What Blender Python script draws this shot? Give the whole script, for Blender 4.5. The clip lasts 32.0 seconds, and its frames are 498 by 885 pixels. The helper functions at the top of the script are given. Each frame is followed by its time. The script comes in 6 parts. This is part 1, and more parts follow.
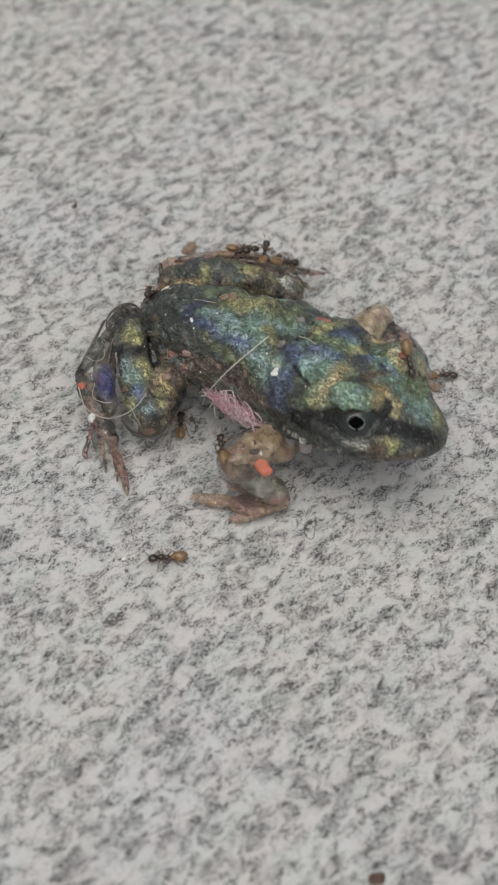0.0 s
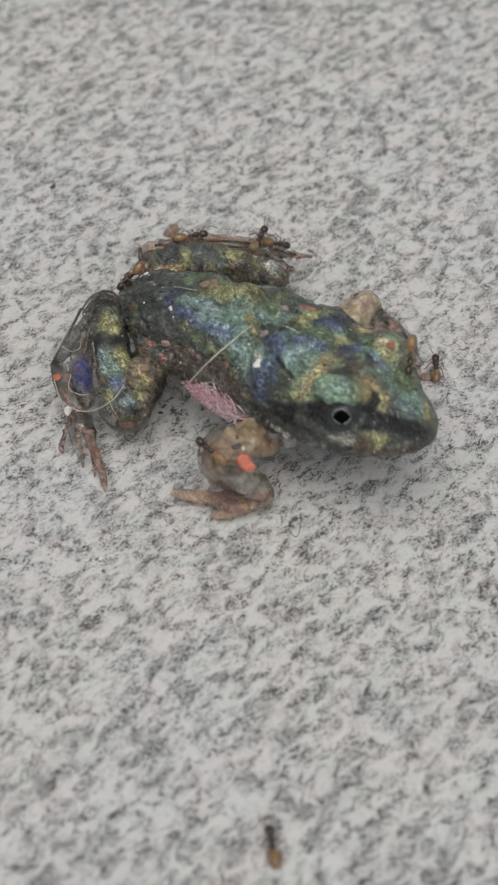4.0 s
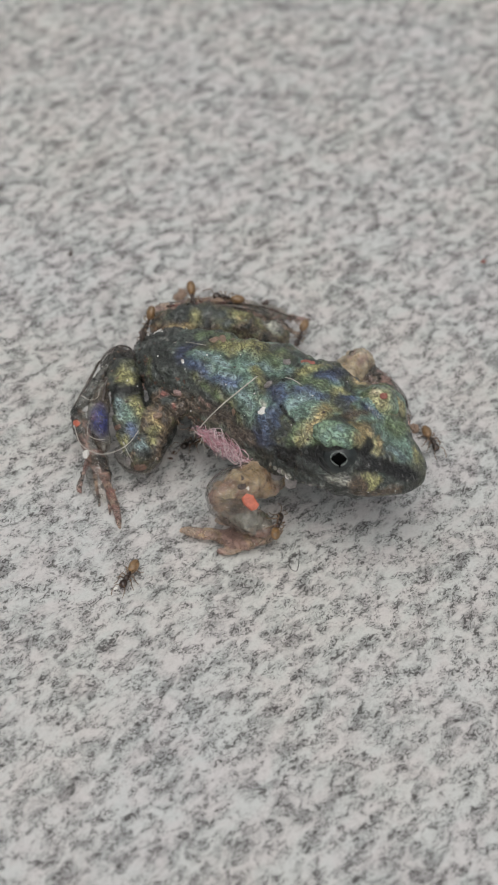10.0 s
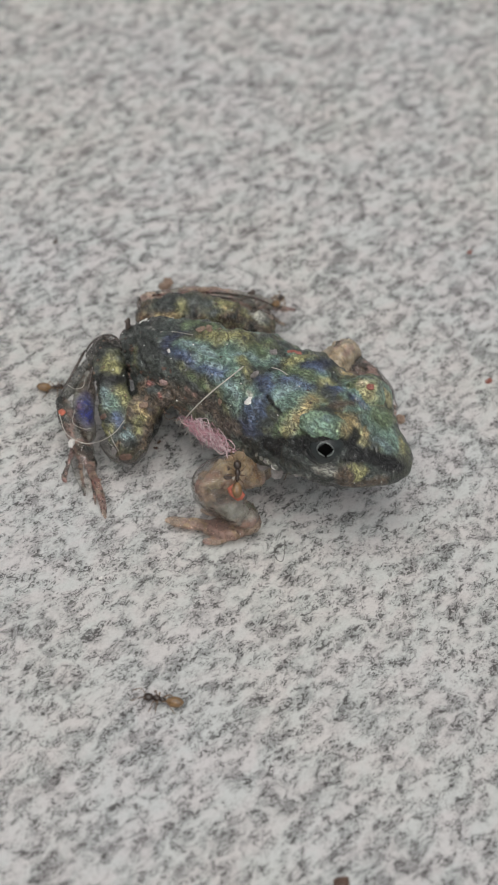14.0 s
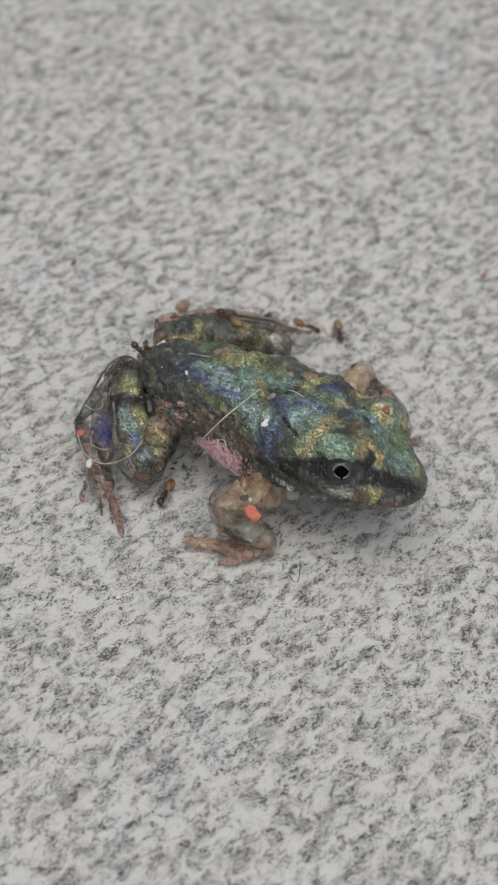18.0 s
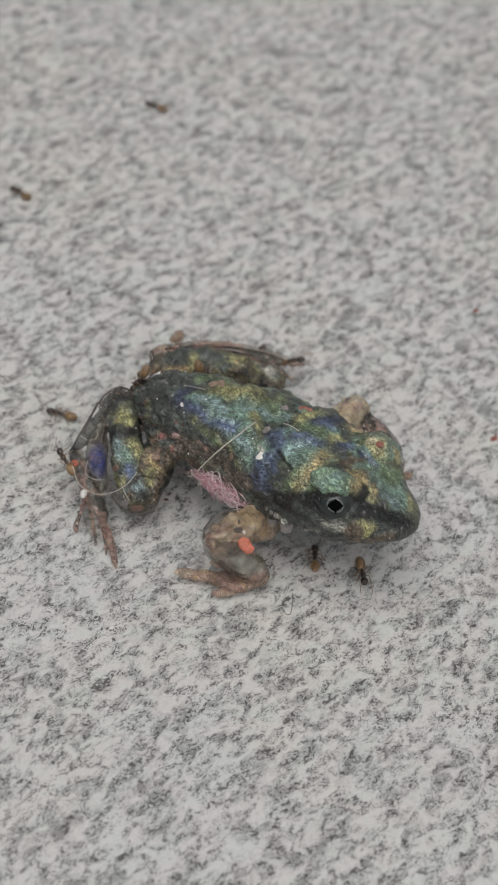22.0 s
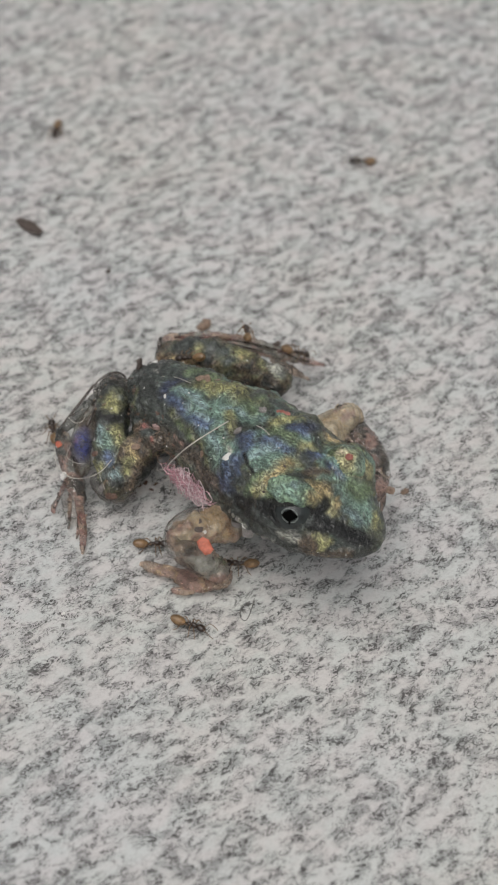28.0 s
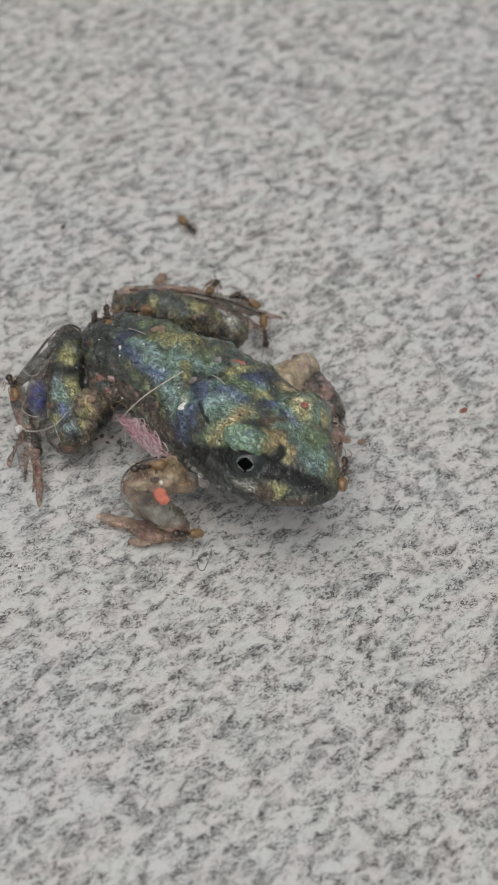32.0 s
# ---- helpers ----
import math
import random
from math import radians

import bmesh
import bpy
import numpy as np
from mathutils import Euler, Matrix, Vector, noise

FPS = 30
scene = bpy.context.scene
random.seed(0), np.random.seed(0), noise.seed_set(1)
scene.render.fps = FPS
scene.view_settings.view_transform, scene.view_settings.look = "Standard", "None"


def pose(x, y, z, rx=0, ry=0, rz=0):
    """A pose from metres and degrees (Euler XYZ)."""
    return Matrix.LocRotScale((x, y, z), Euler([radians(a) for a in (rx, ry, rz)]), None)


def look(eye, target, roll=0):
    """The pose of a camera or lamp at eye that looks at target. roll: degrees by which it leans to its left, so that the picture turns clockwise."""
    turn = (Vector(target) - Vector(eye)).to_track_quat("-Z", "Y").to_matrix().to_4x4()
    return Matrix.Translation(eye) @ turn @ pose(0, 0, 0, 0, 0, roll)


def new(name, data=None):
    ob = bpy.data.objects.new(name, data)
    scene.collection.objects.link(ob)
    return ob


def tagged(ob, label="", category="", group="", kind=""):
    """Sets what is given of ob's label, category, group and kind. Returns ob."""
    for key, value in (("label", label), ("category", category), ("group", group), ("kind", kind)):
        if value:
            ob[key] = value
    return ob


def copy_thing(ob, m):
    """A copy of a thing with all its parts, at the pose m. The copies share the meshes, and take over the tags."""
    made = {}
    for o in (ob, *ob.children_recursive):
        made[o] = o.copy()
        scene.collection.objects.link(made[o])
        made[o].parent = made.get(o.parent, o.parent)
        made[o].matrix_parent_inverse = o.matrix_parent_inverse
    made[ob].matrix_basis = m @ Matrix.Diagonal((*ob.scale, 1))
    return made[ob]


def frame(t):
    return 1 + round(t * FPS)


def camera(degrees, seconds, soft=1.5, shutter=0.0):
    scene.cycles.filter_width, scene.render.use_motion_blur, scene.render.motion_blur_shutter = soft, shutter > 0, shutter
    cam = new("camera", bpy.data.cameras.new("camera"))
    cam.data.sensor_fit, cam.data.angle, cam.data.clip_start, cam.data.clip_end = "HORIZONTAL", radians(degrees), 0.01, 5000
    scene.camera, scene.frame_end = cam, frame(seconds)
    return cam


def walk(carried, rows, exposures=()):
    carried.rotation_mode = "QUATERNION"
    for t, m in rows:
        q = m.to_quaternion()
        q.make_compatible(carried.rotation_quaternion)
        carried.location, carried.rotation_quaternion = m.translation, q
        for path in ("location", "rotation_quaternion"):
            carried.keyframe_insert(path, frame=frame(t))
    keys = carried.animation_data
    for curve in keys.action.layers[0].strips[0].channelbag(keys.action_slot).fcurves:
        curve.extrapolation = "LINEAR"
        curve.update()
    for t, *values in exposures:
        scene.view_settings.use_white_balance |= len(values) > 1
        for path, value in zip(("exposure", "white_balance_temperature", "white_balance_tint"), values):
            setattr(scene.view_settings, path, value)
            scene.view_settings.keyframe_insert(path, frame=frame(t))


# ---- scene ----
# A small dead frog on a speckled stone slab, with ants at work on it. Lengths in the lists below are millimetres.
MM = 0.001

# ---- camera ----
cam = camera(19.1225, 32.0, 2.1)
cam.data.dof.use_dof = True
cam.data.dof.focus_distance = 0.0648
cam.data.dof.aperture_fstop = 125.0
PATH = [
    (0, 0.07, -43.19, 48.63, 42.632, -1.553, 3.490),
    (0.5, 0.23, -42.20, 48.06, 42.465, -1.394, 3.728),
    (1, 0.42, -40.78, 47.54, 42.350, -1.270, 3.703),
    (1.5, -0.16, -39.45, 47.18, 42.139, -0.638, 4.436),
    (2, 0.86, -39.03, 47.62, 42.175, -1.085, 4.076),
    (2.5, 0.58, -40.29, 47.35, 41.718, -1.001, 3.551),
    (3, 1.04, -40.48, 47.30, 41.325, -1.048, 3.331),
    (3.5, 0.92, -40.50, 47.42, 41.320, -1.195, 3.331),
    (5.5, 0.44, -41.08, 47.71, 41.424, -1.647, 3.237),
    (6, 0.42, -40.95, 47.65, 41.318, -1.887, 3.131),
    (6.5, 0.42, -41.17, 47.86, 41.898, -2.236, 2.573),
    (7, -0.01, -43.74, 49.25, 43.063, -2.435, 2.602),
    (7.5, 0.14, -45.03, 50.00, 43.862, -2.571, 2.716),
    (8, 0.15, -45.38, 50.19, 44.223, -2.614, 2.887),
    (8.5, 0.22, -45.65, 50.23, 44.235, -2.474, 3.087),
    (9, -0.01, -45.70, 50.16, 44.395, -2.406, 3.351),
    (9.5, 0.05, -45.82, 50.31, 44.624, -2.351, 3.339),
    (10, -0.03, -45.85, 50.20, 44.791, -2.371, 3.377),
    (10.5, 0.08, -45.74, 50.22, 44.666, -2.427, 3.314),
    (11, 0.06, -45.69, 50.05, 44.655, -2.529, 3.158),
    (11.5, -0.06, -45.70, 50.10, 44.574, -2.693, 3.029),
    (12, -0.10, -45.66, 50.14, 44.453, -2.773, 3.019),
    (12.5, -0.13, -45.66, 49.97, 44.327, -2.933, 3.070),
    (13, -0.15, -45.68, 50.11, 44.261, -2.957, 3.096),
    (13.5, -0.22, -45.70, 50.09, 44.355, -3.040, 3.070),
    (14, -0.33, -45.75, 50.15, 44.375, -3.138, 3.020),
    (14.5, -0.36, -45.84, 50.30, 44.450, -3.237, 3.080),
    (16.5, -0.46, -45.95, 50.52, 44.648, -3.386, 3.174),
    (17, -0.51, -46.09, 50.59, 44.846, -3.382, 3.175),
    (17.5, -0.46, -46.14, 50.73, 45.017, -3.396, 3.160),
    (18, -0.77, -46.15, 50.77, 45.018, -3.228, 3.489),
    (18.5, -0.93, -45.76, 50.50, 44.869, -3.105, 3.874),
    (19, -0.68, -45.70, 50.78, 45.146, -3.307, 3.826),
    (19.5, -0.75, -45.86, 50.95, 45.508, -3.346, 3.656),
    (20, -0.97, -45.88, 51.10, 45.558, -3.424, 3.669),
    (20.5, -0.99, -45.92, 51.11, 45.666, -3.644, 3.578),
    (21, -1.01, -45.93, 51.12, 45.742, -3.729, 3.505),
    (21.5, -1.26, -46.07, 51.29, 45.880, -3.889, 3.475),
    (22, -1.25, -46.14, 51.29, 45.920, -4.111, 3.515),
    (22.5, -1.35, -46.16, 51.32, 45.829, -3.982, 3.716),
    (23, -1.23, -46.16, 51.33, 45.704, -4.028, 3.844),
    (23.5, -0.95, -45.93, 51.15, 45.850, -4.050, 3.523),
    (24, -0.27, -45.48, 50.82, 45.800, -2.468, 4.700),
    (24.5, 1.02, -44.86, 51.00, 45.591, -1.456, 6.918),
    (26.5, 8.40, -41.39, 51.05, 44.077, -1.473, 14.009),
    (27, 8.89, -41.61, 50.86, 43.483, -1.699, 14.308),
    (27.5, 9.88, -42.34, 51.74, 43.929, -1.623, 14.025),
    (28, 9.94, -42.41, 51.80, 44.226, -1.585, 13.936),
    (28.5, 10.01, -42.15, 51.34, 43.675, -1.401, 14.310),
    (29, 10.07, -41.92, 50.58, 42.898, -1.546, 14.731),
    (29.5, 9.55, -41.04, 49.93, 42.238, -0.959, 14.651),
    (30, 10.44, -41.22, 49.88, 41.720, -1.098, 13.447),
    (30.5, 9.98, -41.46, 50.06, 42.675, -1.257, 12.897),
    (31, 10.44, -43.38, 51.59, 43.847, -1.852, 12.519),
    (31.5, 10.28, -43.65, 51.53, 43.871, -1.741, 12.686),
    (32, 10.62, -43.03, 50.94, 43.342, -2.102, 12.625),
]
walk(cam, [(t, pose(x * MM, y * MM, z * MM, rx, ry, rz)) for t, x, y, z, rx, ry, rz in PATH], [(0, -0.01), (3, 0.01), (9, 0.02), (14, 0.03), (19, -0.01), (24, -0.06), (28, 0.0), (32, -0.04)])

# ---- light: bright overcast sky ----
world = bpy.data.worlds.new("sky")
scene.world = world
world.use_nodes = True
wn = world.node_tree
sky = wn.nodes.new("ShaderNodeTexSky")
sky.sky_type = "NISHITA"
sky.sun_disc = False
sky.sun_elevation = radians(58)
sky.sun_rotation = radians(160)
sky.air_density, sky.dust_density, sky.ozone_density = 1.0, 6.0, 1.0
pale = wn.nodes.new("ShaderNodeHueSaturation")
pale.inputs["Saturation"].default_value = 0.18
wn.links.new(sky.outputs[0], pale.inputs["Color"])
wn.links.new(pale.outputs[0], wn.nodes["Background"].inputs[0])
wn.nodes["Background"].inputs[1].default_value = 0.076
sun_data = bpy.data.lights.new("sun", "SUN")
sun_data.energy, sun_data.angle, sun_data.color = 1.25, radians(50), (1.0, 0.98, 0.95)
sun = new("sun", sun_data)
sun.matrix_world = look((-0.16, -0.06, 0.65), (0, 0, 0))


# ---- materials ----
class Nodes:
    """A node material with short calls to add and join nodes."""

    def __init__(self, name, size=1000.0):
        self.mat = bpy.data.materials.new(name)
        self.mat.use_nodes = True
        self.tree = self.mat.node_tree
        self.bsdf = self.tree.nodes["Principled BSDF"]
        self.co = self.add("ShaderNodeMapping")
        self.co.inputs["Scale"].default_value = (size,) * 3
        self.join(self.add("ShaderNodeTexCoord").outputs["Object"], self.co.inputs[0])

    def add(self, kind, **values):
        node = self.tree.nodes.new(kind)
        for key, value in values.items():
            node.inputs[key.replace("_", " ")].default_value = value
        return node

    def join(self, a, b):
        self.tree.links.new(a, b)

    def noise(self, scale, detail=3.0, rough=0.6, distortion=0.0, co=None):
        node = self.add("ShaderNodeTexNoise", Scale=scale, Detail=detail, Roughness=rough, Distortion=distortion)
        self.join((co or self.co).outputs[0], node.inputs["Vector"])
        return node.outputs[0]

    def ramp(self, fac, *stops):
        node = self.add("ShaderNodeValToRGB")
        while len(node.color_ramp.elements) < len(stops):
            node.color_ramp.elements.new(0.5)
        for el, (pos, col) in zip(node.color_ramp.elements, stops):
            el.position = pos
            el.color = (*col, 1) if len(col) == 3 else col
        self.join(fac, node.inputs[0])
        return node.outputs[0]

    def mix(self, fac, a, b, blend="MIX"):
        node = self.add("ShaderNodeMix")
        node.data_type, node.blend_type = "RGBA", blend
        for value, socket in ((fac, node.inputs[0]), (a, node.inputs[6]), (b, node.inputs[7])):
            if isinstance(value, bpy.types.NodeSocket):
                self.join(value, socket)
            elif isinstance(value, tuple):
                socket.default_value = (*value, 1)
            else:
                socket.default_value = value
        return node.outputs[2]

    def bump(self, height, strength, distance):
        node = self.add("ShaderNodeBump", Strength=strength, Distance=distance)
        self.join(height, node.inputs["Height"])
        if self.bsdf.inputs["Normal"].is_linked:
            self.join(self.bsdf.inputs["Normal"].links[0].from_socket, node.inputs["Normal"])
        self.join(node.outputs[0], self.bsdf.inputs["Normal"])
        self.join(node.outputs[0], self.bsdf.inputs["Coat Normal"])
        return self

    def set(self, **values):
        for key, value in values.items():
            socket = self.bsdf.inputs[key.replace("_", " ")]
            if isinstance(value, bpy.types.NodeSocket):
                self.join(value, socket)
            else:
                socket.default_value = value
        return self


def grey(v):
    return (v, v, v)


def stone_material():
    """Light grey stone: clumps of short dark flecks that run one way, pale crystals between."""
    n = Nodes("speckled_stone")
    turned = n.add("ShaderNodeMapping", Rotation=(0, 0, radians(50)), Scale=(1.2, 0.76, 1.0))
    turned.vector_type = "TEXTURE"
    n.join(n.co.outputs[0], turned.inputs[0])
    strokes = n.noise(1.38, 3.0, 0.6, 0.6, turned)
    fine = n.noise(4.6, 2.0, 0.6, 1.0, turned)
    clump = n.noise(0.42, 3.0, 0.6, 0.3)
    broad = n.noise(0.09, 2.0, 0.5)
    fleck = n.noise(4.1, 1.0, 0.55, 1.8, turned)
    dust = n.noise(9.5, 1.0, 0.5, 1.2)
    lines = n.mix(0.30, strokes, fine)
    lines = n.mix(0.26, lines, clump)
    for x, y, long, short in ((-6.2, 19.6, 1.3, 0.42), (3.2, 21.1, 1.5, 0.45)):
        spot = n.add("ShaderNodeMapping", Location=(x, y, 0), Rotation=(0, 0, radians(12)), Scale=(long, short, 1.0))
        spot.vector_type = "TEXTURE"
        n.join(n.co.outputs[0], spot.inputs[0])
        away = n.add("ShaderNodeVectorMath")
        away.operation = "LENGTH"
        n.join(spot.outputs[0], away.inputs[0])
        lines = n.mix(n.ramp(away.outputs["Value"], (0.35, grey(0.55)), (1.0, grey(0))), lines, grey(0.66))
    tone = n.ramp(lines, (0.40, (0.27, 0.27, 0.265)), (0.455, (0.395, 0.395, 0.386)), (0.485, (0.475, 0.473, 0.461)), (0.51, (0.525, 0.521, 0.507)), (0.57, (0.592, 0.59, 0.574)))
    warm = n.mix(n.ramp(broad, (0.35, grey(0)), (0.65, grey(1))), (0.99, 0.991, 1.0), (1.01, 0.997, 0.967))
    col = n.mix(1.0, tone, warm, "MULTIPLY")
    tint = n.mix(n.ramp(n.noise(0.55, 3.0, 0.6, 0.4, turned), (0.40, grey(0)), (0.60, grey(1))), (0.975, 1.004, 1.005), (1.02, 0.99, 0.998))
    col = n.mix(1.0, col, tint, "MULTIPLY")
    near_dark = n.ramp(strokes, (0.40, grey(0.9)), (0.50, grey(0.5)), (0.57, grey(0.08)))
    flecks = n.mix(1.0, near_dark, n.ramp(fleck, (0.53, grey(0)), (0.575, grey(1))), "MULTIPLY")
    col = n.mix(flecks, col, (0.060, 0.056, 0.054))
    specks = n.mix(1.0, near_dark, n.ramp(dust, (0.60, grey(0)), (0.68, grey(0.5))), "MULTIPLY")
    col = n.mix(specks, col, (0.075, 0.07, 0.068))
    n.set(Base_Color=col, Roughness=n.ramp(strokes, (0.3, grey(0.62)), (0.7, grey(0.85))))
    n.bump(lines, 0.35, 0.00018).bump(fleck, 0.25, 0.00006)
    return n.mat


def skin_material(name, wrinkle=1.0, rough=0.32, metal=0.14, alpha=1.0, wet=0.85, painted_shine=1.0, glassy=0.0):
    """Wet, crinkled skin: the colour pattern lies in the mesh, the fine bright strands, creases and gloss are here;
    ridge glints and crease shade are painted into the colour.
    """
    n = Nodes(name)
    pattern = n.add("ShaderNodeVertexColor")
    pattern.layer_name = "pattern"
    flow = n.add("ShaderNodeMapping", Rotation=(0, 0, radians(-34)), Scale=(1.25, 0.8, 1.0))
    flow.vector_type = "TEXTURE"
    n.join(n.co.outputs[0], flow.inputs[0])
    worms = n.noise(2.0, 1.5, 0.5, 1.2, flow)
    strands = n.noise(3.6, 1.3, 0.5, 1.3, flow)
    patch = n.noise(0.42, 1.0, 0.5)
    blotch = n.noise(1.0, 3.0, 0.65, 0.8)
    folds = n.noise(0.75, 2.0, 0.5, 1.8, flow)
    grain = n.noise(15.0, 2.0, 0.6)
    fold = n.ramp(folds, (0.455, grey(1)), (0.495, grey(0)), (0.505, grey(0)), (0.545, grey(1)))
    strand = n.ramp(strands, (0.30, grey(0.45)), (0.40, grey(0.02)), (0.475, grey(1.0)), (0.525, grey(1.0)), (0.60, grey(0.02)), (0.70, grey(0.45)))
    low, high = 1.0 - 0.62 * painted_shine, 1.0 + 0.7 * painted_shine
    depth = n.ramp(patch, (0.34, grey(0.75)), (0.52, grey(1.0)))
    # wet highlights painted in: ridges brighten the base colour, the gaps between darken it
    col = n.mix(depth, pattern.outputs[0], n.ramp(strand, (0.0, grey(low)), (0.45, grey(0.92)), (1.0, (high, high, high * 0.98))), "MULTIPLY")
    col = n.mix(1.0, col, n.ramp(worms, (0.36, grey(1.0 - 0.26 * painted_shine)), (0.5, grey(1.0)), (0.64, grey(1.0 + 0.2 * painted_shine))), "MULTIPLY")
    # shade of the creases, multiplied into the colour along the folds
    col = n.mix(1.0, col, n.ramp(fold, (0.0, grey(1.0 - 0.2 * painted_shine)), (0.7, grey(1.04))), "MULTIPLY")
    col = n.mix(1.0, col, n.ramp(blotch, (0.34, grey(0.74)), (0.5, grey(1.0)), (0.68, grey(1.2))), "MULTIPLY")
    col = n.mix(n.ramp(grain, (0.72, grey(0)), (0.80, grey(0.05))), col, (0.30, 0.28, 0.22))
    n.set(Base_Color=col, Metallic=metal, Roughness=n.ramp(strand, (0.0, grey(rough + 0.14)), (1.0, grey(rough - 0.05))))
    n.set(Coat_Weight=wet, Coat_Roughness=0.16, Alpha=alpha, Transmission_Weight=glassy, IOR=1.38)
    n.bump(blotch, 0.5, 0.00022 * wrinkle).bump(fold, 0.6, 0.00005 * wrinkle).bump(worms, 0.8, 0.00008 * wrinkle).bump(strand, 0.8, 0.00004 * wrinkle)
    return n.mat


def plain_material(name, col, rough=0.5, vary=0.3, scale=6.0, alpha=1.0, metal=0.0, coat=0.0, bump=0.4, clear=0.0):
    n = Nodes(name)
    grain = n.noise(scale, 3.0, 0.6, 0.4)
    low, high = tuple(c * (1 - vary) for c in col), tuple(min(c * (1 + vary), 1.0) for c in col)
    n.set(Base_Color=n.ramp(grain, (0.3, low), (0.7, high)), Roughness=rough, Metallic=metal, Coat_Weight=coat, Alpha=alpha, Transmission_Weight=clear, IOR=1.18 if clear else 1.5)
    n.bump(grain, bump, 0.00004)
    return n.mat


STONE = stone_material()
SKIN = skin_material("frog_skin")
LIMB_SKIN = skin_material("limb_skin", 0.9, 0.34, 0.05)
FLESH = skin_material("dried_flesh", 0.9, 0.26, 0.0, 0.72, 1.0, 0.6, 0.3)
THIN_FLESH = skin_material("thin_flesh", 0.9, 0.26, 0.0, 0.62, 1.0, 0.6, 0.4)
MEMBRANE = plain_material("membrane", (0.92, 0.87, 0.81), 0.14, 0.08, 2.5, 0.42, coat=0.9, bump=0.9, clear=1.0)
DARK_MEMBRANE = plain_material("dark_membrane", (0.55, 0.52, 0.48), 0.12, 0.35, 2.5, 0.7, coat=0.9, bump=1.2, clear=0.9)
FOLD = plain_material("skin_fold", (0.075, 0.055, 0.045), 0.3, 0.5, 3.0, 0.75, coat=0.8)
EYEBALL = plain_material("eyeball", (0.016, 0.021, 0.021), 0.4, 0.6, 3.0, coat=0.35, bump=1.0)
IRIS = plain_material("iris", (0.18, 0.20, 0.19), 0.35, 0.6, 8.0, metal=0.3)
PUPIL = plain_material("pupil", (0.0015, 0.0015, 0.0015), 0.9, 0.1)
PUPIL.node_tree.nodes["Principled BSDF"].inputs["Specular IOR Level"].default_value = 0.05
ANT_DARK = plain_material("ant_dark", (0.035, 0.022, 0.016), 0.28, 0.5, 5.0, coat=0.3)
ANT_PALE = plain_material("ant_pale", (0.25, 0.15, 0.07), 0.3, 0.5, 4.0, 0.85, coat=0.5)
ANT_LEG = plain_material("ant_leg", (0.19, 0.12, 0.07), 0.4, 0.3)
FIBRE_PINK = plain_material("pink_fibre", (0.53, 0.29, 0.33), 0.6, 0.4)
FIBRE_PALE = plain_material("pale_fibre", (0.68, 0.54, 0.56), 0.55, 0.25)
HAIR = plain_material("pale_hair", (0.50, 0.47, 0.42), 0.35, 0.3)
HAIR_DARK = plain_material("dark_hair", (0.09, 0.08, 0.075), 0.4, 0.3)
GRAIN_WHITE = plain_material("white_grain", (0.78, 0.76, 0.72), 0.4, 0.15)
GRAIN_RED = plain_material("red_grain", (0.28, 0.10, 0.075), 0.5, 0.3)
GRAIN_ORANGE = plain_material("orange_grain", (0.50, 0.14, 0.085), 0.5, 0.25)
GRAIN_TAN = plain_material("tan_grain", (0.27, 0.19, 0.14), 0.55, 0.35)
GRAIN_PALE = plain_material("pale_flake", (0.42, 0.32, 0.24), 0.45, 0.25)
GRAIN_GREY = plain_material("grey_grain", (0.24, 0.22, 0.21), 0.5, 0.35)
GRAIN_SAND = plain_material("sandy_grain", (0.19, 0.185, 0.155), 0.45, 0.5)
GRAIN_PINK = plain_material("pink_grain", (0.36, 0.25, 0.23), 0.5, 0.3)
GRAIN_RUST = plain_material("rust_grain", (0.12, 0.07, 0.05), 0.5, 0.5)
GRAIN_DARK = plain_material("dark_grain", (0.085, 0.065, 0.055), 0.6, 0.4)


# ---- building helpers ----
def thing(name, place, label, category, group="", kind=""):
    ob = new(name)
    ob.location = Vector(place) * MM
    ob.empty_display_size = 0.001
    return tagged(ob, label, category, group, kind)


def part(name, shape, material, parent, label="", smooth=True):
    """Links a shape (places in the world, faces, colours or None) as one mesh under a thing or a part."""
    places, faces, colours = shape
    base = Vector()
    up = parent
    while up:
        base += up.location
        up = up.parent
    mesh = bpy.data.meshes.new(name)
    mesh.from_pydata((np.asarray(places) * MM - np.array(base)).tolist(), [], faces)
    mesh.polygons.foreach_set("use_smooth", [smooth] * len(mesh.polygons))
    if colours is not None:
        layer = mesh.color_attributes.new("pattern", "FLOAT_COLOR", "POINT")
        layer.data.foreach_set("color", np.c_[np.clip(colours, 0, 1), np.ones(len(colours))].ravel())
    mesh.materials.append(material)
    mesh.update()
    ob = new(name, mesh)
    ob.parent = parent
    if label:
        ob["label"] = label
    return ob


def curve_through(points, steps):
    """Catmull-Rom through rows of numbers."""
    p = np.asarray(points, float)
    p = np.vstack([2 * p[0] - p[1], p, 2 * p[-1] - p[-2]])
    out = []
    for a in range(1, len(p) - 2):
        for s in np.arange(steps) / steps:
            q0, q1, q2, q3 = p[a - 1 : a + 3]
            out.append(0.5 * (2 * q1 + (q2 - q0) * s + (2 * q0 - 5 * q1 + 4 * q2 - q3) * s**2 + (3 * q1 - q0 - 3 * q2 + q3) * s**3))
    return np.array(out + [p[-2]])


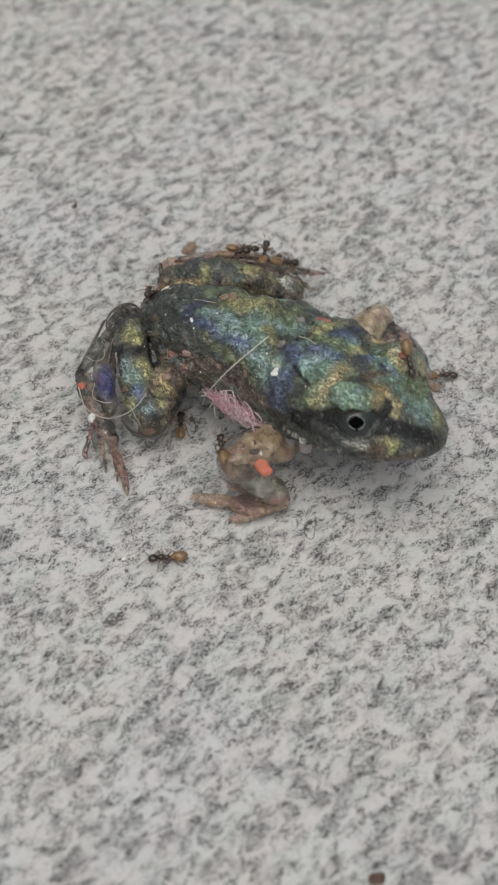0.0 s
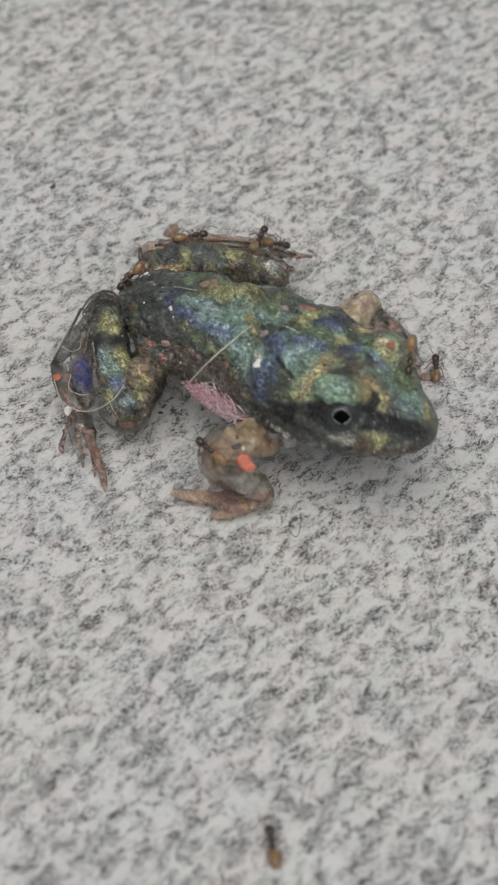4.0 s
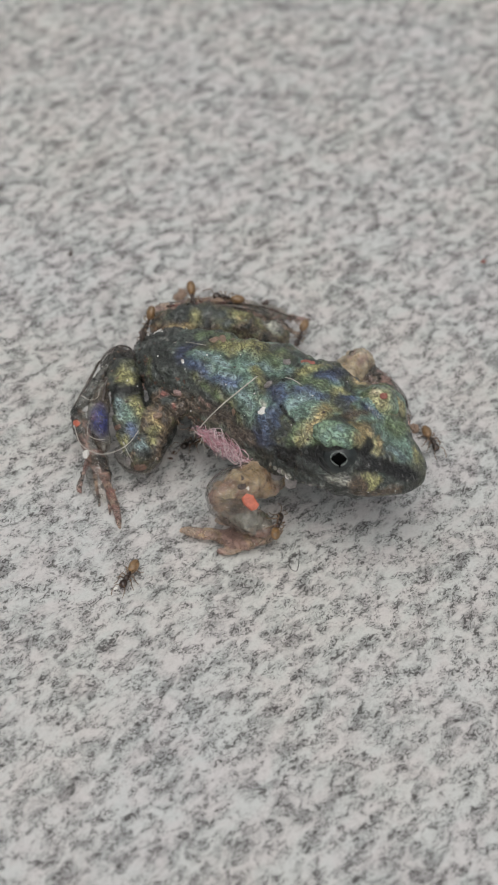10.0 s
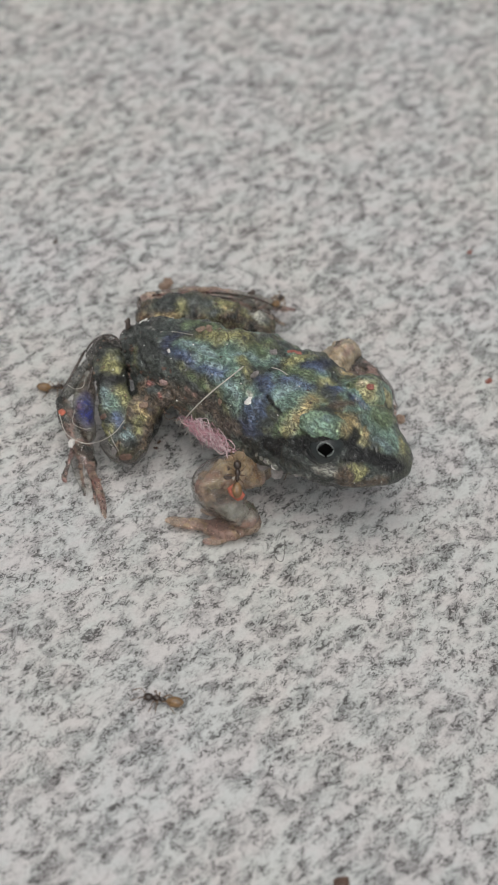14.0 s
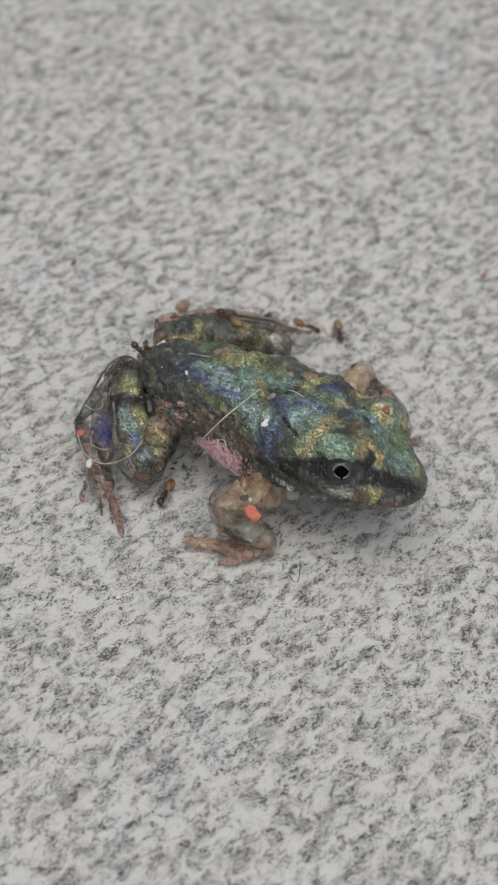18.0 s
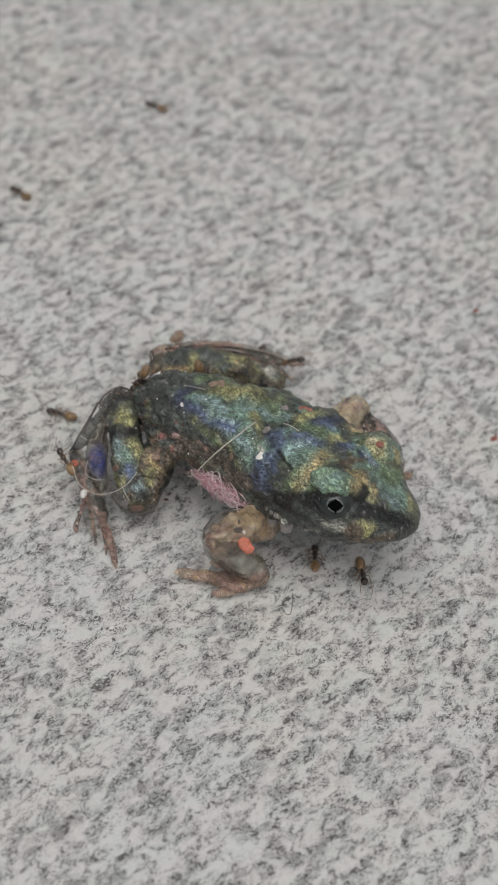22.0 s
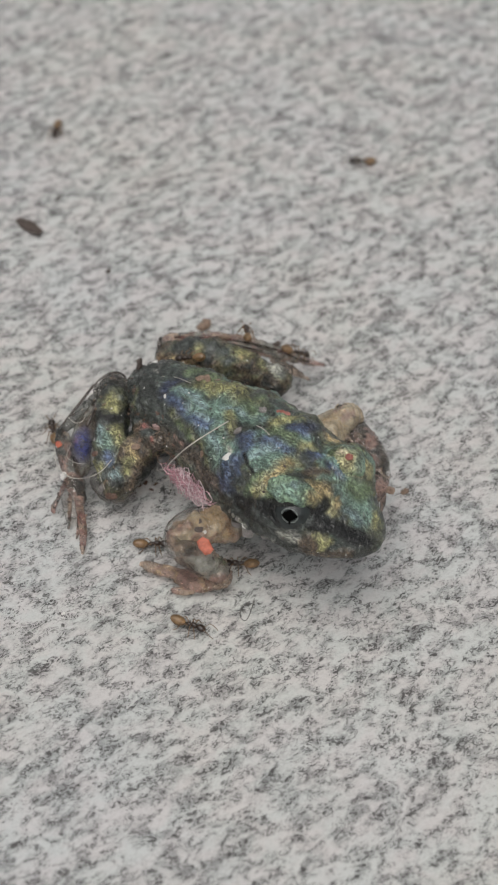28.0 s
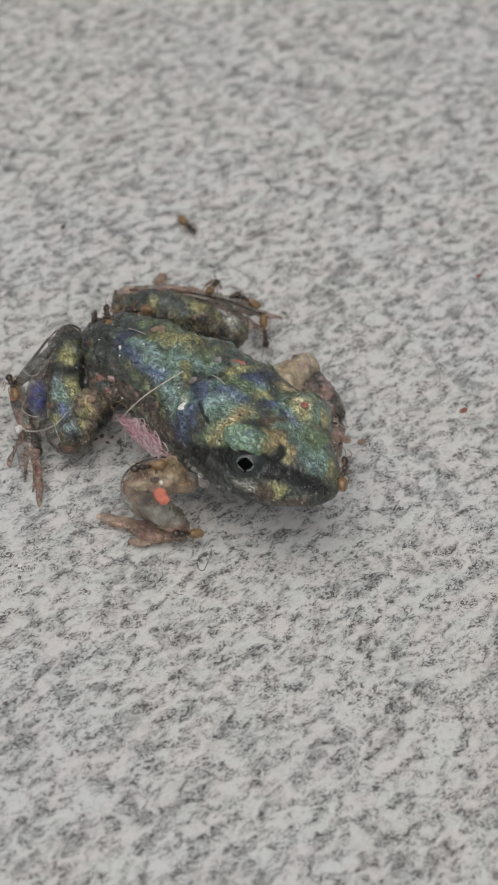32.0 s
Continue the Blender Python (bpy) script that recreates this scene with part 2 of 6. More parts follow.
def tube(rows, sides=14, steps=8, flat=1.0, rough=0.0, caps=True):
    """A limb along rows of x, y, z, radius, with rounded ends; flat squashes it in height, rough makes it lumpy."""
    line = curve_through(rows, steps)
    c, r = line[:, :3], np.maximum(line[:, 3], 0.004)
    if caps:
        for end, other in ((0, 1), (-1, -2)):
            d = c[end] - c[other]
            d = d / max(np.linalg.norm(d), 1e-9)
            a = np.array([0.45, 0.8, 0.97, 1.0])
            extra, er = c[end] + d * (a * r[end] * 0.9)[:, None], r[end] * np.sqrt(np.maximum(1 - a**2, 0.002))
            c, r = (np.vstack([extra[::-1], c]), np.r_[er[::-1], r]) if end == 0 else (np.vstack([c, extra]), np.r_[r, er])
    t = np.gradient(c, axis=0)
    t /= np.linalg.norm(t, axis=1)[:, None] + 1e-12
    ref = np.array([0, 0, 1.0]) if abs(t[:, 2]).mean() < 0.8 else np.array([1.0, 0, 0])
    side = np.cross(t, ref)
    side /= np.linalg.norm(side, axis=1)[:, None] + 1e-12
    up = np.cross(side, t)
    ang = np.arange(sides) * 2 * math.pi / sides
    ring = side[:, None] * np.cos(ang)[None, :, None] + up[:, None] * (flat * np.sin(ang))[None, :, None]
    v = (c[:, None] + ring * r[:, None, None]).reshape(-1, 3)
    n, m = len(c), sides
    faces = [(i * m + j, (i + 1) * m + j, (i + 1) * m + (j + 1) % m, i * m + (j + 1) % m) for i in range(n - 1) for j in range(m)]
    faces += [tuple(range(m)), tuple((n - 1) * m + j for j in range(m))[::-1]]
    if rough:
        out = ring.reshape(-1, 3)
        v = v + out * np.array([rough * (noise.noise(Vector(p) * 1.3) + 0.55 * noise.noise(Vector(p) * 3.1) + 0.3 * noise.noise(Vector(p) * 6.5)) for p in v])[:, None]
    return v, faces, None


def blob(centre, radii, turn=(0, 0, 0), rings=8, sides=12, rough=0.0, square=1.0):
    """A rounded lump; square below one makes it boxy."""
    m = Euler([radians(a) for a in turn]).to_matrix()
    lat = np.linspace(-math.pi / 2, math.pi / 2, rings + 1)[1:-1]
    lon = np.arange(sides) * 2 * math.pi / sides
    u = np.array([[0, 0, -1.0]] + [[math.cos(a) * math.cos(b), math.cos(a) * math.sin(b), math.sin(a)] for a in lat for b in lon] + [[0, 0, 1.0]])
    u = np.sign(u) * np.abs(u) ** square
    if rough:
        u *= 1 + rough * np.array([noise.noise(Vector(p) * 2.0 + Vector(centre)) for p in u])[:, None]
    v = (u * np.array(radii)) @ np.array(m).T + np.array(centre)
    faces = [(0, 1 + (j + 1) % sides, 1 + j) for j in range(sides)]
    for i in range(rings - 2):
        a = 1 + i * sides
        faces += [(a + j, a + (j + 1) % sides, a + sides + (j + 1) % sides, a + sides + j) for j in range(sides)]
    a, top = 1 + (rings - 2) * sides, len(u) - 1
    faces += [(a + j, a + (j + 1) % sides, top) for j in range(sides)]
    return v, faces, None


def joined(*shapes):
    places, faces, colours, at = [], [], [], 0
    for v, f, c in shapes:
        places.append(v)
        faces += [tuple(i + at for i in face) for face in f]
        colours.append(c)
        at += len(v)
    return np.vstack(places), faces, None if colours[0] is None else np.vstack(colours)


COLOURS = dict(
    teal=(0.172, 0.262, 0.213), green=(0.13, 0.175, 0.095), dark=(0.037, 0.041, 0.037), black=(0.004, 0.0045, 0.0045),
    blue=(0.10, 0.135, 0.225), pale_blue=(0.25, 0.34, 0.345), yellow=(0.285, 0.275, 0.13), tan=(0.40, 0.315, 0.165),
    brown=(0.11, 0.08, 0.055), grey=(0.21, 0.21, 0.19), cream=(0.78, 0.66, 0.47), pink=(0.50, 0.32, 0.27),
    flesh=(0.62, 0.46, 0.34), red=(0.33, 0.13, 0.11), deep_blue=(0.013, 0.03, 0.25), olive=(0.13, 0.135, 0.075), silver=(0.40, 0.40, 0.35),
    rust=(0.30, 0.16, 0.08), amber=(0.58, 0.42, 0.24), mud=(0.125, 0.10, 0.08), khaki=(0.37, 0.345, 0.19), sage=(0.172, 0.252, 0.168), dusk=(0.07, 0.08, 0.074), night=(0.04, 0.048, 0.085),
)


def band(colour, radius, *points):
    """A streak or spot of colour on the skin, along points in the world."""
    return colour, radius, np.array(points, float)


def painted(shape, base, bands, ragged=0.3, mottle=0.1):
    """Colours for a shape: a ground of two or three colours by noise, then soft-edged streaks."""
    v, faces, _ = shape
    warp = np.array([list(noise.noise_vector(Vector(p) * 0.9)) for p in v]) + 0.6 * np.array([list(noise.noise_vector(Vector(p) * 2.7)) for p in v])
    q = v + ragged * (0.45 * warp + 0.25 * np.array([list(noise.noise_vector(Vector(p) * 6.0)) for p in v]))
    ground = np.array([COLOURS[b] for b in base])
    field = np.array([noise.fractal(Vector(p) * 0.7, 0.9, 2.0, 4) for p in v])
    level = np.clip((field * 1.5 + 0.5) * (len(base) - 1), 0, len(base) - 1.001)
    low = level.astype(int)
    mixed = (level - low)[:, None]
    high = np.minimum(low + 1, len(base) - 1)
    col = ground[low] * (1 - mixed) + ground[high] * mixed
    for name, radius, points in bands:
        crisp = name == "black"
        p = v + 0.12 * warp if crisp else q
        d = np.linalg.norm(p - points[0], axis=1)
        for a, b in zip(points[:-1], points[1:]):
            along = np.clip((p - a) @ (b - a) / max((b - a) @ (b - a), 1e-9), 0, 1)
            d = np.minimum(d, np.linalg.norm(p - a - along[:, None] * (b - a), axis=1))
        w = 0.97 * np.clip((1.15 - d / radius) / 0.45, 0, 1)[:, None] if crisp else 0.93 * np.clip((1.5 - d / radius) / 1.15, 0, 1)[:, None]
        col = col * (1 - w) + np.array(COLOURS[name]) * w
    grain = np.array([noise.noise(Vector(p) * 4.5) + 0.5 * noise.noise(Vector(p) * 1.6) for p in v])
    return v, faces, col * np.clip(1 + mottle * grain, 0.3, 2)[:, None]


# ---- ground ----
def ground():
    bm = bmesh.new()
    bmesh.ops.create_grid(bm, x_segments=8, y_segments=8, size=30.0)
    mesh = bpy.data.meshes.new("ground")
    bm.to_mesh(mesh)
    bm.free()
    mesh.materials.append(STONE)
    return tagged(new("ground", mesh), "light grey stone slab with fine dark grey speckles", "ground", kind="structure")


ground()

# ---- frog ----
TURN = radians(-30)
FORE, LEFT = np.array([math.cos(TURN), math.sin(TURN), 0]), np.array([-math.sin(TURN), math.cos(TURN), 0])
MIDDLE = np.array([0, 2.2, 0])


def at_frog(u, v, z):
    return MIDDLE + u * FORE + v * LEFT + np.array([0, 0, z])


def body_shape():
    """A loft from the vent to the snout: station, sideways shift, half width, belly height, back height."""
    stations = [
        (-8.1, 0.9, 0.25, 2.6, 3.2), (-7.7, 0.8, 0.9, 2.1, 3.75), (-6.9, 0.65, 1.4, 1.9, 4.35), (-5.5, 0.45, 1.8, 1.7, 5.0), (-3.5, 0.48, 2.18, 1.45, 5.75),
        (-1.5, 0.55, 2.65, 1.0, 6.22), (0.5, 0.5, 3.0, 0.6, 6.3), (2.2, 0.28, 2.98, 1.4, 6.4), (3.6, 0.05, 2.9, 2.2, 6.4), (4.8, -0.2, 2.55, 2.55, 6.1),
        (6.0, -0.1, 2.05, 2.95, 5.5), (6.9, 0.0, 1.5, 3.35, 4.9), (7.5, 0.05, 0.95, 3.65, 4.55), (7.8, 0.1, 0.25, 3.9, 4.2),
    ]
    line = curve_through(stations, 26)
    sides = 200
    ang = np.arange(sides) * 2 * math.pi / sides
    ca, sa = np.cos(ang), np.sin(ang)
    ca, sa = np.sign(ca) * np.abs(ca) ** 0.85, np.sign(sa) * np.abs(sa) ** 0.9
    v = []
    for u, shift, half, low, high in line:
        mid = low * 0.50 + high * 0.50
        for c, s in zip(ca, sa):
            z = mid + (high - mid) * s if s > 0 else mid + (mid - low) * s
            v.append(at_frog(u, shift + half * c * (1 - 0.55 * min(s, 0) ** 2), z))
    v = np.array(v)
    n, m = len(line), sides
    faces = [(i * m + j, i * m + (j + 1) % m, (i + 1) * m + (j + 1) % m, (i + 1) * m + j) for i in range(n - 1) for j in range(m)]
    faces += [tuple(range(m))[::-1], tuple((n - 1) * m + j for j in range(m))]
    axis = np.array([at_frog(row[0], row[1], (row[3] + row[4]) / 2) for row in line]).repeat(m, 0)
    out = v - axis
    out /= np.linalg.norm(out, axis=1)[:, None] + 1e-9
    # swellings and hollows: station, side, height, reach, amount
    for u, s, z, reach, much in BULGES:
        d = np.linalg.norm(v - at_frog(u, s, z), axis=1) / reach
        v = v + out * (much * np.exp(-d * d))[:, None]
    lumps = np.array([0.24 * noise.noise(Vector(p) * 0.8) + 0.14 * noise.noise(Vector(p) * 1.9) + 0.05 * noise.noise(Vector(p) * 4.2) for p in v])
    crinkle = np.array([abs(noise.noise(Vector((p @ FORE * 1.5, p @ LEFT * 2.6, p[2] * 2.6)) + noise.noise_vector(Vector(p) * 1.3) * 0.8)) for p in v])
    lumps = lumps - 0.09 * np.clip(1 - crinkle / 0.16, 0, 1) ** 1.5
    calm = np.clip((7.6 - (v - MIDDLE) @ FORE) / 2.0, 0.35, 1.0)
    calm *= np.clip(np.linalg.norm(v - at_frog(*EYE_AT), axis=1) / 1.0 - 0.45, 0.05, 1.0)
    return v + out * (lumps * calm)[:, None], faces, None


EYE_AT = (4.73, -2.1, 5.5)
BULGES = [
    (4.4, -1.45, 6.1, 0.7, 0.3), (5.5, -1.3, 5.7, 0.3, -0.2), (3.4, -1.6, 6.1, 0.4, -0.22), (4.7, -0.3, 6.2, 0.45, -0.2),
    (4.6, 1.9, 5.7, 1.05, 0.8), (5.2, 1.9, 5.1, 0.8, 0.35), (5.7, 1.0, 5.6, 0.7, -0.3), (3.3, 1.4, 6.2, 0.8, -0.3), (4.3, -1.5, 6.2, 1.0, 0.4), (6.0, -0.2, 5.6, 0.9, -0.15),
    (3.2, -0.1, 6.5, 0.8, -0.25), (1.7, -1.5, 6.1, 1.1, 0.3), (1.7, 1.6, 6.1, 1.1, 0.25), (0.1, 0.4, 6.3, 0.7, -0.35), (-5.5, -1.5, 4.4, 1.3, 0.35), (-5.5, 2.0, 4.4, 1.3, 0.3),
]
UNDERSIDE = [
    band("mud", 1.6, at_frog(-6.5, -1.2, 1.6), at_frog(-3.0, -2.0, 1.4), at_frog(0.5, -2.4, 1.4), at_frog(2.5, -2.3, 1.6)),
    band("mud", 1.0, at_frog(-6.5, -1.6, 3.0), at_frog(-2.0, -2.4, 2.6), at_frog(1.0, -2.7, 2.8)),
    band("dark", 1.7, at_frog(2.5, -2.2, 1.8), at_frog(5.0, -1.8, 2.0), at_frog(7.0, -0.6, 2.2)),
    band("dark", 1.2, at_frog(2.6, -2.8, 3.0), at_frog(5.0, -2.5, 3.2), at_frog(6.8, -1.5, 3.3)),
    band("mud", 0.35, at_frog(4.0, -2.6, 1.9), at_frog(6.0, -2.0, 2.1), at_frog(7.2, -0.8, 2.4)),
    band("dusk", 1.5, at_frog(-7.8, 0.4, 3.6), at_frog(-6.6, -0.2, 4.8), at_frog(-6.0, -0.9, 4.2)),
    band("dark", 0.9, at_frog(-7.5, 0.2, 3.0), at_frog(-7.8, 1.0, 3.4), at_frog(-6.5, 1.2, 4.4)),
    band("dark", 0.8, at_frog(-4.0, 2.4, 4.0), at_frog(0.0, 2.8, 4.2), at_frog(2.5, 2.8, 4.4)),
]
# colour on the skin
REAR = [
    band("dusk", 0.90, (-6.00, 5.44, 4.26), (-5.04, 5.27, 4.86), (-3.59, 5.48, 5.33)),
    band("dusk", 0.60, (-5.29, 4.34, 4.79), (-4.43, 3.44, 5.00), (-3.73, 2.73, 5.20)),
    band("dark", 0.45, (-5.88, 5.02, 4.29), (-5.13, 4.60, 4.92), (-4.45, 3.59, 5.10)),
    band("night", 0.30, (-4.16, 4.63, 5.17), (-3.67, 4.93, 5.29)),
    band("olive", 0.22, (-5.70, 4.55, 4.46), (-5.53, 3.72, 4.11)),
    # dark of the rump crease, drawn in colour instead of a modelled groove
    band("black", 0.08, (-5.32, 3.90, 4.66), (-5.01, 3.41, 4.44), (-4.73, 3.19, 4.26)),
    band("night", 0.30, (-4.34, 4.41, 5.13), (-4.13, 3.74, 5.21)),
    band("green", 0.30, (-3.41, 5.46, 5.37), (-2.91, 5.67, 5.48)),
    band("grey", 0.12, (-5.27, 5.93, 4.61), (-4.96, 5.50, 4.90)),
    band("teal", 0.34, (-3.65, 4.02, 5.48), (-2.94, 3.81, 5.61), (-2.20, 2.92, 5.87), (-1.52, 2.40, 6.08)),
    band("pale_blue", 0.20, (-3.47, 4.03, 5.56), (-2.81, 3.66, 5.69), (-2.05, 2.96, 5.85)),
    band("blue", 0.30, (-3.76, 3.59, 5.38), (-3.12, 2.85, 5.57), (-2.40, 2.30, 5.67), (-1.63, 1.82, 5.86)),
    band("pale_blue", 0.14, (-2.89, 3.13, 5.68), (-2.22, 2.47, 5.87), (-1.65, 2.09, 5.94)),
    band("night", 0.20, (-3.78, 3.24, 5.35), (-2.96, 2.46, 5.36), (-2.63, 2.13, 5.46)),
]
BACK = [
    band("olive", 0.50, (-3.01, 4.64, 5.61), (-2.12, 4.70, 5.83), (-0.58, 4.19, 6.19)),
    band("green", 0.35, (-3.07, 5.52, 5.46), (-2.00, 4.72, 5.81)),
    band("yellow", 0.42, (-2.46, 4.39, 5.82), (-1.70, 4.02, 6.02), (-0.88, 4.17, 6.18)),
    band("yellow", 0.34, (-0.93, 3.62, 6.22), (-0.36, 3.44, 6.20), (-0.67, 3.19, 6.06)),
    band("dark", 0.11, (-0.74, 3.90, 6.26), (-0.66, 3.76, 6.23)),
    band("dusk", 0.50, (0.57, 3.93, 6.27), (1.75, 3.69, 5.85)),
    band("green", 0.32, (0.32, 3.89, 6.27)),
    band("olive", 0.30, (0.21, 3.42, 6.27), (0.72, 3.21, 6.32)),
    band("dark", 0.20, (-2.51, 3.65, 5.79), (-1.91, 3.43, 5.85), (-1.57, 3.23, 5.93)),
    band("teal", 0.55, (-1.39, 3.17, 6.00), (-0.50, 2.72, 6.16), (0.39, 2.65, 6.05)),
    band("pale_blue", 0.18, (-1.26, 3.01, 6.05), (-0.25, 2.79, 6.12), (0.76, 2.52, 6.20)),
    band("teal", 0.40, (-1.62, 2.81, 5.96), (-1.08, 1.95, 6.20)),
    band("yellow", 0.30, (-0.79, 2.43, 6.26), (-0.50, 1.86, 6.17)),
    band("green", 0.30, (-0.15, 3.35, 6.20), (0.24, 2.95, 6.16)),
    band("olive", 0.20, (-0.43, 1.53, 6.05), (-0.14, 1.65, 6.16)),
    band("dark", 0.28, (-0.26, 2.01, 6.16), (0.41, 1.86, 6.23), (1.07, 2.17, 6.22)),
    band("dark", 0.22, (0.93, 3.09, 6.31), (1.30, 2.55, 6.37)),
    band("yellow", 0.34, (1.38, 2.33, 6.37), (1.74, 2.72, 6.33), (2.04, 2.88, 6.35)),
    band("olive", 0.16, (1.15, 1.88, 6.29), (1.46, 2.02, 6.33)),
    band("teal", 0.50, (-1.46, 1.60, 5.74), (-1.00, 1.06, 5.69), (-0.64, 0.58, 5.43)),
    band("pale_blue", 0.20, (-1.27, 1.42, 5.66), (-0.86, 0.85, 5.56)),
    # shaded groove across the back, drawn as a thin black line
    band("black", 0.10, (0.04, 0.92, 6.13), (0.17, 1.11, 6.23), (0.31, 1.36, 6.28)),
    band("blue", 0.32, (0.31, 1.29, 6.28), (0.58, 0.68, 6.28), (0.48, 0.23, 6.29)),
    band("night", 0.26, (-0.05, 1.31, 6.16), (0.15, 0.78, 6.07)),
    band("blue", 0.45, (-0.32, 0.04, 5.54), (-0.12, -0.35, 4.92)),
    band("blue", 0.22, (0.01, 0.26, 6.04), (0.29, -0.31, 5.78)),
    band("teal", 0.26, (-1.35, 0.92, 5.37), (-1.09, 0.37, 4.79), (-0.76, -0.01, 4.51)),
    band("silver", 0.10, (-0.58, 1.04, 5.75), (-0.22, 0.65, 5.81)),
]
FLANK = [
    band("dusk", 0.75, (-4.24, 2.85, 4.52), (-2.89, 1.75, 4.83), (-1.56, 0.77, 4.69), (-0.88, 0.03, 4.45)),
    band("olive", 0.24, (-3.53, 2.63, 5.32), (-2.72, 1.98, 5.25), (-2.07, 1.39, 5.19)),
    band("green", 0.18, (-3.06, 2.20, 5.25), (-2.33, 1.46, 5.23)),
    band("olive", 0.20, (-1.75, 1.29, 5.39), (-1.43, 0.79, 5.04), (-1.16, 0.34, 4.64)),
    band("mud", 0.45, (-3.95, 2.58, 3.93), (-3.00, 1.79, 4.25), (-1.95, 1.09, 4.45), (-1.30, 0.26, 4.01)),
    band("mud", 0.20, (-3.67, 2.31, 4.04), (-2.73, 1.64, 4.08), (-1.67, 0.87, 4.24)),
    band("pink", 0.10, (-3.15, 2.01, 4.56), (-2.75, 1.73, 4.52)),
    band("dark", 0.50, (-0.74, -0.14, 4.29), (-0.21, -0.52, 4.02), (0.18, -0.90, 4.10)),
    band("night", 0.30, (-0.52, -0.12, 4.82), (0.06, -0.63, 4.69)),
    band("mud", 0.25, (-1.15, 0.32, 4.49), (-0.79, -0.09, 4.34)),
]
HEAD = [
    band("teal", 0.50, (1.08, 0.26, 6.33), (1.56, 0.76, 6.23), (2.17, 0.32, 6.38)),
    band("pale_blue", 0.20, (0.89, 0.20, 6.29), (1.20, 0.62, 6.26), (1.61, 0.81, 6.26)),
    band("blue", 0.34, (1.17, 1.17, 6.41), (1.57, 1.26, 6.50), (2.16, 0.94, 6.40)),
    band("night", 0.30, (2.05, 2.26, 6.40), (3.00, 2.41, 6.33)),
    band("blue", 0.26, (2.13, 2.06, 6.43), (2.63, 2.01, 6.36), (3.51, 0.84, 6.36)),
    band("teal", 0.26, (2.38, 1.53, 6.47), (3.27, 1.83, 6.15)),
    band("yellow", 0.26, (2.72, 1.33, 6.36), (3.15, 1.50, 6.18)),
    band("green", 0.35, (1.52, 1.70, 6.36), (2.26, 1.49, 6.49)),
    band("dark", 0.20, (3.26, 2.01, 6.19), (3.57, 1.28, 6.15)),
    # shaded fold behind the head, drawn in colour only
    band("black", 0.10, (0.46, 0.25, 6.27), (0.68, -0.37, 6.21), (1.14, -0.71, 6.09)),
    band("dark", 0.22, (0.61, -0.62, 5.95), (0.93, -0.94, 5.78)),
    band("green", 0.30, (0.96, -1.10, 5.43), (1.17, -1.05, 5.85)),
    band("green", 0.20, (1.15, -0.95, 5.99), (1.41, -0.62, 6.20)),
    band("yellow", 0.16, (1.19, -1.19, 5.55), (1.33, -1.43, 5.46)),
    band("green", 0.50, (2.12, -1.05, 6.02), (2.90, -1.36, 6.75), (3.29, -1.65, 6.41), (2.59, -1.90, 6.31)),
    band("green", 0.30, (2.02, -1.60, 5.88), (3.08, -1.96, 6.19)),
    band("khaki", 0.34, (2.50, 0.30, 6.25), (2.19, -0.19, 6.34), (1.77, -0.84, 6.05), (1.42, -1.21, 5.69)),
    band("tan", 0.20, (2.45, 0.20, 6.27), (2.19, -0.19, 6.34), (1.77, -0.84, 6.05)),
    band("dark", 0.13, (2.60, -0.62, 6.46), (3.32, -0.63, 6.48)),
    band("tan", 0.30, (3.67, -0.79, 6.34), (4.20, -0.62, 5.89), (3.70, -1.46, 6.13)),
    band("brown", 0.2, (3.82, 0.07, 6.26), (4.1, 0.2, 6.21)),
    band("brown", 0.22, (3.23, -0.24, 6.30), (3.65, -0.04, 6.28)),
    band("night", 0.14, (3.95, 0.54, 6.36), (4.51, 0.34, 6.13), (4.91, 0.16, 5.81)),
    band("blue", 0.16, (4.16, 0.53, 6.26), (4.73, 0.36, 5.94), (5.00, 0.06, 5.71)),
    band("silver", 0.06, (4.25, 0.47, 6.26), (4.91, 0.20, 5.84)),
]
SNOUT = [
    band("teal", 0.60, (5.11, -0.04, 5.62), (5.71, -0.36, 5.20), (6.11, -0.86, 4.89)),
    band("green", 0.30, (5.83, 0.45, 5.35)),
    band("khaki", 0.26, (4.60, -0.88, 5.52), (4.80, -1.25, 5.35), (4.53, -1.24, 5.51)),
    band("green", 0.40, (5.18, 0.19, 5.63), (5.58, 0.02, 5.33)),
    band("tan", 0.14, (4.78, -0.57, 5.48), (4.84, -0.97, 5.38)),
    band("pale_blue", 0.20, (5.39, -0.96, 5.18), (5.80, -1.19, 4.98)),
    band("yellow", 0.22, (6.44, -0.40, 4.73), (6.48, -1.09, 4.64), (6.34, -1.60, 4.55)),
    band("olive", 0.20, (6.65, -0.55, 4.56), (6.70, -1.16, 4.49), (6.45, -1.87, 4.40)),
    band("dark", 0.12, (6.86, -0.94, 4.42)),
    band("tan", 0.28, (3.69, 2.53, 5.88), (4.09, 2.45, 5.86)),
    band("khaki", 0.24, (5.06, 0.81, 6.02), (5.66, 1.05, 5.78), (5.79, 1.33, 5.80)),
    band("cream", 0.20, (4.06, 1.23, 6.25), (4.25, 1.45, 6.27)),
]
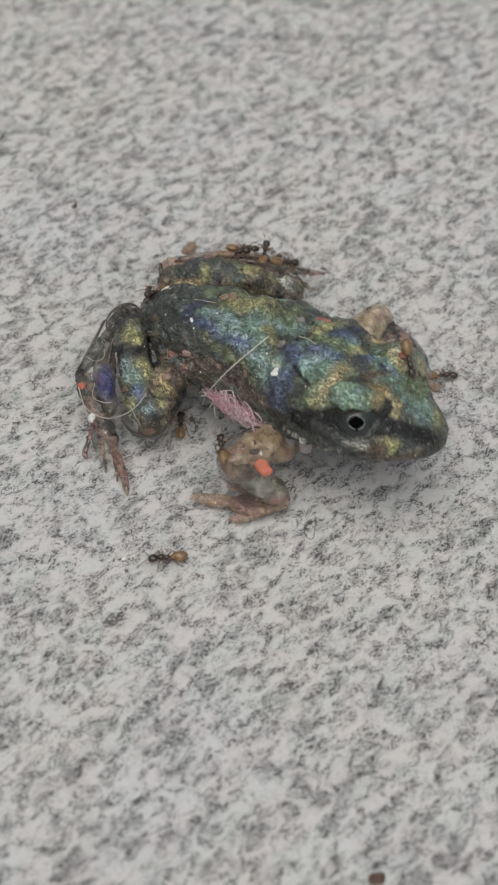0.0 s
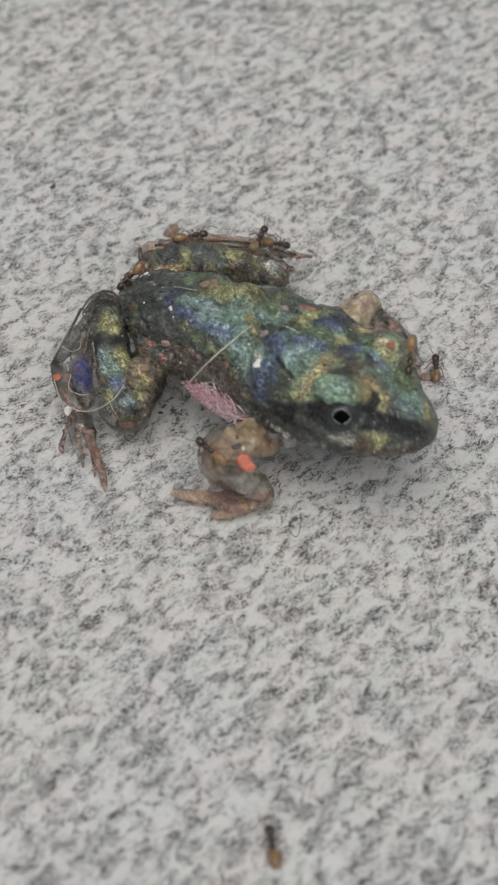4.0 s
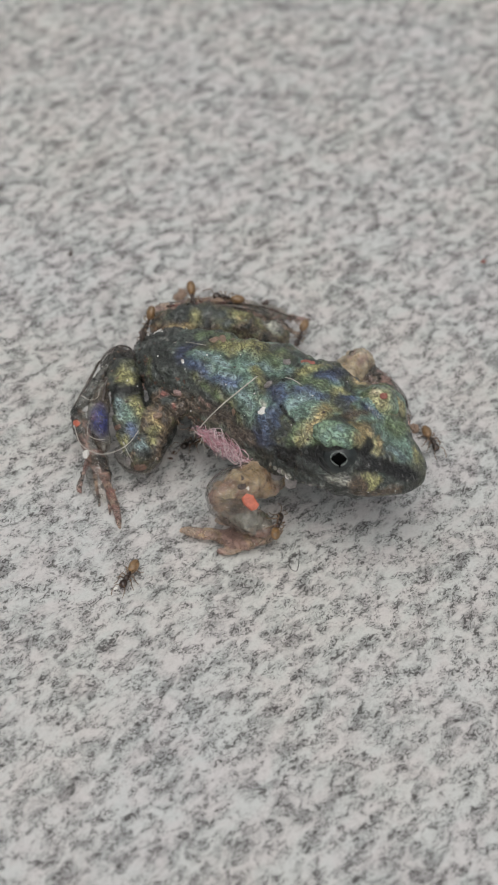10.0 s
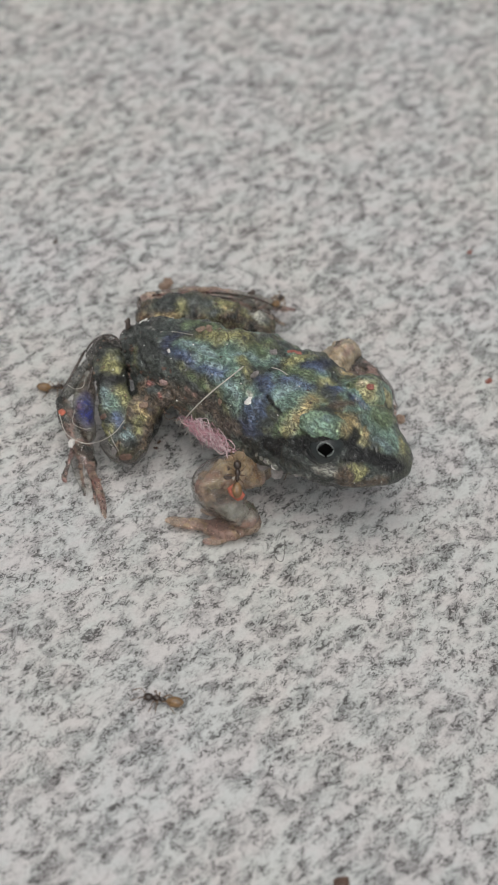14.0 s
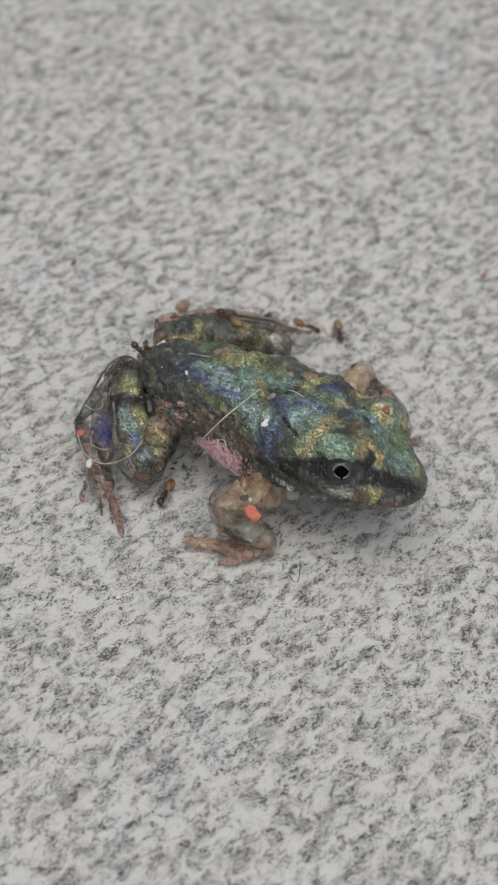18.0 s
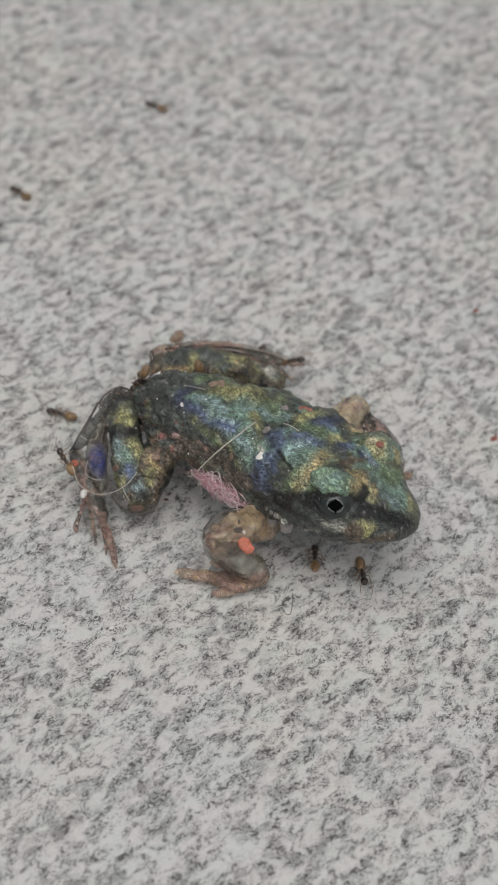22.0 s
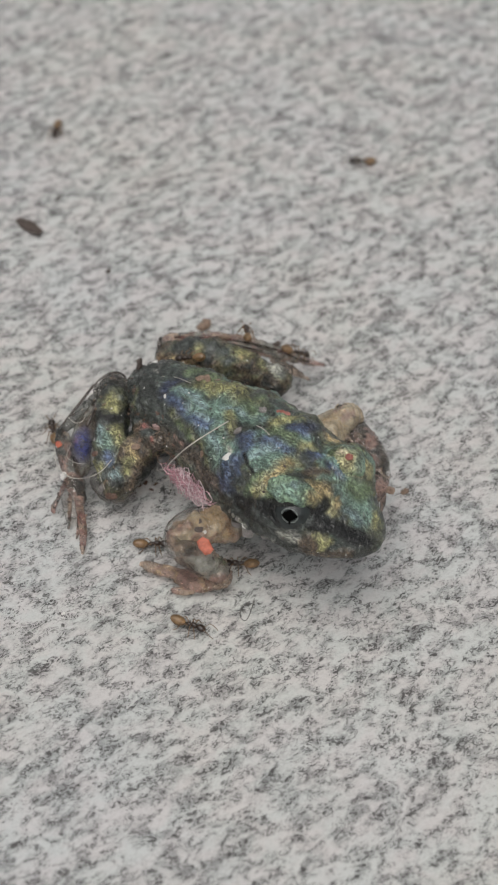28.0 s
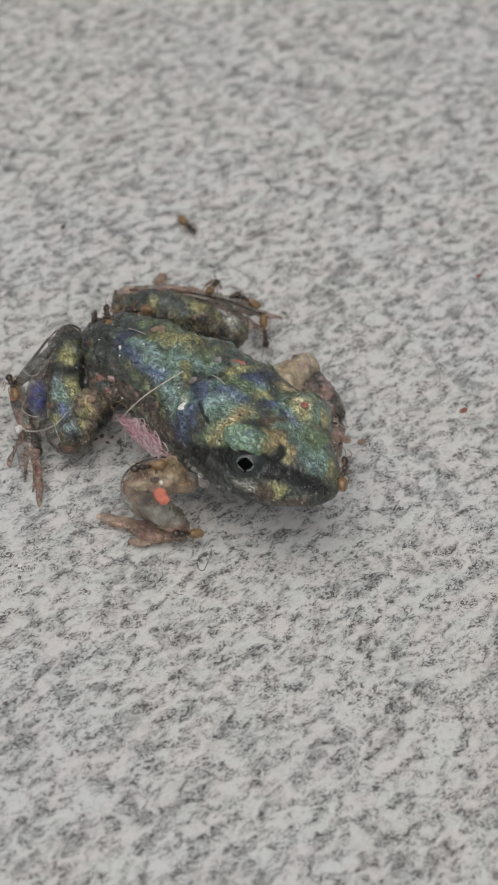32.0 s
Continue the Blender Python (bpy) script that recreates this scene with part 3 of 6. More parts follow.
MASK = [
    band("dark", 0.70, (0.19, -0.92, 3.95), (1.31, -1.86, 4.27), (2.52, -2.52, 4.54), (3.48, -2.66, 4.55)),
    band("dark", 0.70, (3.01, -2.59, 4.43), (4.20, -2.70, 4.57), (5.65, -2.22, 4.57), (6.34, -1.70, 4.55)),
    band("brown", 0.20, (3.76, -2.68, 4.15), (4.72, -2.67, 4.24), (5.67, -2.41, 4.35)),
    band("black", 0.42, (0.52, -1.06, 4.65), (1.26, -1.74, 4.84), (1.98, -2.11, 5.10)),
    band("black", 0.40, (1.23, -1.40, 5.08), (2.18, -1.99, 5.55), (2.90, -2.23, 5.59)),
    band("dusk", 0.22, (1.37, -1.70, 5.06), (1.87, -2.14, 4.97), (2.60, -2.41, 4.99)),
    band("black", 0.30, (2.16, -1.83, 5.79), (2.96, -2.01, 6.13), (3.71, -1.83, 5.79)),
    band("black", 0.33, (3.49, -2.16, 5.59), (4.14, -1.55, 5.55), (4.36, -1.17, 5.71)),
    band("black", 0.40, (3.74, -2.11, 5.49), (4.61, -1.98, 5.25), (5.23, -1.86, 5.06), (5.87, -1.76, 4.74)),
    band("black", 0.24, (5.11, -1.97, 5.05), (5.88, -1.89, 4.71), (6.34, -1.77, 4.52)),
    band("dusk", 0.20, (2.69, -2.33, 5.27), (3.41, -2.36, 5.27), (3.91, -2.00, 5.47)),
    band("silver", 0.20, (2.79, -2.51, 4.77), (3.10, -2.56, 4.72), (3.46, -2.61, 4.74)),
    band("grey", 0.12, (3.08, -2.52, 4.95), (3.44, -2.55, 4.96)),
    band("brown", 0.26, (3.72, -2.68, 4.60), (3.98, -2.58, 4.87), (4.16, -2.72, 4.51)),
    band("yellow", 0.18, (4.27, -2.44, 4.99), (4.77, -2.40, 4.87), (4.48, -2.62, 4.62)),
    band("yellow", 0.12, (4.40, -2.67, 4.49), (4.47, -2.54, 4.78)),
    band("grey", 0.08, (4.98, -2.56, 4.47)),
    band("grey", 0.07, (5.37, -2.45, 4.46)),
    band("grey", 0.08, (5.70, -2.25, 4.54)),
    band("grey", 0.06, (5.15, -2.37, 4.68)),
    band("grey", 0.06, (6.01, -2.06, 4.55)),
    band("grey", 0.07, (4.71, -2.65, 4.29)),
    band("silver", 0.05, (5.55, -2.47, 4.33)),
    band("silver", 0.12, (0.58, -1.31, 3.86), (0.97, -1.68, 3.84)),
    band("grey", 0.12, (1.84, -1.90, 3.67), (2.41, -2.57, 4.34)),
    band("dusk", 0.20, (1.33, -1.89, 3.96), (2.28, -2.46, 4.45)),
]
SHANK = [
    band("dark", 0.70, (-7.55, 5.75, 3.66), (-6.96, 5.31, 3.92)),
    band("grey", 0.12, (-7.27, 5.64, 3.88), (-6.85, 5.48, 3.93)),
    band("black", 0.06, (-7.63, 5.71, 3.43), (-7.03, 4.76, 4.13)),
    band("yellow", 0.30, (-6.96, 4.21, 3.86), (-6.46, 3.89, 3.92)),
    band("yellow", 0.22, (-6.98, 3.87, 3.75), (-6.49, 3.51, 3.92)),
    band("black", 0.30, (-7.17, 3.32, 3.68), (-6.33, 3.20, 3.66)),
    band("dusk", 0.30, (-7.42, 4.01, 3.47), (-7.36, 3.48, 2.72)),
    band("pale_blue", 0.26, (-7.05, 2.72, 3.30), (-6.74, 2.22, 3.09)),
    band("yellow", 0.28, (-6.23, 2.76, 3.52), (-6.03, 2.35, 3.29)),
    band("teal", 0.25, (-6.63, 2.40, 3.29), (-6.32, 1.94, 3.05)),
    band("blue", 0.18, (-6.29, 1.69, 2.94), (-6.19, 1.45, 2.64)),
    band("yellow", 0.20, (-6.83, 1.41, 2.44), (-6.62, 1.17, 2.16)),
    band("yellow", 0.14, (-6.43, 1.32, 2.57), (-6.49, 1.16, 2.37)),
    band("grey", 0.30, (-6.47, 0.92, 1.69)),
]
THIGH = [
    band("dark", 0.60, (-5.57, 3.35, 3.03)),
    band("brown", 0.50, (-5.79, 1.79, 2.89), (-5.20, 2.34, 3.14), (-4.83, 1.68, 2.93)),
    band("tan", 0.26, (-5.44, 2.12, 3.08), (-5.01, 1.74, 3.03)),
    band("yellow", 0.20, (-5.43, 1.52, 2.84), (-5.17, 1.56, 2.94)),
    band("dark", 0.25, (-5.75, 1.39, 2.57), (-6.00, 1.34, 2.42)),
    band("pale_blue", 0.30, (-5.82, 0.94, 2.55), (-5.61, 0.81, 2.45)),
    band("yellow", 0.20, (-5.35, 1.26, 2.57), (-5.19, 1.22, 2.48)),
    band("dark", 0.28, (-5.52, 0.53, 2.27), (-5.10, 0.88, 2.25)),
    band("brown", 0.30, (-4.78, 1.23, 2.47), (-4.85, 0.93, 2.04)),
]
FOOT = [
    band("silver", 0.3, (-8.41, 2.94, 2.41), (-8.38, 2.81, 2.46)),
    band("deep_blue", 0.5, (-7.74, 2.50, 2.60), (-7.57, 2.17, 2.36)),
    band("red", 0.2, (-7.90, 1.47, 1.41), (-7.76, 1.46, 1.25)),
]
FAR_SHANK = [
    band("rust", 0.3, (-5.85, 8.57, 2.66), (-5.06, 8.40, 2.87), (-4.37, 8.31, 3.19)),
    band("dark", 0.4, (-4.89, 9.49, 3.48), (-4.32, 9.27, 3.82)),
    band("dusk", 0.5, (-2.93, 9.02, 3.69), (-3.36, 9.20, 3.85), (-5.11, 8.96, 3.37)),
    band("brown", 0.35, (-5.62, 8.54, 2.70), (-4.78, 8.37, 3.11)),
    band("yellow", 0.3, (-3.96, 8.88, 3.72), (-3.85, 8.59, 3.61)),
    band("tan", 0.22, (-4.10, 8.32, 3.29), (-5.07, 8.47, 3.00)),
    band("yellow", 0.36, (-1.98, 9.30, 3.54), (-1.57, 9.37, 3.52)),
    band("tan", 0.22, (-1.77, 9.00, 3.46)),
    band("silver", 0.4, (-0.32, 9.56, 2.93), (-0.16, 9.30, 2.81)),
    band("yellow", 0.3, (-0.75, 9.1, 3.3)),
]
UPPER_ARM = [
    band("flesh", 0.60, (-2.06, -1.76, 2.97), (-1.73, -1.26, 3.02)),
    band("amber", 0.60, (-1.36, -1.48, 3.47), (-0.63, -1.20, 3.37), (-0.13, -1.19, 3.27)),
    band("cream", 0.30, (-1.38, -1.24, 3.47), (-0.89, -0.93, 3.27)),
    band("amber", 0.30, (-1.02, -0.89, 3.25), (-0.40, -0.92, 3.35)),
    band("silver", 0.30, (0.24, -0.97, 3.11), (0.63, -0.88, 2.81)),
    band("rust", 0.16, (-0.03, -0.88, 3.35), (0.40, -1.26, 2.71)),
    band("pink", 0.26, (-1.76, -1.92, 3.18), (-1.46, -1.74, 3.27)),
    band("rust", 0.14, (-1.57, -1.87, 3.25), (-1.28, -1.84, 3.33)),
    band("silver", 0.20, (-2.25, -1.76, 2.76), (-2.03, -2.16, 2.79)),
    band("cream", 0.15, (-0.47, -1.64, 3.13), (-0.23, -1.49, 3.15)),
]
FOREARM = [
    band("silver", 0.50, (-1.09, -2.71, 1.92), (-0.23, -2.55, 1.84)),
    band("flesh", 0.30, (-1.90, -2.22, 2.94), (-1.71, -2.39, 2.60)),
    band("yellow", 0.20, (-1.66, -2.11, 2.92), (-1.43, -1.85, 2.89)),
    band("dark", 0.35, (-1.40, -2.27, 2.76), (-1.14, -2.40, 2.50)),
    band("brown", 0.25, (-1.04, -2.18, 2.70), (-0.88, -2.46, 2.41)),
    band("silver", 0.30, (-0.97, -2.73, 1.96), (-0.36, -2.53, 1.99), (0.04, -2.53, 1.48)),
    band("silver", 0.12, (-0.86, -2.61, 2.10), (-0.37, -2.45, 2.09)),
    band("green", 0.16, (-0.00, -2.06, 1.77), (0.21, -2.01, 1.55)),
    band("dark", 0.12, (-1.00, -2.70, 1.44), (-0.64, -2.84, 1.37)),
    band("pink", 0.25, (0.07, -2.69, 1.10)),
]
FAR_ARM = [
    band("cream", 0.6, (3.6, 5.2, 4.8), (4.0, 5.9, 4.6)),
    band("amber", 0.35, (3.2, 4.7, 4.8), (3.5, 5.1, 4.8)),
    band("rust", 0.09, (3.75, 4.9, 4.8), (3.95, 5.5, 4.8), (4.3, 6.1, 4.3)),
    band("pink", 0.16, (3.95, 4.9, 4.75), (4.3, 5.6, 4.6)),
    band("pink", 0.12, (3.45, 5.3, 4.85), (3.8, 6.1, 4.5)),
    band("brown", 0.10, (3.25, 5.2, 4.7), (3.55, 5.9, 4.6)),
    band("brown", 0.25, (4.52, 5.44, 4.50), (4.78, 5.47, 3.96)),
]

frog = thing("frog", (0, 2.2, 0), "tiny dead frog with mottled green, blue and yellow wet skin", "frog")
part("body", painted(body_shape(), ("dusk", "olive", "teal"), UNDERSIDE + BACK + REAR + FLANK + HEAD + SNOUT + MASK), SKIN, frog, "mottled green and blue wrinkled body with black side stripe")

# legs: rows of x, y, z, radius; first the hind leg on the near side
LEGS = [
    ("thigh", [(-4.4, 4.2, 2.9, 0.85), (-5.05, 2.7, 2.4, 0.92), (-5.5, 1.5, 1.9, 0.8), (-5.75, 0.9, 1.6, 0.65)], LIMB_SKIN, ("dark", "brown", "olive", "brown"), THIGH),
    ("shank", [(-7.2, 5.65, 3.3, 0.62), (-6.85, 4.5, 3.2, 0.80), (-6.45, 2.8, 2.7, 0.80), (-6.1, 1.3, 1.9, 0.6)], LIMB_SKIN, ("dark", "olive", "dusk"), SHANK),
    ("tarsus", [(-7.5, 6.0, 3.1, 0.26), (-8.2, 4.6, 2.8, 0.2), (-8.9, 3.0, 2.4, 0.26)], FLESH, ("black", "dark", "grey"), FOOT),
    ("foot", [(-8.9, 2.9, 2.3, 0.34), (-8.4, 2.0, 1.7, 0.4), (-7.8, 1.2, 1.1, 0.4), (-7.3, 0.6, 0.7, 0.3)], FLESH, ("dark", "brown", "pink", "grey"), FOOT),
    ("web", [(-7.8, 5.2, 2.7, 0.2), (-7.9, 4.0, 2.5, 0.36), (-7.9, 2.9, 2.2, 0.55), (-7.6, 1.7, 1.5, 0.4)], FLESH, ("red", "dark", "brown", "silver", "brown"), FOOT),
]
LEGS += [
    ("groin", [(-5.5, 4.3, 3.3, 0.5), (-5.0, 3.4, 3.2, 0.62), (-4.5, 2.9, 3.2, 0.6), (-4.0, 2.7, 3.5, 0.4)], LIMB_SKIN, ("dusk", "brown", "mud"), [band("red", 0.16, (-4.9, 3.0, 3.7)), band("red", 0.12, (-4.3, 2.4, 3.6))]),
]
# toes of that leg
LEGS += [
    ("toe", [(-7.5, 0.7, 0.8, 0.20), (-6.95, -0.4, 0.5, 0.17), (-6.65, -1.1, 0.36, 0.19), (-6.45, -1.75, 0.28, 0.14), (-6.35, -2.1, 0.2, 0.07)], FLESH, ("pink", "red", "flesh", "pink"), [band("red", 0.14, (-7.0, -0.3, 0.7)), band("brown", 0.1, (-6.65, -0.75, 0.55))]),
    ("toe", [(-8.2, 1.3, 1, 0.164), (-8.4, 0.6, 0.5, 0.098), (-8.5, 0.1, 0.25, 0.115), (-8.4, -0.1, 0.2, 0.066)], FLESH, ("red", "pink", "dark"), []),
    ("toe", [(-7.9, 1.1, 0.9, 0.098), (-7.7, 0.2, 0.5, 0.061), (-7.5, -0.6, 0.25, 0.066), (-7.45, -0.85, 0.18, 0.049)], FLESH, ("grey", "pink", "flesh"), []),
    ("toe", [(-7.6, 0.9, 0.8, 0.098), (-7.2, -0.1, 0.45, 0.061), (-6.95, -1, 0.22, 0.066), (-6.9, -1.3, 0.16, 0.049)], FLESH, ("grey", "brown", "pink"), []),
]
# hind leg on the far side, with its foot and tendons along the top
LEGS += [
    ("thigh", [(-4.0, 6.4, 2.2, 0.75), (-2.2, 8.0, 1.8, 0.5), (-0.6, 9.1, 1.9, 0.4)], LIMB_SKIN, ("dark", "olive"), []),
    ("shank", [(-5.5, 9.15, 2.5, 0.75), (-4.2, 9.15, 2.8, 0.95), (-2.0, 9.1, 2.75, 0.9), (0.1, 9.2, 2.2, 0.68)], LIMB_SKIN, ("dark", "brown", "olive", "dusk"), FAR_SHANK),
    ("foot", [(-5.8, 10.0, 2.7, 0.4), (-3.5, 10.6, 2.8, 0.45), (-1.0, 11.2, 2.3, 0.38), (0.3, 11.9, 1.5, 0.3)], FLESH, ("silver", "pink", "flesh"), []),
]
# toes and tendons of that leg
LEGS += [
    ("toe", [(0.2, 11.8, 1.5, 0.22), (0.9, 12.3, 1.0, 0.2), (1.6, 12.7, 0.6, 0.12)], FLESH, ("pink", "red"), []),
    ("toe", [(-0.6, 11.0, 1.9, 0.25), (0.4, 11.0, 1.4, 0.25), (1.1, 11.2, 0.9, 0.14)], FLESH, ("brown", "flesh"), []),
    ("tendon", [(-5.4, 9.9, 3.2, 0.06), (-3.0, 10.2, 3.4, 0.07), (-0.6, 10.9, 2.7, 0.06), (0.7, 11.5, 1.7, 0.04)], FLESH, ("brown", "dark", "red"), []),
    ("tendon", [(-4.6, 9.6, 3.5, 0.05), (-2.4, 9.8, 3.5, 0.06), (-0.4, 10.3, 2.9, 0.05)], FLESH, ("brown", "grey"), []),
    ("toe", [(-5.2, 10.2, 3.15, 0.14), (-2.5, 10.7, 3.1, 0.13), (-0.4, 11.0, 2.5, 0.12)], FLESH, ("silver", "pink", "grey"), []),
    ("toe", [(-4.0, 10.4, 2.6, 0.16), (-1.2, 11.4, 2.0, 0.15), (0.9, 12.1, 1.2, 0.1)], FLESH, ("brown", "pink"), []),
]
# front leg on the near side
LEGS += [
    ("upper_arm", [(0.9, 0.3, 2.4, 0.8), (-0.5, -0.9, 2.7, 0.82), (-1.7, -1.75, 2.65, 0.62)], FLESH, ("amber", "flesh", "pink", "cream"), UPPER_ARM),
    ("forearm", [(-1.9, -1.9, 2.5, 0.55), (-0.9, -2.2, 1.9, 0.6), (-0.1, -2.2, 1.1, 0.58)], FLESH, ("pink", "silver", "flesh", "pink"), FOREARM),
    ("hand", [(0.05, -2.1, 0.6, 0.65), (-0.9, -2.4, 0.42, 0.72), (-1.7, -2.4, 0.38, 0.4)], FLESH, ("flesh", "pink", "amber", "pink"), []),
    ("finger", [(-1.5, -2.4, 0.45, 0.34), (-2.5, -2.25, 0.4, 0.3), (-3.2, -2.15, 0.36, 0.26), (-3.55, -2.1, 0.32, 0.14)], FLESH, ("flesh", "pink", "amber", "pink"), []),
    ("finger", [(-0.8, -2.0, 0.7, 0.3), (-1.5, -1.5, 0.75, 0.26), (-1.95, -1.2, 0.6, 0.18)], FLESH, ("pink", "flesh"), []),
    ("finger", [(-0.3, -2.5, 0.5, 0.3), (-1.2, -3.0, 0.3, 0.24), (-1.8, -3.1, 0.24, 0.14)], FLESH, ("pink", "flesh"), []),
]
# folded forearm and hand, and the web of skin inside the far elbow
LEGS += [
    ("elbow_web", [(3.9, 4.7, 3.6, 0.5), (4.7, 4.6, 3.4, 0.55), (5.4, 4.0, 3.1, 0.5)], FLESH, ("brown", "flesh", "dark", "pink"), []),
    ("finger", [(-0.6, -2.2, 0.75, 0.28), (-1.4, -1.95, 0.9, 0.24), (-2.0, -1.75, 0.8, 0.16)], FLESH, ("pink", "flesh"), []),
]
# front leg on the far side
LEGS += [
    ("upper_arm", [(3.2, 4.3, 4.0, 0.8), (3.75, 5.4, 4.15, 0.72), (4.2, 6.1, 3.85, 0.52)], FLESH, ("cream", "cream", "amber"), FAR_ARM),
    ("forearm", [(4.3, 5.9, 3.5, 0.5), (5.1, 5.0, 3.2, 0.6), (5.8, 4.2, 3.0, 0.52)], FLESH, ("dark", "brown", "dark", "pink"), []),
    ("hand", [(5.7, 4.1, 3.0, 0.4), (6.0, 3.3, 2.9, 0.4), (6.1, 2.7, 2.6, 0.3)], FLESH, ("brown", "flesh", "dark", "pink"), []),
    ("finger", [(6.1, 3.2, 2.8, 0.2), (6.35, 2.8, 2.5, 0.16), (6.4, 2.5, 2.1, 0.12), (6.4, 2.4, 1.9, 0.08)], FLESH, ("brown", "pink"), []),
    ("finger", [(6.0, 3.2, 2.6, 0.2), (6.15, 2.9, 2.2, 0.14), (6.15, 2.8, 1.9, 0.08)], FLESH, ("brown", "flesh"), []),
]
for name, rows, material, base, bands in LEGS:
    thin = {"hand": 0.5, "finger": 0.62, "toe": 0.62}.get(name, 1.0)
    if name in ("hand", "finger", "toe"):
        material = THIN_FLESH
    part(name, painted(tube(rows, 36, 20, thin, 0.34 * min(r[3] for r in rows) ** 0.8), base, bands, 0.3, 0.3), material, frog)


# clear, dried membranes round the limbs, with the dark edges where they fold
MEMBRANES = [
    ("membrane", [(0.7, 0.1, 2.5, 0.80), (-0.6, -0.95, 2.72, 0.84), (-1.72, -1.72, 2.5, 0.82), (-1.45, -2.1, 2.0, 0.74), (-0.7, -2.15, 1.5, 0.66)], MEMBRANE, "clear tan membrane round the front leg"),
    ("membrane", [(-0.75, -2.2, 1.3, 0.5), (-0.2, -2.15, 0.9, 0.66), (0.0, -2.2, 0.5, 0.5)], MEMBRANE, "clear grey membrane at the wrist"),
    ("membrane", [(-6.6, 1.1, 1.7, 0.42), (-6.0, 0.85, 1.4, 0.55), (-5.4, 0.95, 1.45, 0.55), (-5.0, 1.5, 1.9, 0.45)], DARK_MEMBRANE, "grey membrane under the folded knee"),
    ("membrane", [(-7.75, 5.3, 3.1, 0.4), (-7.3, 5.65, 3.3, 0.62), (-6.85, 5.3, 3.35, 0.66)], DARK_MEMBRANE, "dark wrinkled membrane over the ankle"),
    ("membrane", [(-8.0, 1.9, 1.7, 0.3), (-7.7, 0.9, 1.0, 0.55), (-7.5, 0.1, 0.5, 0.5), (-7.4, -0.4, 0.25, 0.3)], MEMBRANE, "clear web between the toes"),
    ("membrane", [(4.0, 5.3, 3.6, 0.55), (4.8, 4.9, 3.5, 0.66), (5.6, 4.4, 3.3, 0.62), (6.05, 3.6, 3.0, 0.45)], MEMBRANE, "clear pinkish membrane round the far front leg"),
    ("membrane", [(-0.6, 9.4, 2.5, 0.55), (0.05, 9.5, 2.25, 0.56), (0.4, 9.5, 1.9, 0.3)], MEMBRANE, "clear cream membrane at the heel"),
]
FOLDS = [
    [(0.02, -0.41, 3.3, 0.02), (-0.67, -0.49, 3.3, 0.028), (-1.40, -0.64, 3.2, 0.03), (-2.07, -1.0, 3.0, 0.036), (-2.45, -1.38, 2.7, 0.04), (-2.47, -1.7, 2.5, 0.036), (-2.15, -1.87, 2.1, 0.032), (-1.7, -2.07, 1.7, 0.036), (-1.28, -2.16, 1.4, 0.03)],
    [(-0.01, -1.65, 1.5, 0.02), (0.32, -1.82, 1.2, 0.03), (0.47, -1.99, 0.8, 0.036), (0.34, -2.32, 0.4, 0.03), (0.18, -2.49, 0.2, 0.02)],
    [(-6.71, 0.72, 1.5, 0.02), (-6.18, 0.64, 1.2, 0.03), (-5.56, 0.81, 1.2, 0.034), (-5.07, 1.04, 1.5, 0.034), (-4.8, 1.44, 1.9, 0.03), (-4.77, 2.14, 2.3, 0.02)],
    [(-8.12, 5.4, 3.3, 0.04), (-7.84, 5.89, 3.5, 0.06), (-7.33, 6.16, 3.7, 0.06), (-6.78, 5.95, 3.8, 0.06), (-6.45, 5.42, 3.7, 0.05), (-6.25, 4.58, 3.6, 0.03)],
    [(-7.7, 5.4, 3.75, 0.04), (-7.35, 5.75, 4.0, 0.05), (-7.0, 5.3, 4.15, 0.06), (-6.75, 5.5, 4.1, 0.04)],
    [(-8.19, 5.51, 3.2, 0.06), (-8.47, 4.59, 3.0, 0.07), (-8.81, 3.72, 2.7, 0.075), (-9.04, 3.07, 2.5, 0.06)],
    [(-7.55, 4.65, 3.4, 0.06), (-7.7, 4.11, 3.1, 0.08), (-7.72, 3.44, 2.9, 0.07), (-7.88, 2.98, 2.6, 0.05)],
    [(0.25, 9.99, 2.8, 0.02), (0.58, 9.75, 2.6, 0.035), (0.53, 9.61, 2.2, 0.04), (0.42, 9.46, 1.8, 0.03)],
    [(-6.07, 9.63, 3.2, 0.08), (-6.0, 9.23, 3.0, 0.13), (-5.79, 9.09, 2.6, 0.12), (-5.5, 8.92, 2.3, 0.05)],
    [(-1.74, -2.07, 1.5, 0.03), (-1.34, -2.32, 1.3, 0.035), (-0.81, -2.53, 1.0, 0.03), (-0.3, -2.6, 0.9, 0.02)],
]
for name, rows, material, label in MEMBRANES:
    part(name, tube(rows, 30, 12, 0.92, 0.1), material, frog, label)
for rows in FOLDS:
    part("skin_fold", tube(rows, 8, 8, 1.0, 0.015), FOLD, frog, "thin dark fold at a membrane's edge")


# ---- eyes ----
def frame_for(normal, ahead=(1, 0, 0)):
    """A turn whose z is the normal and whose x lies near the given way."""
    z = Vector(normal).normalized()
    x = Vector(ahead)
    x = (x - z * x.dot(z)).normalized()
    return np.array([x, z.cross(x), z]).T


def turned(shape, turn, centre):
    v, faces, colours = shape
    return np.asarray(v) @ turn.T + np.array(centre), faces, colours


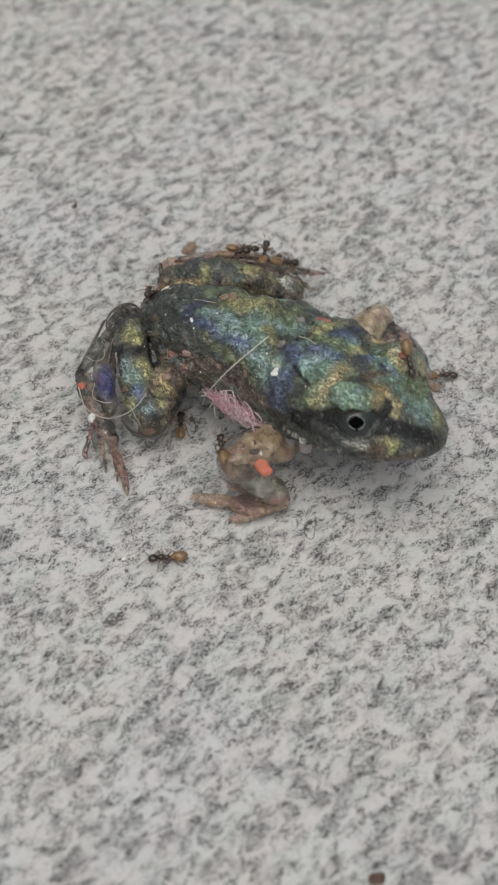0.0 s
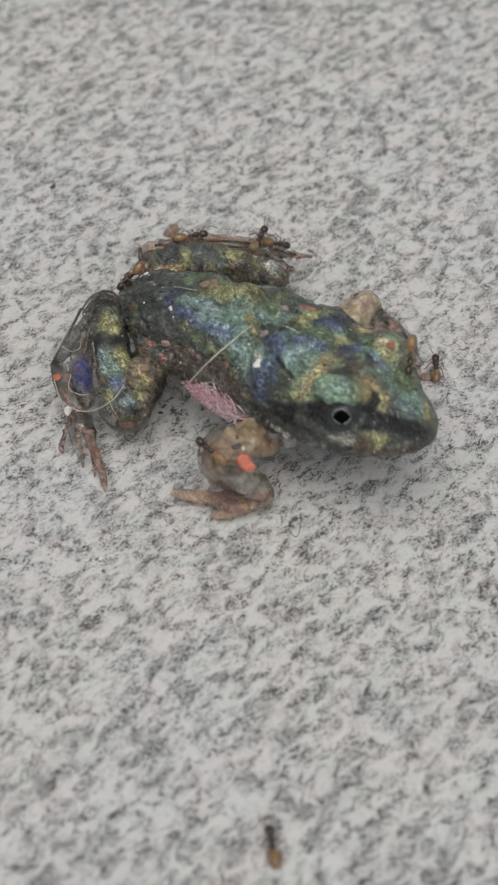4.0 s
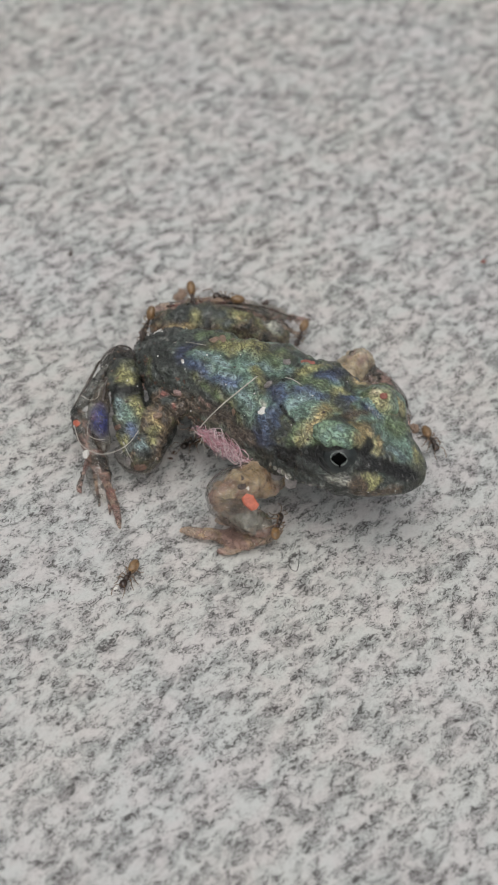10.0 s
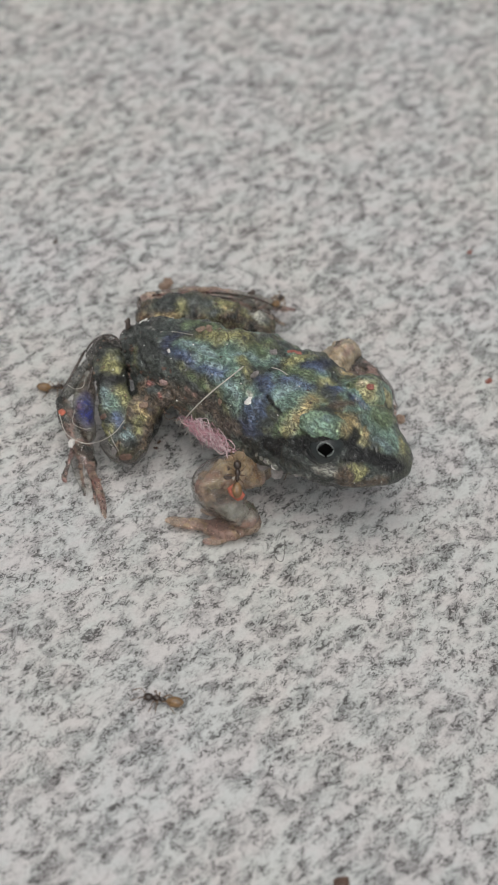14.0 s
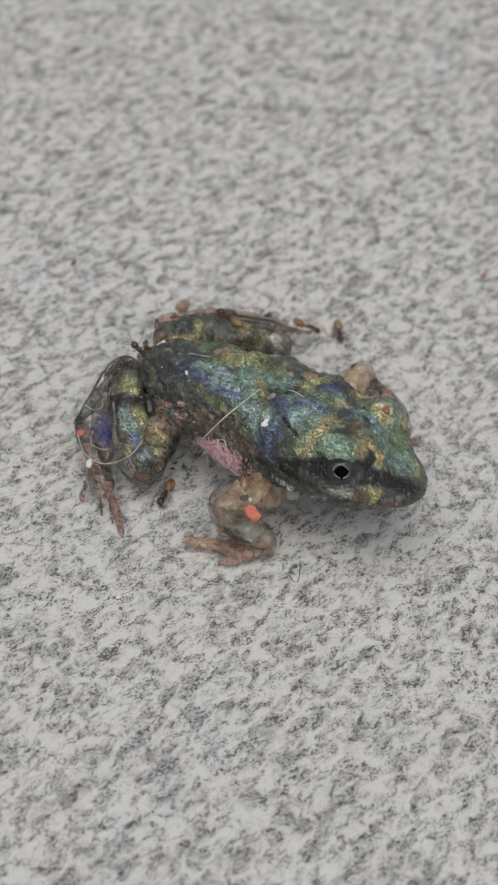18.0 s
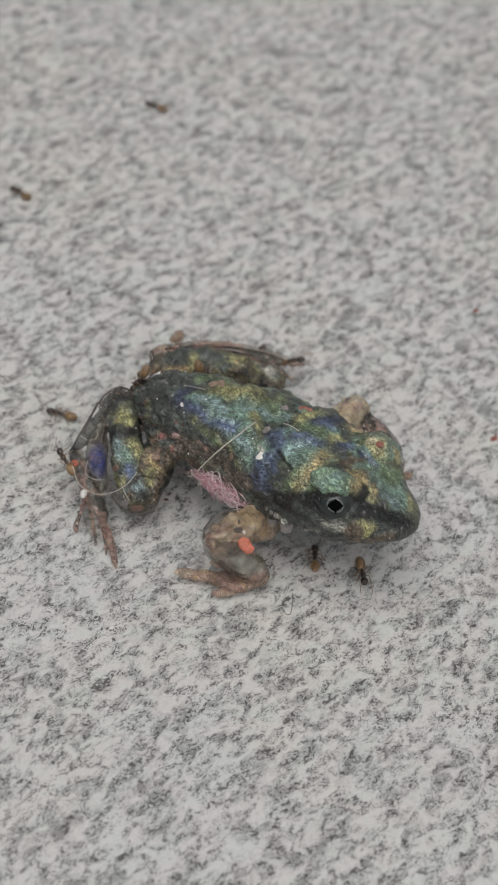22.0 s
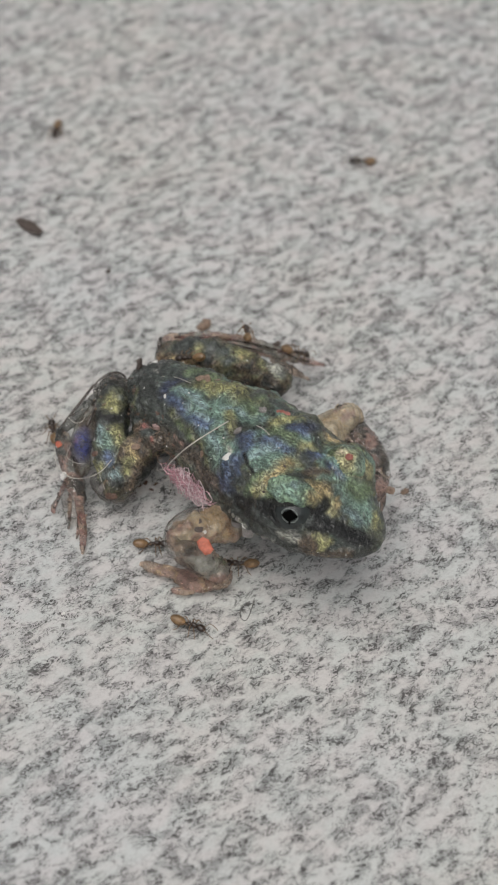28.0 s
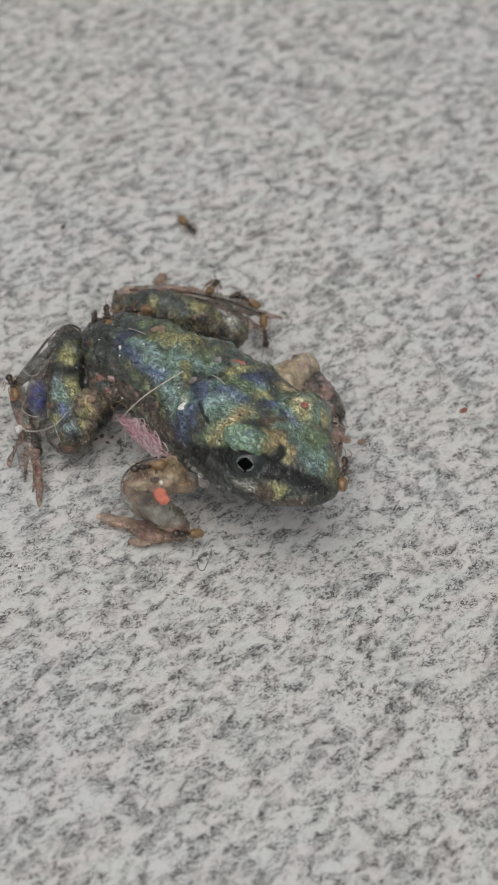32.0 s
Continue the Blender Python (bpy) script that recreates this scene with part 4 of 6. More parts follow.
def ring(major, minor, squash=1.0, sides=28, round_=8):
    a, b = np.arange(sides) * 2 * math.pi / sides, np.arange(round_) * 2 * math.pi / round_
    v = np.array([((major + minor * math.cos(q)) * math.cos(p), squash * (major + minor * math.cos(q)) * math.sin(p), minor * 0.6 * math.sin(q)) for p in a for q in b])
    n, m = sides, round_
    return v, [(i * m + j, ((i + 1) % n) * m + j, ((i + 1) % n) * m + (j + 1) % m, i * m + (j + 1) % m) for i in range(n) for j in range(m)], None


def frog_eye():
    out = np.array(EYE_OUT) / np.linalg.norm(EYE_OUT) + np.array([0, -0.7, 0.7])
    out /= np.linalg.norm(out)
    turn = frame_for(out, FORE)
    front = np.array(EYE) + out * 0.17
    eye = part("eye", blob(front - out * 0.95, (0.95, 0.95, 0.95), rings=14, sides=24), EYEBALL, frog, "sunken dark glossy eye")
    part("iris", turned(ring(0.345, 0.034, 0.80), turn, front - out * 0.055), IRIS, eye, "thin pale green iris ring")
    for reach, wide, tall, thick in ((0.66, 1.0, 0.78, 0.075), (0.9, 1.05, 0.8, 0.085)):
        arc = [(reach * wide * math.cos(a) - 0.05, reach * tall * math.sin(a), -0.10 - 0.36 * reach**2, thick * (0.45 + 0.55 * abs(math.sin(a)))) for a in np.linspace(math.pi * 1.02, math.pi * 1.95, 8)]
        part("eyelid_fold", turned(painted(tube(arc, 12, 8, 0.8, 0.03), ("black", "dark"), [], 0.3, 0.3), turn, front), LIMB_SKIN, eye, "dark wrinkled fold under the eye")
    star = joined(blob((0, 0, 0), (0.35, 0.28, 0.05), rings=6, sides=32, square=1.75), blob((0.03, -0.24, 0), (0.05, 0.14, 0.04), rings=5, sides=10))
    part("pupil", turned(star, frame_for(out, (1, 0.1, 0)), front - out * 0.005), PUPIL, eye, "black angular pupil")


# grains: name, place, the way up, half sizes, material, label, turn
GRAINS = [
    ("dark_scrap", (-5.17, 2.66, 0.0), (0.0, 0.0, 1.0), (0.14, 0.08, 0.06), GRAIN_RUST, "dark brown crumb on the stone by the frog's leg", 20),
    ("dark_scrap", (-4.9, 2.96, 0.0), (0.0, 0.0, 1.0), (0.1, 0.08, 0.07), GRAIN_RUST, "dark brown crumb on the stone by the frog's leg", 60),
    ("dark_scrap", (-4.52, 2.61, 0.0), (0.0, 0.0, 1.0), (0.12, 0.06, 0.05), GRAIN_RUST, "dark brown crumb on the stone by the frog's leg", -30),
    ("dark_scrap", (-5.23, 2.2, 0.0), (0.0, 0.0, 1.0), (0.09, 0.07, 0.05), GRAIN_RUST, "dark brown crumb on the stone by the frog's leg", 0),
    ("dark_scrap", (-4.42, 3.02, 0.0), (0.0, 0.0, 1.0), (0.1, 0.05, 0.05), GRAIN_RUST, "dark brown crumb on the stone by the frog's leg", 40),
    ("brown_scrap", (-4.68, 3.21, 3.98), (-0.44, -0.85, 0.27), (0.22, 0.08, 0.07), GRAIN_RUST, "brown scrap in the fold of the frog's hip", 40),
    ("brown_scrap", (-3.96, 2.87, 4.48), (-0.11, -0.98, 0.18), (0.14, 0.09, 0.07), GRAIN_TAN, "tan scrap in the fold of the frog's hip", 70),
    ("dark_grain", (-4.89, 3.48, 4.23), (-0.27, -0.84, 0.47), (0.3, 0.08, 0.08), GRAIN_DARK, "dark scrap in the fold of the frog's hip", -60),
    ("brown_scrap", (-4.14, 3.11, 4.72), (0.18, -0.89, 0.41), (0.2, 0.1, 0.08), GRAIN_RUST, "brown scrap in the fold of the frog's hip", 0),
]
GRAINS += [
    ("tan_scrap", (-5.09, 2.23, 3.1), (0.21, -0.08, 0.97), (0.18, 0.14, 0.1), GRAIN_TAN, "tan crumb on the frog's thigh", 0),
    ("tan_scrap", (-4.95, 2.61, 3.28), (-0.56, -0.16, 0.81), (0.16, 0.1, 0.08), GRAIN_TAN, "tan crumb on the frog's thigh", 30),
    ("dark_scrap", (-5.66, 0.3, 1.71), (0.06, -0.93, 0.37), (0.26, 0.12, 0.1), GRAIN_RUST, "dark crumb under the frog's knee", 20),
    ("grey_scrap", (-6.2, 0.55, 1.76), (-0.85, -0.52, 0.09), (0.24, 0.14, 0.1), GRAIN_GREY, "grey crumb under the frog's knee", 0),
    ("white_grain", (-4.06, 3.77, 5.12), (-0.76, -0.59, 0.27), (0.15, 0.11, 0.08), GRAIN_WHITE, "small white grain on the frog's hip", 30),
    ("white_grain", (-0.3, 0.36, 5.72), (-0.26, 0.12, 0.96), (0.2, 0.15, 0.06), GRAIN_WHITE, "small flat white grain on the frog's back", 60),
    ("white_grain", (-8.22, 1.15, 1.44), (-0.7, -0.64, 0.3), (0.2, 0.16, 0.15), GRAIN_WHITE, "small white cube-like grain on the frog's foot", 0),
    ("red_grain", (4.86, 0.95, 6.54), (0.17, -0.47, 0.87), (0.14, 0.12, 0.07), GRAIN_RED, "tiny red speck on the frog's shut eye", 0),
    ("orange_flake", (-0.57, -2.3, 2.69), (0.1, -0.65, 0.75), (0.34, 0.22, 0.08), GRAIN_ORANGE, "bright orange flake on the frog's front leg", -50),
]
GRAINS += [
    ("tan_grain", (-5.13, 14.49, -0.0), (0.0, 0.0, 1.0), (0.32, 0.28, 0.28), GRAIN_TAN, "pinkish tan grain on the frog's folded leg", 10),
    ("red_flake", (1.54, 3.01, 6.28), (0, -0.6, 0.8), (0.28, 0.12, 0.07), GRAIN_RED, "small dull red flake on the frog's side", -10),
    ("pale_flake", (0.06, 9.1, 2.52), (0.12, -0.99, -0.04), (0.2, 0.13, 0.07), GRAIN_PALE, "pale tan flake beside the frog's folded leg", -20),
    ("grey_grain", (0.59, 3.04, 6.22), (0.47, -0.12, 0.88), (0.16, 0.13, 0.1), GRAIN_GREY, "grey grain on the frog's back", 0),
    ("grey_grain", (-0.13, 1.5, 6.22), (-0.52, -0.18, 0.84), (0.2, 0.12, 0.09), GRAIN_GREY, "grey grain in a hollow of the frog's back", 0),
    ("tan_grain", (-2.74, 4.88, 5.59), (0.01, -0.08, 1.0), (0.2, 0.14, 0.09), GRAIN_TAN, "flat tan grain on the frog's back", 10),
    ("tan_grain", (-2.35, 4.7, 5.86), (-0.46, -0.47, 0.75), (0.17, 0.14, 0.09), GRAIN_TAN, "flat tan grain on the frog's back", 70),
    ("tan_grain", (-1.92, 4.82, 5.69), (0.47, 0.11, 0.88), (0.15, 0.1, 0.07), GRAIN_TAN, "flat tan grain on the frog's back", 30),
    ("tan_grain", (-1.56, 0.95, 5.0), (-0.89, -0.46, 0.0), (0.15, 0.14, 0.08), GRAIN_TAN, "square tan grain on the frog's flank", 0),
]
GRAINS += [
    ("red_grain", (-3.9, 2.93, 4.77), (-0.53, -0.84, 0.09), (0.12, 0.15, 0.08), GRAIN_RUST, "dull red crumb in the fold of the frog's hip", 0),
    ("pink_grain", (-5.76, 4.23, 3.02), (-0.38, -0.92, 0.14), (0.2, 0.14, 0.1), GRAIN_PINK, "pale pink crumb by the frog's thigh", 20),
    ("pink_grain", (-4.21, 2.71, 4.24), (-0.19, -0.98, -0.01), (0.18, 0.1, 0.08), GRAIN_PINK, "pale pink crumb by the frog's thigh", 0),
    ("orange_grain", (-8.8, 2.2, 2.32), (-0.48, -0.49, 0.73), (0.19, 0.12, 0.1), GRAIN_ORANGE, "orange crumb on the frog's folded foot", -50),
    ("dark_grain", (-1.0, -1.82, 3.18), (0.36, -0.57, 0.74), (0.16, 0.12, 0.09), GRAIN_DARK, "dark crumb on the frog's front leg", 0),
    ("white_grain", (-0.82, -1.8, 3.0), (0.52, -0.65, 0.55), (0.15, 0.09, 0.07), GRAIN_WHITE, "white crumb on the frog's front leg", 30),
    ("tan_grain", (-2.96, 10.22, 3.47), (0.13, 0.09, 0.99), (0.26, 0.13, 0.12), GRAIN_TAN, "tan scrap on the frog's folded leg", 0),
    ("dark_grain", (-0.61, 11.49, 2.45), (0.21, 0.16, 0.97), (0.16, 0.14, 0.14), GRAIN_DARK, "dark bead on the frog's folded leg", 0),
    ("tan_grain", (6.65, 2.85, 2.96), (0.23, -0.76, 0.6), (0.16, 0.14, 0.12), GRAIN_TAN, "tan grain by the frog's front leg", 0),
]
GRAINS += [
    ("dark_stick", (-16.88, 20.01, 0.0), (0.0, 0.0, 1.0), (0.95, 0.32, 0.2), GRAIN_DARK, "short dark brown stick on the stone", -35),
    ("red_grain", (11.6, 9.0, -0.0), (0.0, 0.0, 1.0), (0.15, 0.13, 0.11), GRAIN_RED, "small red grain on the stone", 0),
    ("dark_grain", (-11.42, 17.5, 0.0), (0.0, 0.0, 1.0), (0.13, 0.11, 0.09), GRAIN_DARK, "small dark grain on the stone", 0),
    ("red_grain", (11.17, 19.35, 0.0), (0.0, 0.0, 1.0), (0.13, 0.1, 0.08), GRAIN_RED, "small dull red grain on the stone", 0),
    ("tan_grain", (7.13, 5.64, -0.0), (0.0, 0.0, 1.0), (0.16, 0.14, 0.12), GRAIN_TAN, "small tan grain on the stone", 0),
    ("red_grain", (4.44, -18.94, 0.0), (0.0, 0.0, 1.0), (0.25, 0.2, 0.15), GRAIN_RUST, "dark red crumb on the stone", 0),
    ("white_grain", (-6.13, -5.44, 0.0), (0.0, 0.0, 1.0), (0.08, 0.07, 0.05), GRAIN_WHITE, "tiny white grain on the stone", 0),
    ("dark_grain", (-11.42, 17.54, 0.0), (0.0, 0.0, 1.0), (0.1, 0.09, 0.08), GRAIN_DARK, "small dark grain on the stone", 0),
    ("dark_grain", (-16.23, 23.17, -0.0), (0.0, 0.0, 1.0), (0.1, 0.08, 0.07), GRAIN_DARK, "small dark grain on the stone", 0),
]
# flakes and crumbs along the jaw, on the arm and at the knee
GRAINS += [
    ("pale_flake", (0.55, -0.95, 3.25), (-0.2, -0.8, 0.5), (0.30, 0.24, 0.05), GRAIN_GREY, "thin greyish pink flake under the frog's jaw", 40),
    ("pale_flake", (1.14, -1.5, 3.3), (0.1, -0.85, 0.4), (0.22, 0.24, 0.05), GRAIN_GREY, "thin greyish pink flake under the frog's jaw", 10),
    ("white_grain", (1.0, -1.55, 3.75), (-0.1, -0.98, 0.1), (0.13, 0.1, 0.08), GRAIN_WHITE, "small white grain at the corner of the frog's jaw", 20),
    ("grey_grain", (0.2, -1.06, 3.9), (-0.7, -0.6, 0.3), (0.10, 0.06, 0.05), GRAIN_SAND, "sandy crumb at the corner of the frog's jaw", 30),
    ("grey_grain", (0.4, -1.25, 3.9), (-0.4, -0.81, 0.42), (0.09, 0.07, 0.05), GRAIN_SAND, "sandy crumb at the corner of the frog's jaw", 70),
    ("grey_grain", (0.59, -1.34, 3.8), (-0.48, -0.85, 0.21), (0.10, 0.06, 0.05), GRAIN_GREY, "grey crumb at the corner of the frog's jaw", 0),
    ("grey_grain", (0.8, -1.5, 3.95), (0.11, -0.99, 0.1), (0.08, 0.06, 0.04), GRAIN_SAND, "sandy crumb at the corner of the frog's jaw", 45),
    ("grey_grain", (1.35, -1.79, 3.78), (-0.37, -0.77, 0.1), (0.09, 0.05, 0.04), GRAIN_GREY, "grey crumb on the frog's jaw", 10),
    ("grey_grain", (1.64, -1.95, 3.85), (-0.3, -0.9, 0.1), (0.07, 0.04, 0.04), GRAIN_SAND, "sandy crumb on the frog's jaw", 60),
    ("grey_grain", (1.95, -2.19, 3.98), (-0.3, -0.9, 0.1), (0.08, 0.04, 0.04), GRAIN_GREY, "grey crumb on the frog's jaw", 20),
]
GRAINS += [
    ("white_grain", (-5.63, 0.45, 2.15), (-0.1, -0.7, 0.7), (0.035, 0.03, 0.03), GRAIN_SAND, "tiny pale bead on the frog's knee", 0),
    ("white_grain", (-5.45, 0.45, 2.1), (-0.1, -0.7, 0.7), (0.035, 0.03, 0.03), GRAIN_SAND, "tiny pale bead on the frog's knee", 0),
    ("white_grain", (-5.82, 0.45, 2.25), (-0.1, -0.7, 0.7), (0.03, 0.03, 0.03), GRAIN_SAND, "tiny pale bead on the frog's knee", 0),
    ("red_grain", (-6.82, 1.6, 2.85), (-0.3, -0.6, 0.7), (0.16, 0.1, 0.08), GRAIN_RUST, "dull red crumb on the frog's shank", 20),
    ("dark_scrap", (-1.08, -1.59, 3.35), (0.0, -0.6, 0.8), (0.17, 0.1, 0.08), GRAIN_DARK, "dark crumb on the frog's front leg", 50),
    ("dark_scrap", (-6.27, 6.92, 3.75), (-0.4, 0.1, 0.9), (0.25, 0.1, 0.2), GRAIN_DARK, "dark ragged scrap at the frog's rump", 80),
    ("pale_flake", (-5.6, 6.7, 4.15), (-0.5, 0.1, 0.8), (0.3, 0.09, 0.06), GRAIN_WHITE, "pale sliver at the frog's rump", 20),
]
# hairs: name, places along it, radius, material, label
HAIRS = [
    ("hair", [(-3.09, 0.58, 4.15), (-2.56, 0.56, 5.05), (-1.98, 0.76, 5.7), (-1.35, 1.19, 6.11), (-0.67, 1.85, 6.36)], 0.03, HAIR, "pale hair lying across the frog's back"),
]
HAIRS += [
    ("hair", [(-8.85, 1.73, 2.6), (-8.44, 0.9, 2.3), (-7.6, 0.38, 2.3), (-6.83, 0.4, 2.5), (-6.21, 0.6, 2.9), (-5.81, 0.93, 3.4)], 0.02, HAIR, "pale hair looped round the frog's hind leg"),
]
HAIRS += [
    ("hair", [(-8.77, 3.45, 2.94), (-8.35, 3.22, 2.89), (-7.95, 3.2, 3.13), (-7.97, 3.79, 3.06)], 0.014, HAIR, "curled pale hair on the frog's hind leg"),
]
HAIRS += [
    ("hair", [(-8.25, 2.36, 2.41), (-8.24, 1.63, 2.28), (-7.76, 1.5, 2.08), (-7.39, 1.64, 2.0)], 0.014, HAIR, "curled pale hair on the frog's foot"),
]
HAIRS += [
    ("hair", [(-4.62, 5.08, 5.13), (-3.97, 5.14, 5.15), (-3.1, 4.45, 5.66)], 0.018, HAIR, "short pale hair on the frog's back"),
]
HAIRS += [
    ("hair", [(0.56, 1.96, 6.32), (0.89, 1.77, 6.4), (1.26, 1.46, 6.42)], 0.018, HAIR, "short pale hair on the frog's back"),
]
HAIRS += [
    ("hair", [(1.74, -2.43, 0.03), (1.76, -2.99, 0.03), (1.71, -3.65, 0.03), (1.54, -3.73, 0.03), (1.36, -3.52, 0.03), (1.34, -3.13, 0.03), (1.48, -2.85, 0.03), (1.63, -2.77, 0.03)], 0.014, HAIR_DARK, "thin dark curled hair on the stone"),
]
HAIRS += [
    ("hair", [(-6.54, 1.13, 2.44), (-6.32, 0.75, 2.21), (-6.02, 0.4, 1.92)], 0.012, HAIR, "thin pale hair hanging from the frog's leg"),
]
HAIRS += [
    ("hair", [(-3.56, 2.24, 2.97), (-3.29, 2.13, 2.67), (-3.57, 3.74, 0.1), (-3.32, 3.01, 0.1)], 0.01, HAIR, "thin pale hair at the pink lint"),
]
EYE, EYE_OUT = (3.03, -2.17, 5.71), (0.02, -0.91, 0.42)
LID, LID_UP = (4.87, 1.14, 6.23), (0.35, -0.25, 0.9)
BROW = (2.86, -1.50, 6.62)
LINT_FROM, LINT_TO = (-3.09, 0.58, 4.1), (-0.75, -0.55, 3.35)

part("skin_curl", turned(ring(0.12, 0.035, 0.9, 16, 6), frame_for((0.1, -0.6, 0.8)), (3.62, 5.72, 4.66)), FOLD, frog, "small dark curl of dried skin on the elbow")
frog_eye()
lid_up = np.array(LID_UP) / np.linalg.norm(LID_UP)
dome = blob(np.array(LID) - lid_up * 0.52, (0.92, 0.88, 0.85), rings=40, sides=56, rough=0.12)
spots = [band("khaki", 0.6, np.array(LID) + lid_up * 0.3 - 0.25 * LEFT), band("cream", 0.2, np.array(LID) + lid_up * 0.2 - 0.5 * FORE), band("dusk", 0.3, np.array(LID) - 0.7 * FORE + 0.5 * LEFT), band("teal", 0.4, np.array(LID) + 0.6 * FORE + 0.3 * LEFT)]
part("eyelid", painted(dome, ("sage", "teal", "green"), spots), SKIN, frog, "bulging green and cream lid of a shut eye")
brow_up = np.array([0.2, -0.45, 0.85])
brow = turned(blob((0, 0, 0), (1.05, 0.62, 0.46), rings=40, sides=56, rough=0.12), frame_for(brow_up, (1, -0.12, 0)), np.array(BROW) + 0.12 * FORE - brow_up * 0.36)
part("eyelid", painted(brow, ("sage", "teal", "sage"), [band("tan", 0.42, np.array(BROW) + np.array([1.1, 0, -0.3])), band("dusk", 0.2, np.array(BROW) + np.array([0.4, 0.5, 0.0])), band("pale_blue", 0.2, np.array(BROW) + 0.1 * LEFT)]), SKIN, frog, "crinkled teal upper lid over the open eye")


# ---- grains, flakes, hairs and lint ----
def grain(name, place, normal, radii, material, label, category="grain", square=0.75, spin=20):
    ob = thing(name, place, label, category)
    turn = frame_for(normal, (math.cos(radians(spin)), math.sin(radians(spin)), 0.1))
    centre = np.array(place) + np.array(Vector(normal).normalized()) * radii[2] * 0.55
    part("grain", turned(blob((0, 0, 0), radii, rings=5, sides=7, rough=0.9, square=square), turn, centre), material, ob, "", False)
    return ob


for name, place, normal, radii, material, label, spin in GRAINS:
    grain(name, place, normal, radii, material, label, "flake" if "flake" in name else "grain", 0.75, spin)


def hair(name, rows, radius, material, label):
    ob = thing(name, rows[0], label, "hair")
    part("strand", tube([(*p, radius) for p in rows], 5, 10, 1.0, 0.0, False), material, ob)


for name, rows, radius, material, label in HAIRS:
    hair(name, rows, radius, material, label)


def lint_tuft(a, b):
    """A loose bundle of curled pink and whitish fibres from a to b."""
    rng = random.Random(5)
    a, b = np.array(a), np.array(b)
    ob = thing("lint_tuft", a, "tuft of tangled pink and whitish fibres stuck to the frog's flank", "lint")
    across = np.cross((b - a) / np.linalg.norm(b - a), (0, 0, 1.0))
    for name, count, material, label, low, high in (("lint", 90, FIBRE_PINK, "deep pink fibres", 0.008, 0.017), ("pale_lint", 50, FIBRE_PALE, "whitish pink fibres", 0.012, 0.022)):
        shapes = []
        for k in range(count):
            s, length = rng.uniform(-0.04, 0.58), rng.uniform(0.2, 0.5)
            p, rows = a + (b - a) * s, []
            fat = 0.29 * math.sin(min(max(s + 0.3, 0.1), 1.0) * math.pi * 0.9) + 0.06
            o = across * rng.uniform(-fat, fat) + np.array([0, 0, rng.uniform(-fat, fat) * 0.8])
            curl, turn = rng.uniform(0.05, 0.2), rng.uniform(0, 6.3)
            for i in range(6):
                w = np.array([rng.gauss(0, 1) for _ in range(3)]) * 0.07
                bow = across * curl * math.sin(turn + i * 1.1) + np.array([0, 0, curl * math.cos(turn + i * 1.1)])
                rows.append((*(p + o + (b - a) * length * i / 5 + w + bow), rng.uniform(low, high)))
            shapes.append(tube(rows, 4, 5, 1.0, 0.0, False))
        part(name, joined(*shapes), material, ob, label)
    loose = []
    for k in range(16):
        p = a + (b - a) * rng.uniform(0, 0.6)
        w = np.array([rng.uniform(-0.7, 0.3), rng.uniform(-0.9, 0.2), rng.uniform(-0.6, 0.25)])
        bend = np.array([rng.gauss(0, 0.18) for _ in range(3)])
        loose.append(tube([(*p, 0.016), (*(p + w * 0.5 + bend), 0.016), (*(p + w), 0.01)], 4, 6, 1.0, 0.0, False))
    part("stray_lint", joined(*loose), HAIR, ob, "thin pale stray fibres")


lint_tuft(LINT_FROM, LINT_TO)


# crumbs of dirt and dried skin that stick to the legs and the hip
def crumbs(name, sources, count, size, material, label, keep):
    rng = random.Random(len(name))
    places = [v.co + Vector((0, 2.2 * MM, 0)) for ob in sources for v in ob.data.vertices]
    places = [p / MM for p in places if keep(p / MM)]
    shapes = []
    for k in range(count):
        p = rng.choice(places)
        r = size * rng.uniform(0.5, 1.5)
        shapes.append(blob(p, (r, r * rng.uniform(0.5, 0.9), r * rng.uniform(0.4, 0.8)), (rng.uniform(0, 180), rng.uniform(0, 180), 0), 4, 6, 0.4, 0.8))
    v, faces, _ = joined(*shapes)
    mesh = bpy.data.meshes.new(name)
    mesh.from_pydata((v * MM).tolist(), [], faces)
    mesh.materials.append(material)
    tagged(new(name, mesh), label, "dirt", kind="stuff")


PARTS = {ob.name: ob for ob in frog.children}
HIND = [ob for ob in frog.children if ob.name.split(".")[0] in ("thigh", "shank", "foot", "tarsus", "toe", "hand", "forearm")]
crumbs("dark_crumbs", HIND, 260, 0.06, GRAIN_DARK, "dark crumbs of dirt stuck to the frog's legs", lambda p: p.z > 0.3)
crumbs("tan_crumbs", HIND, 200, 0.055, GRAIN_TAN, "tan crumbs of dried skin on the frog's legs", lambda p: p.z > 0.3)
crumbs("pale_crumbs", HIND + [PARTS["body"]], 130, 0.035, GRAIN_WHITE, "tiny pale specks on the frog's skin", lambda p: p.z > 0.5 and p.x < 5.0)
crumbs("hip_crumbs", [PARTS["body"]], 120, 0.065, GRAIN_RUST, "reddish brown crumbs in the fold of the frog's hip", lambda p: -6.0 < p.x < -2.8 and 1.5 < p.z < 4.4 and p.y < 5.2)


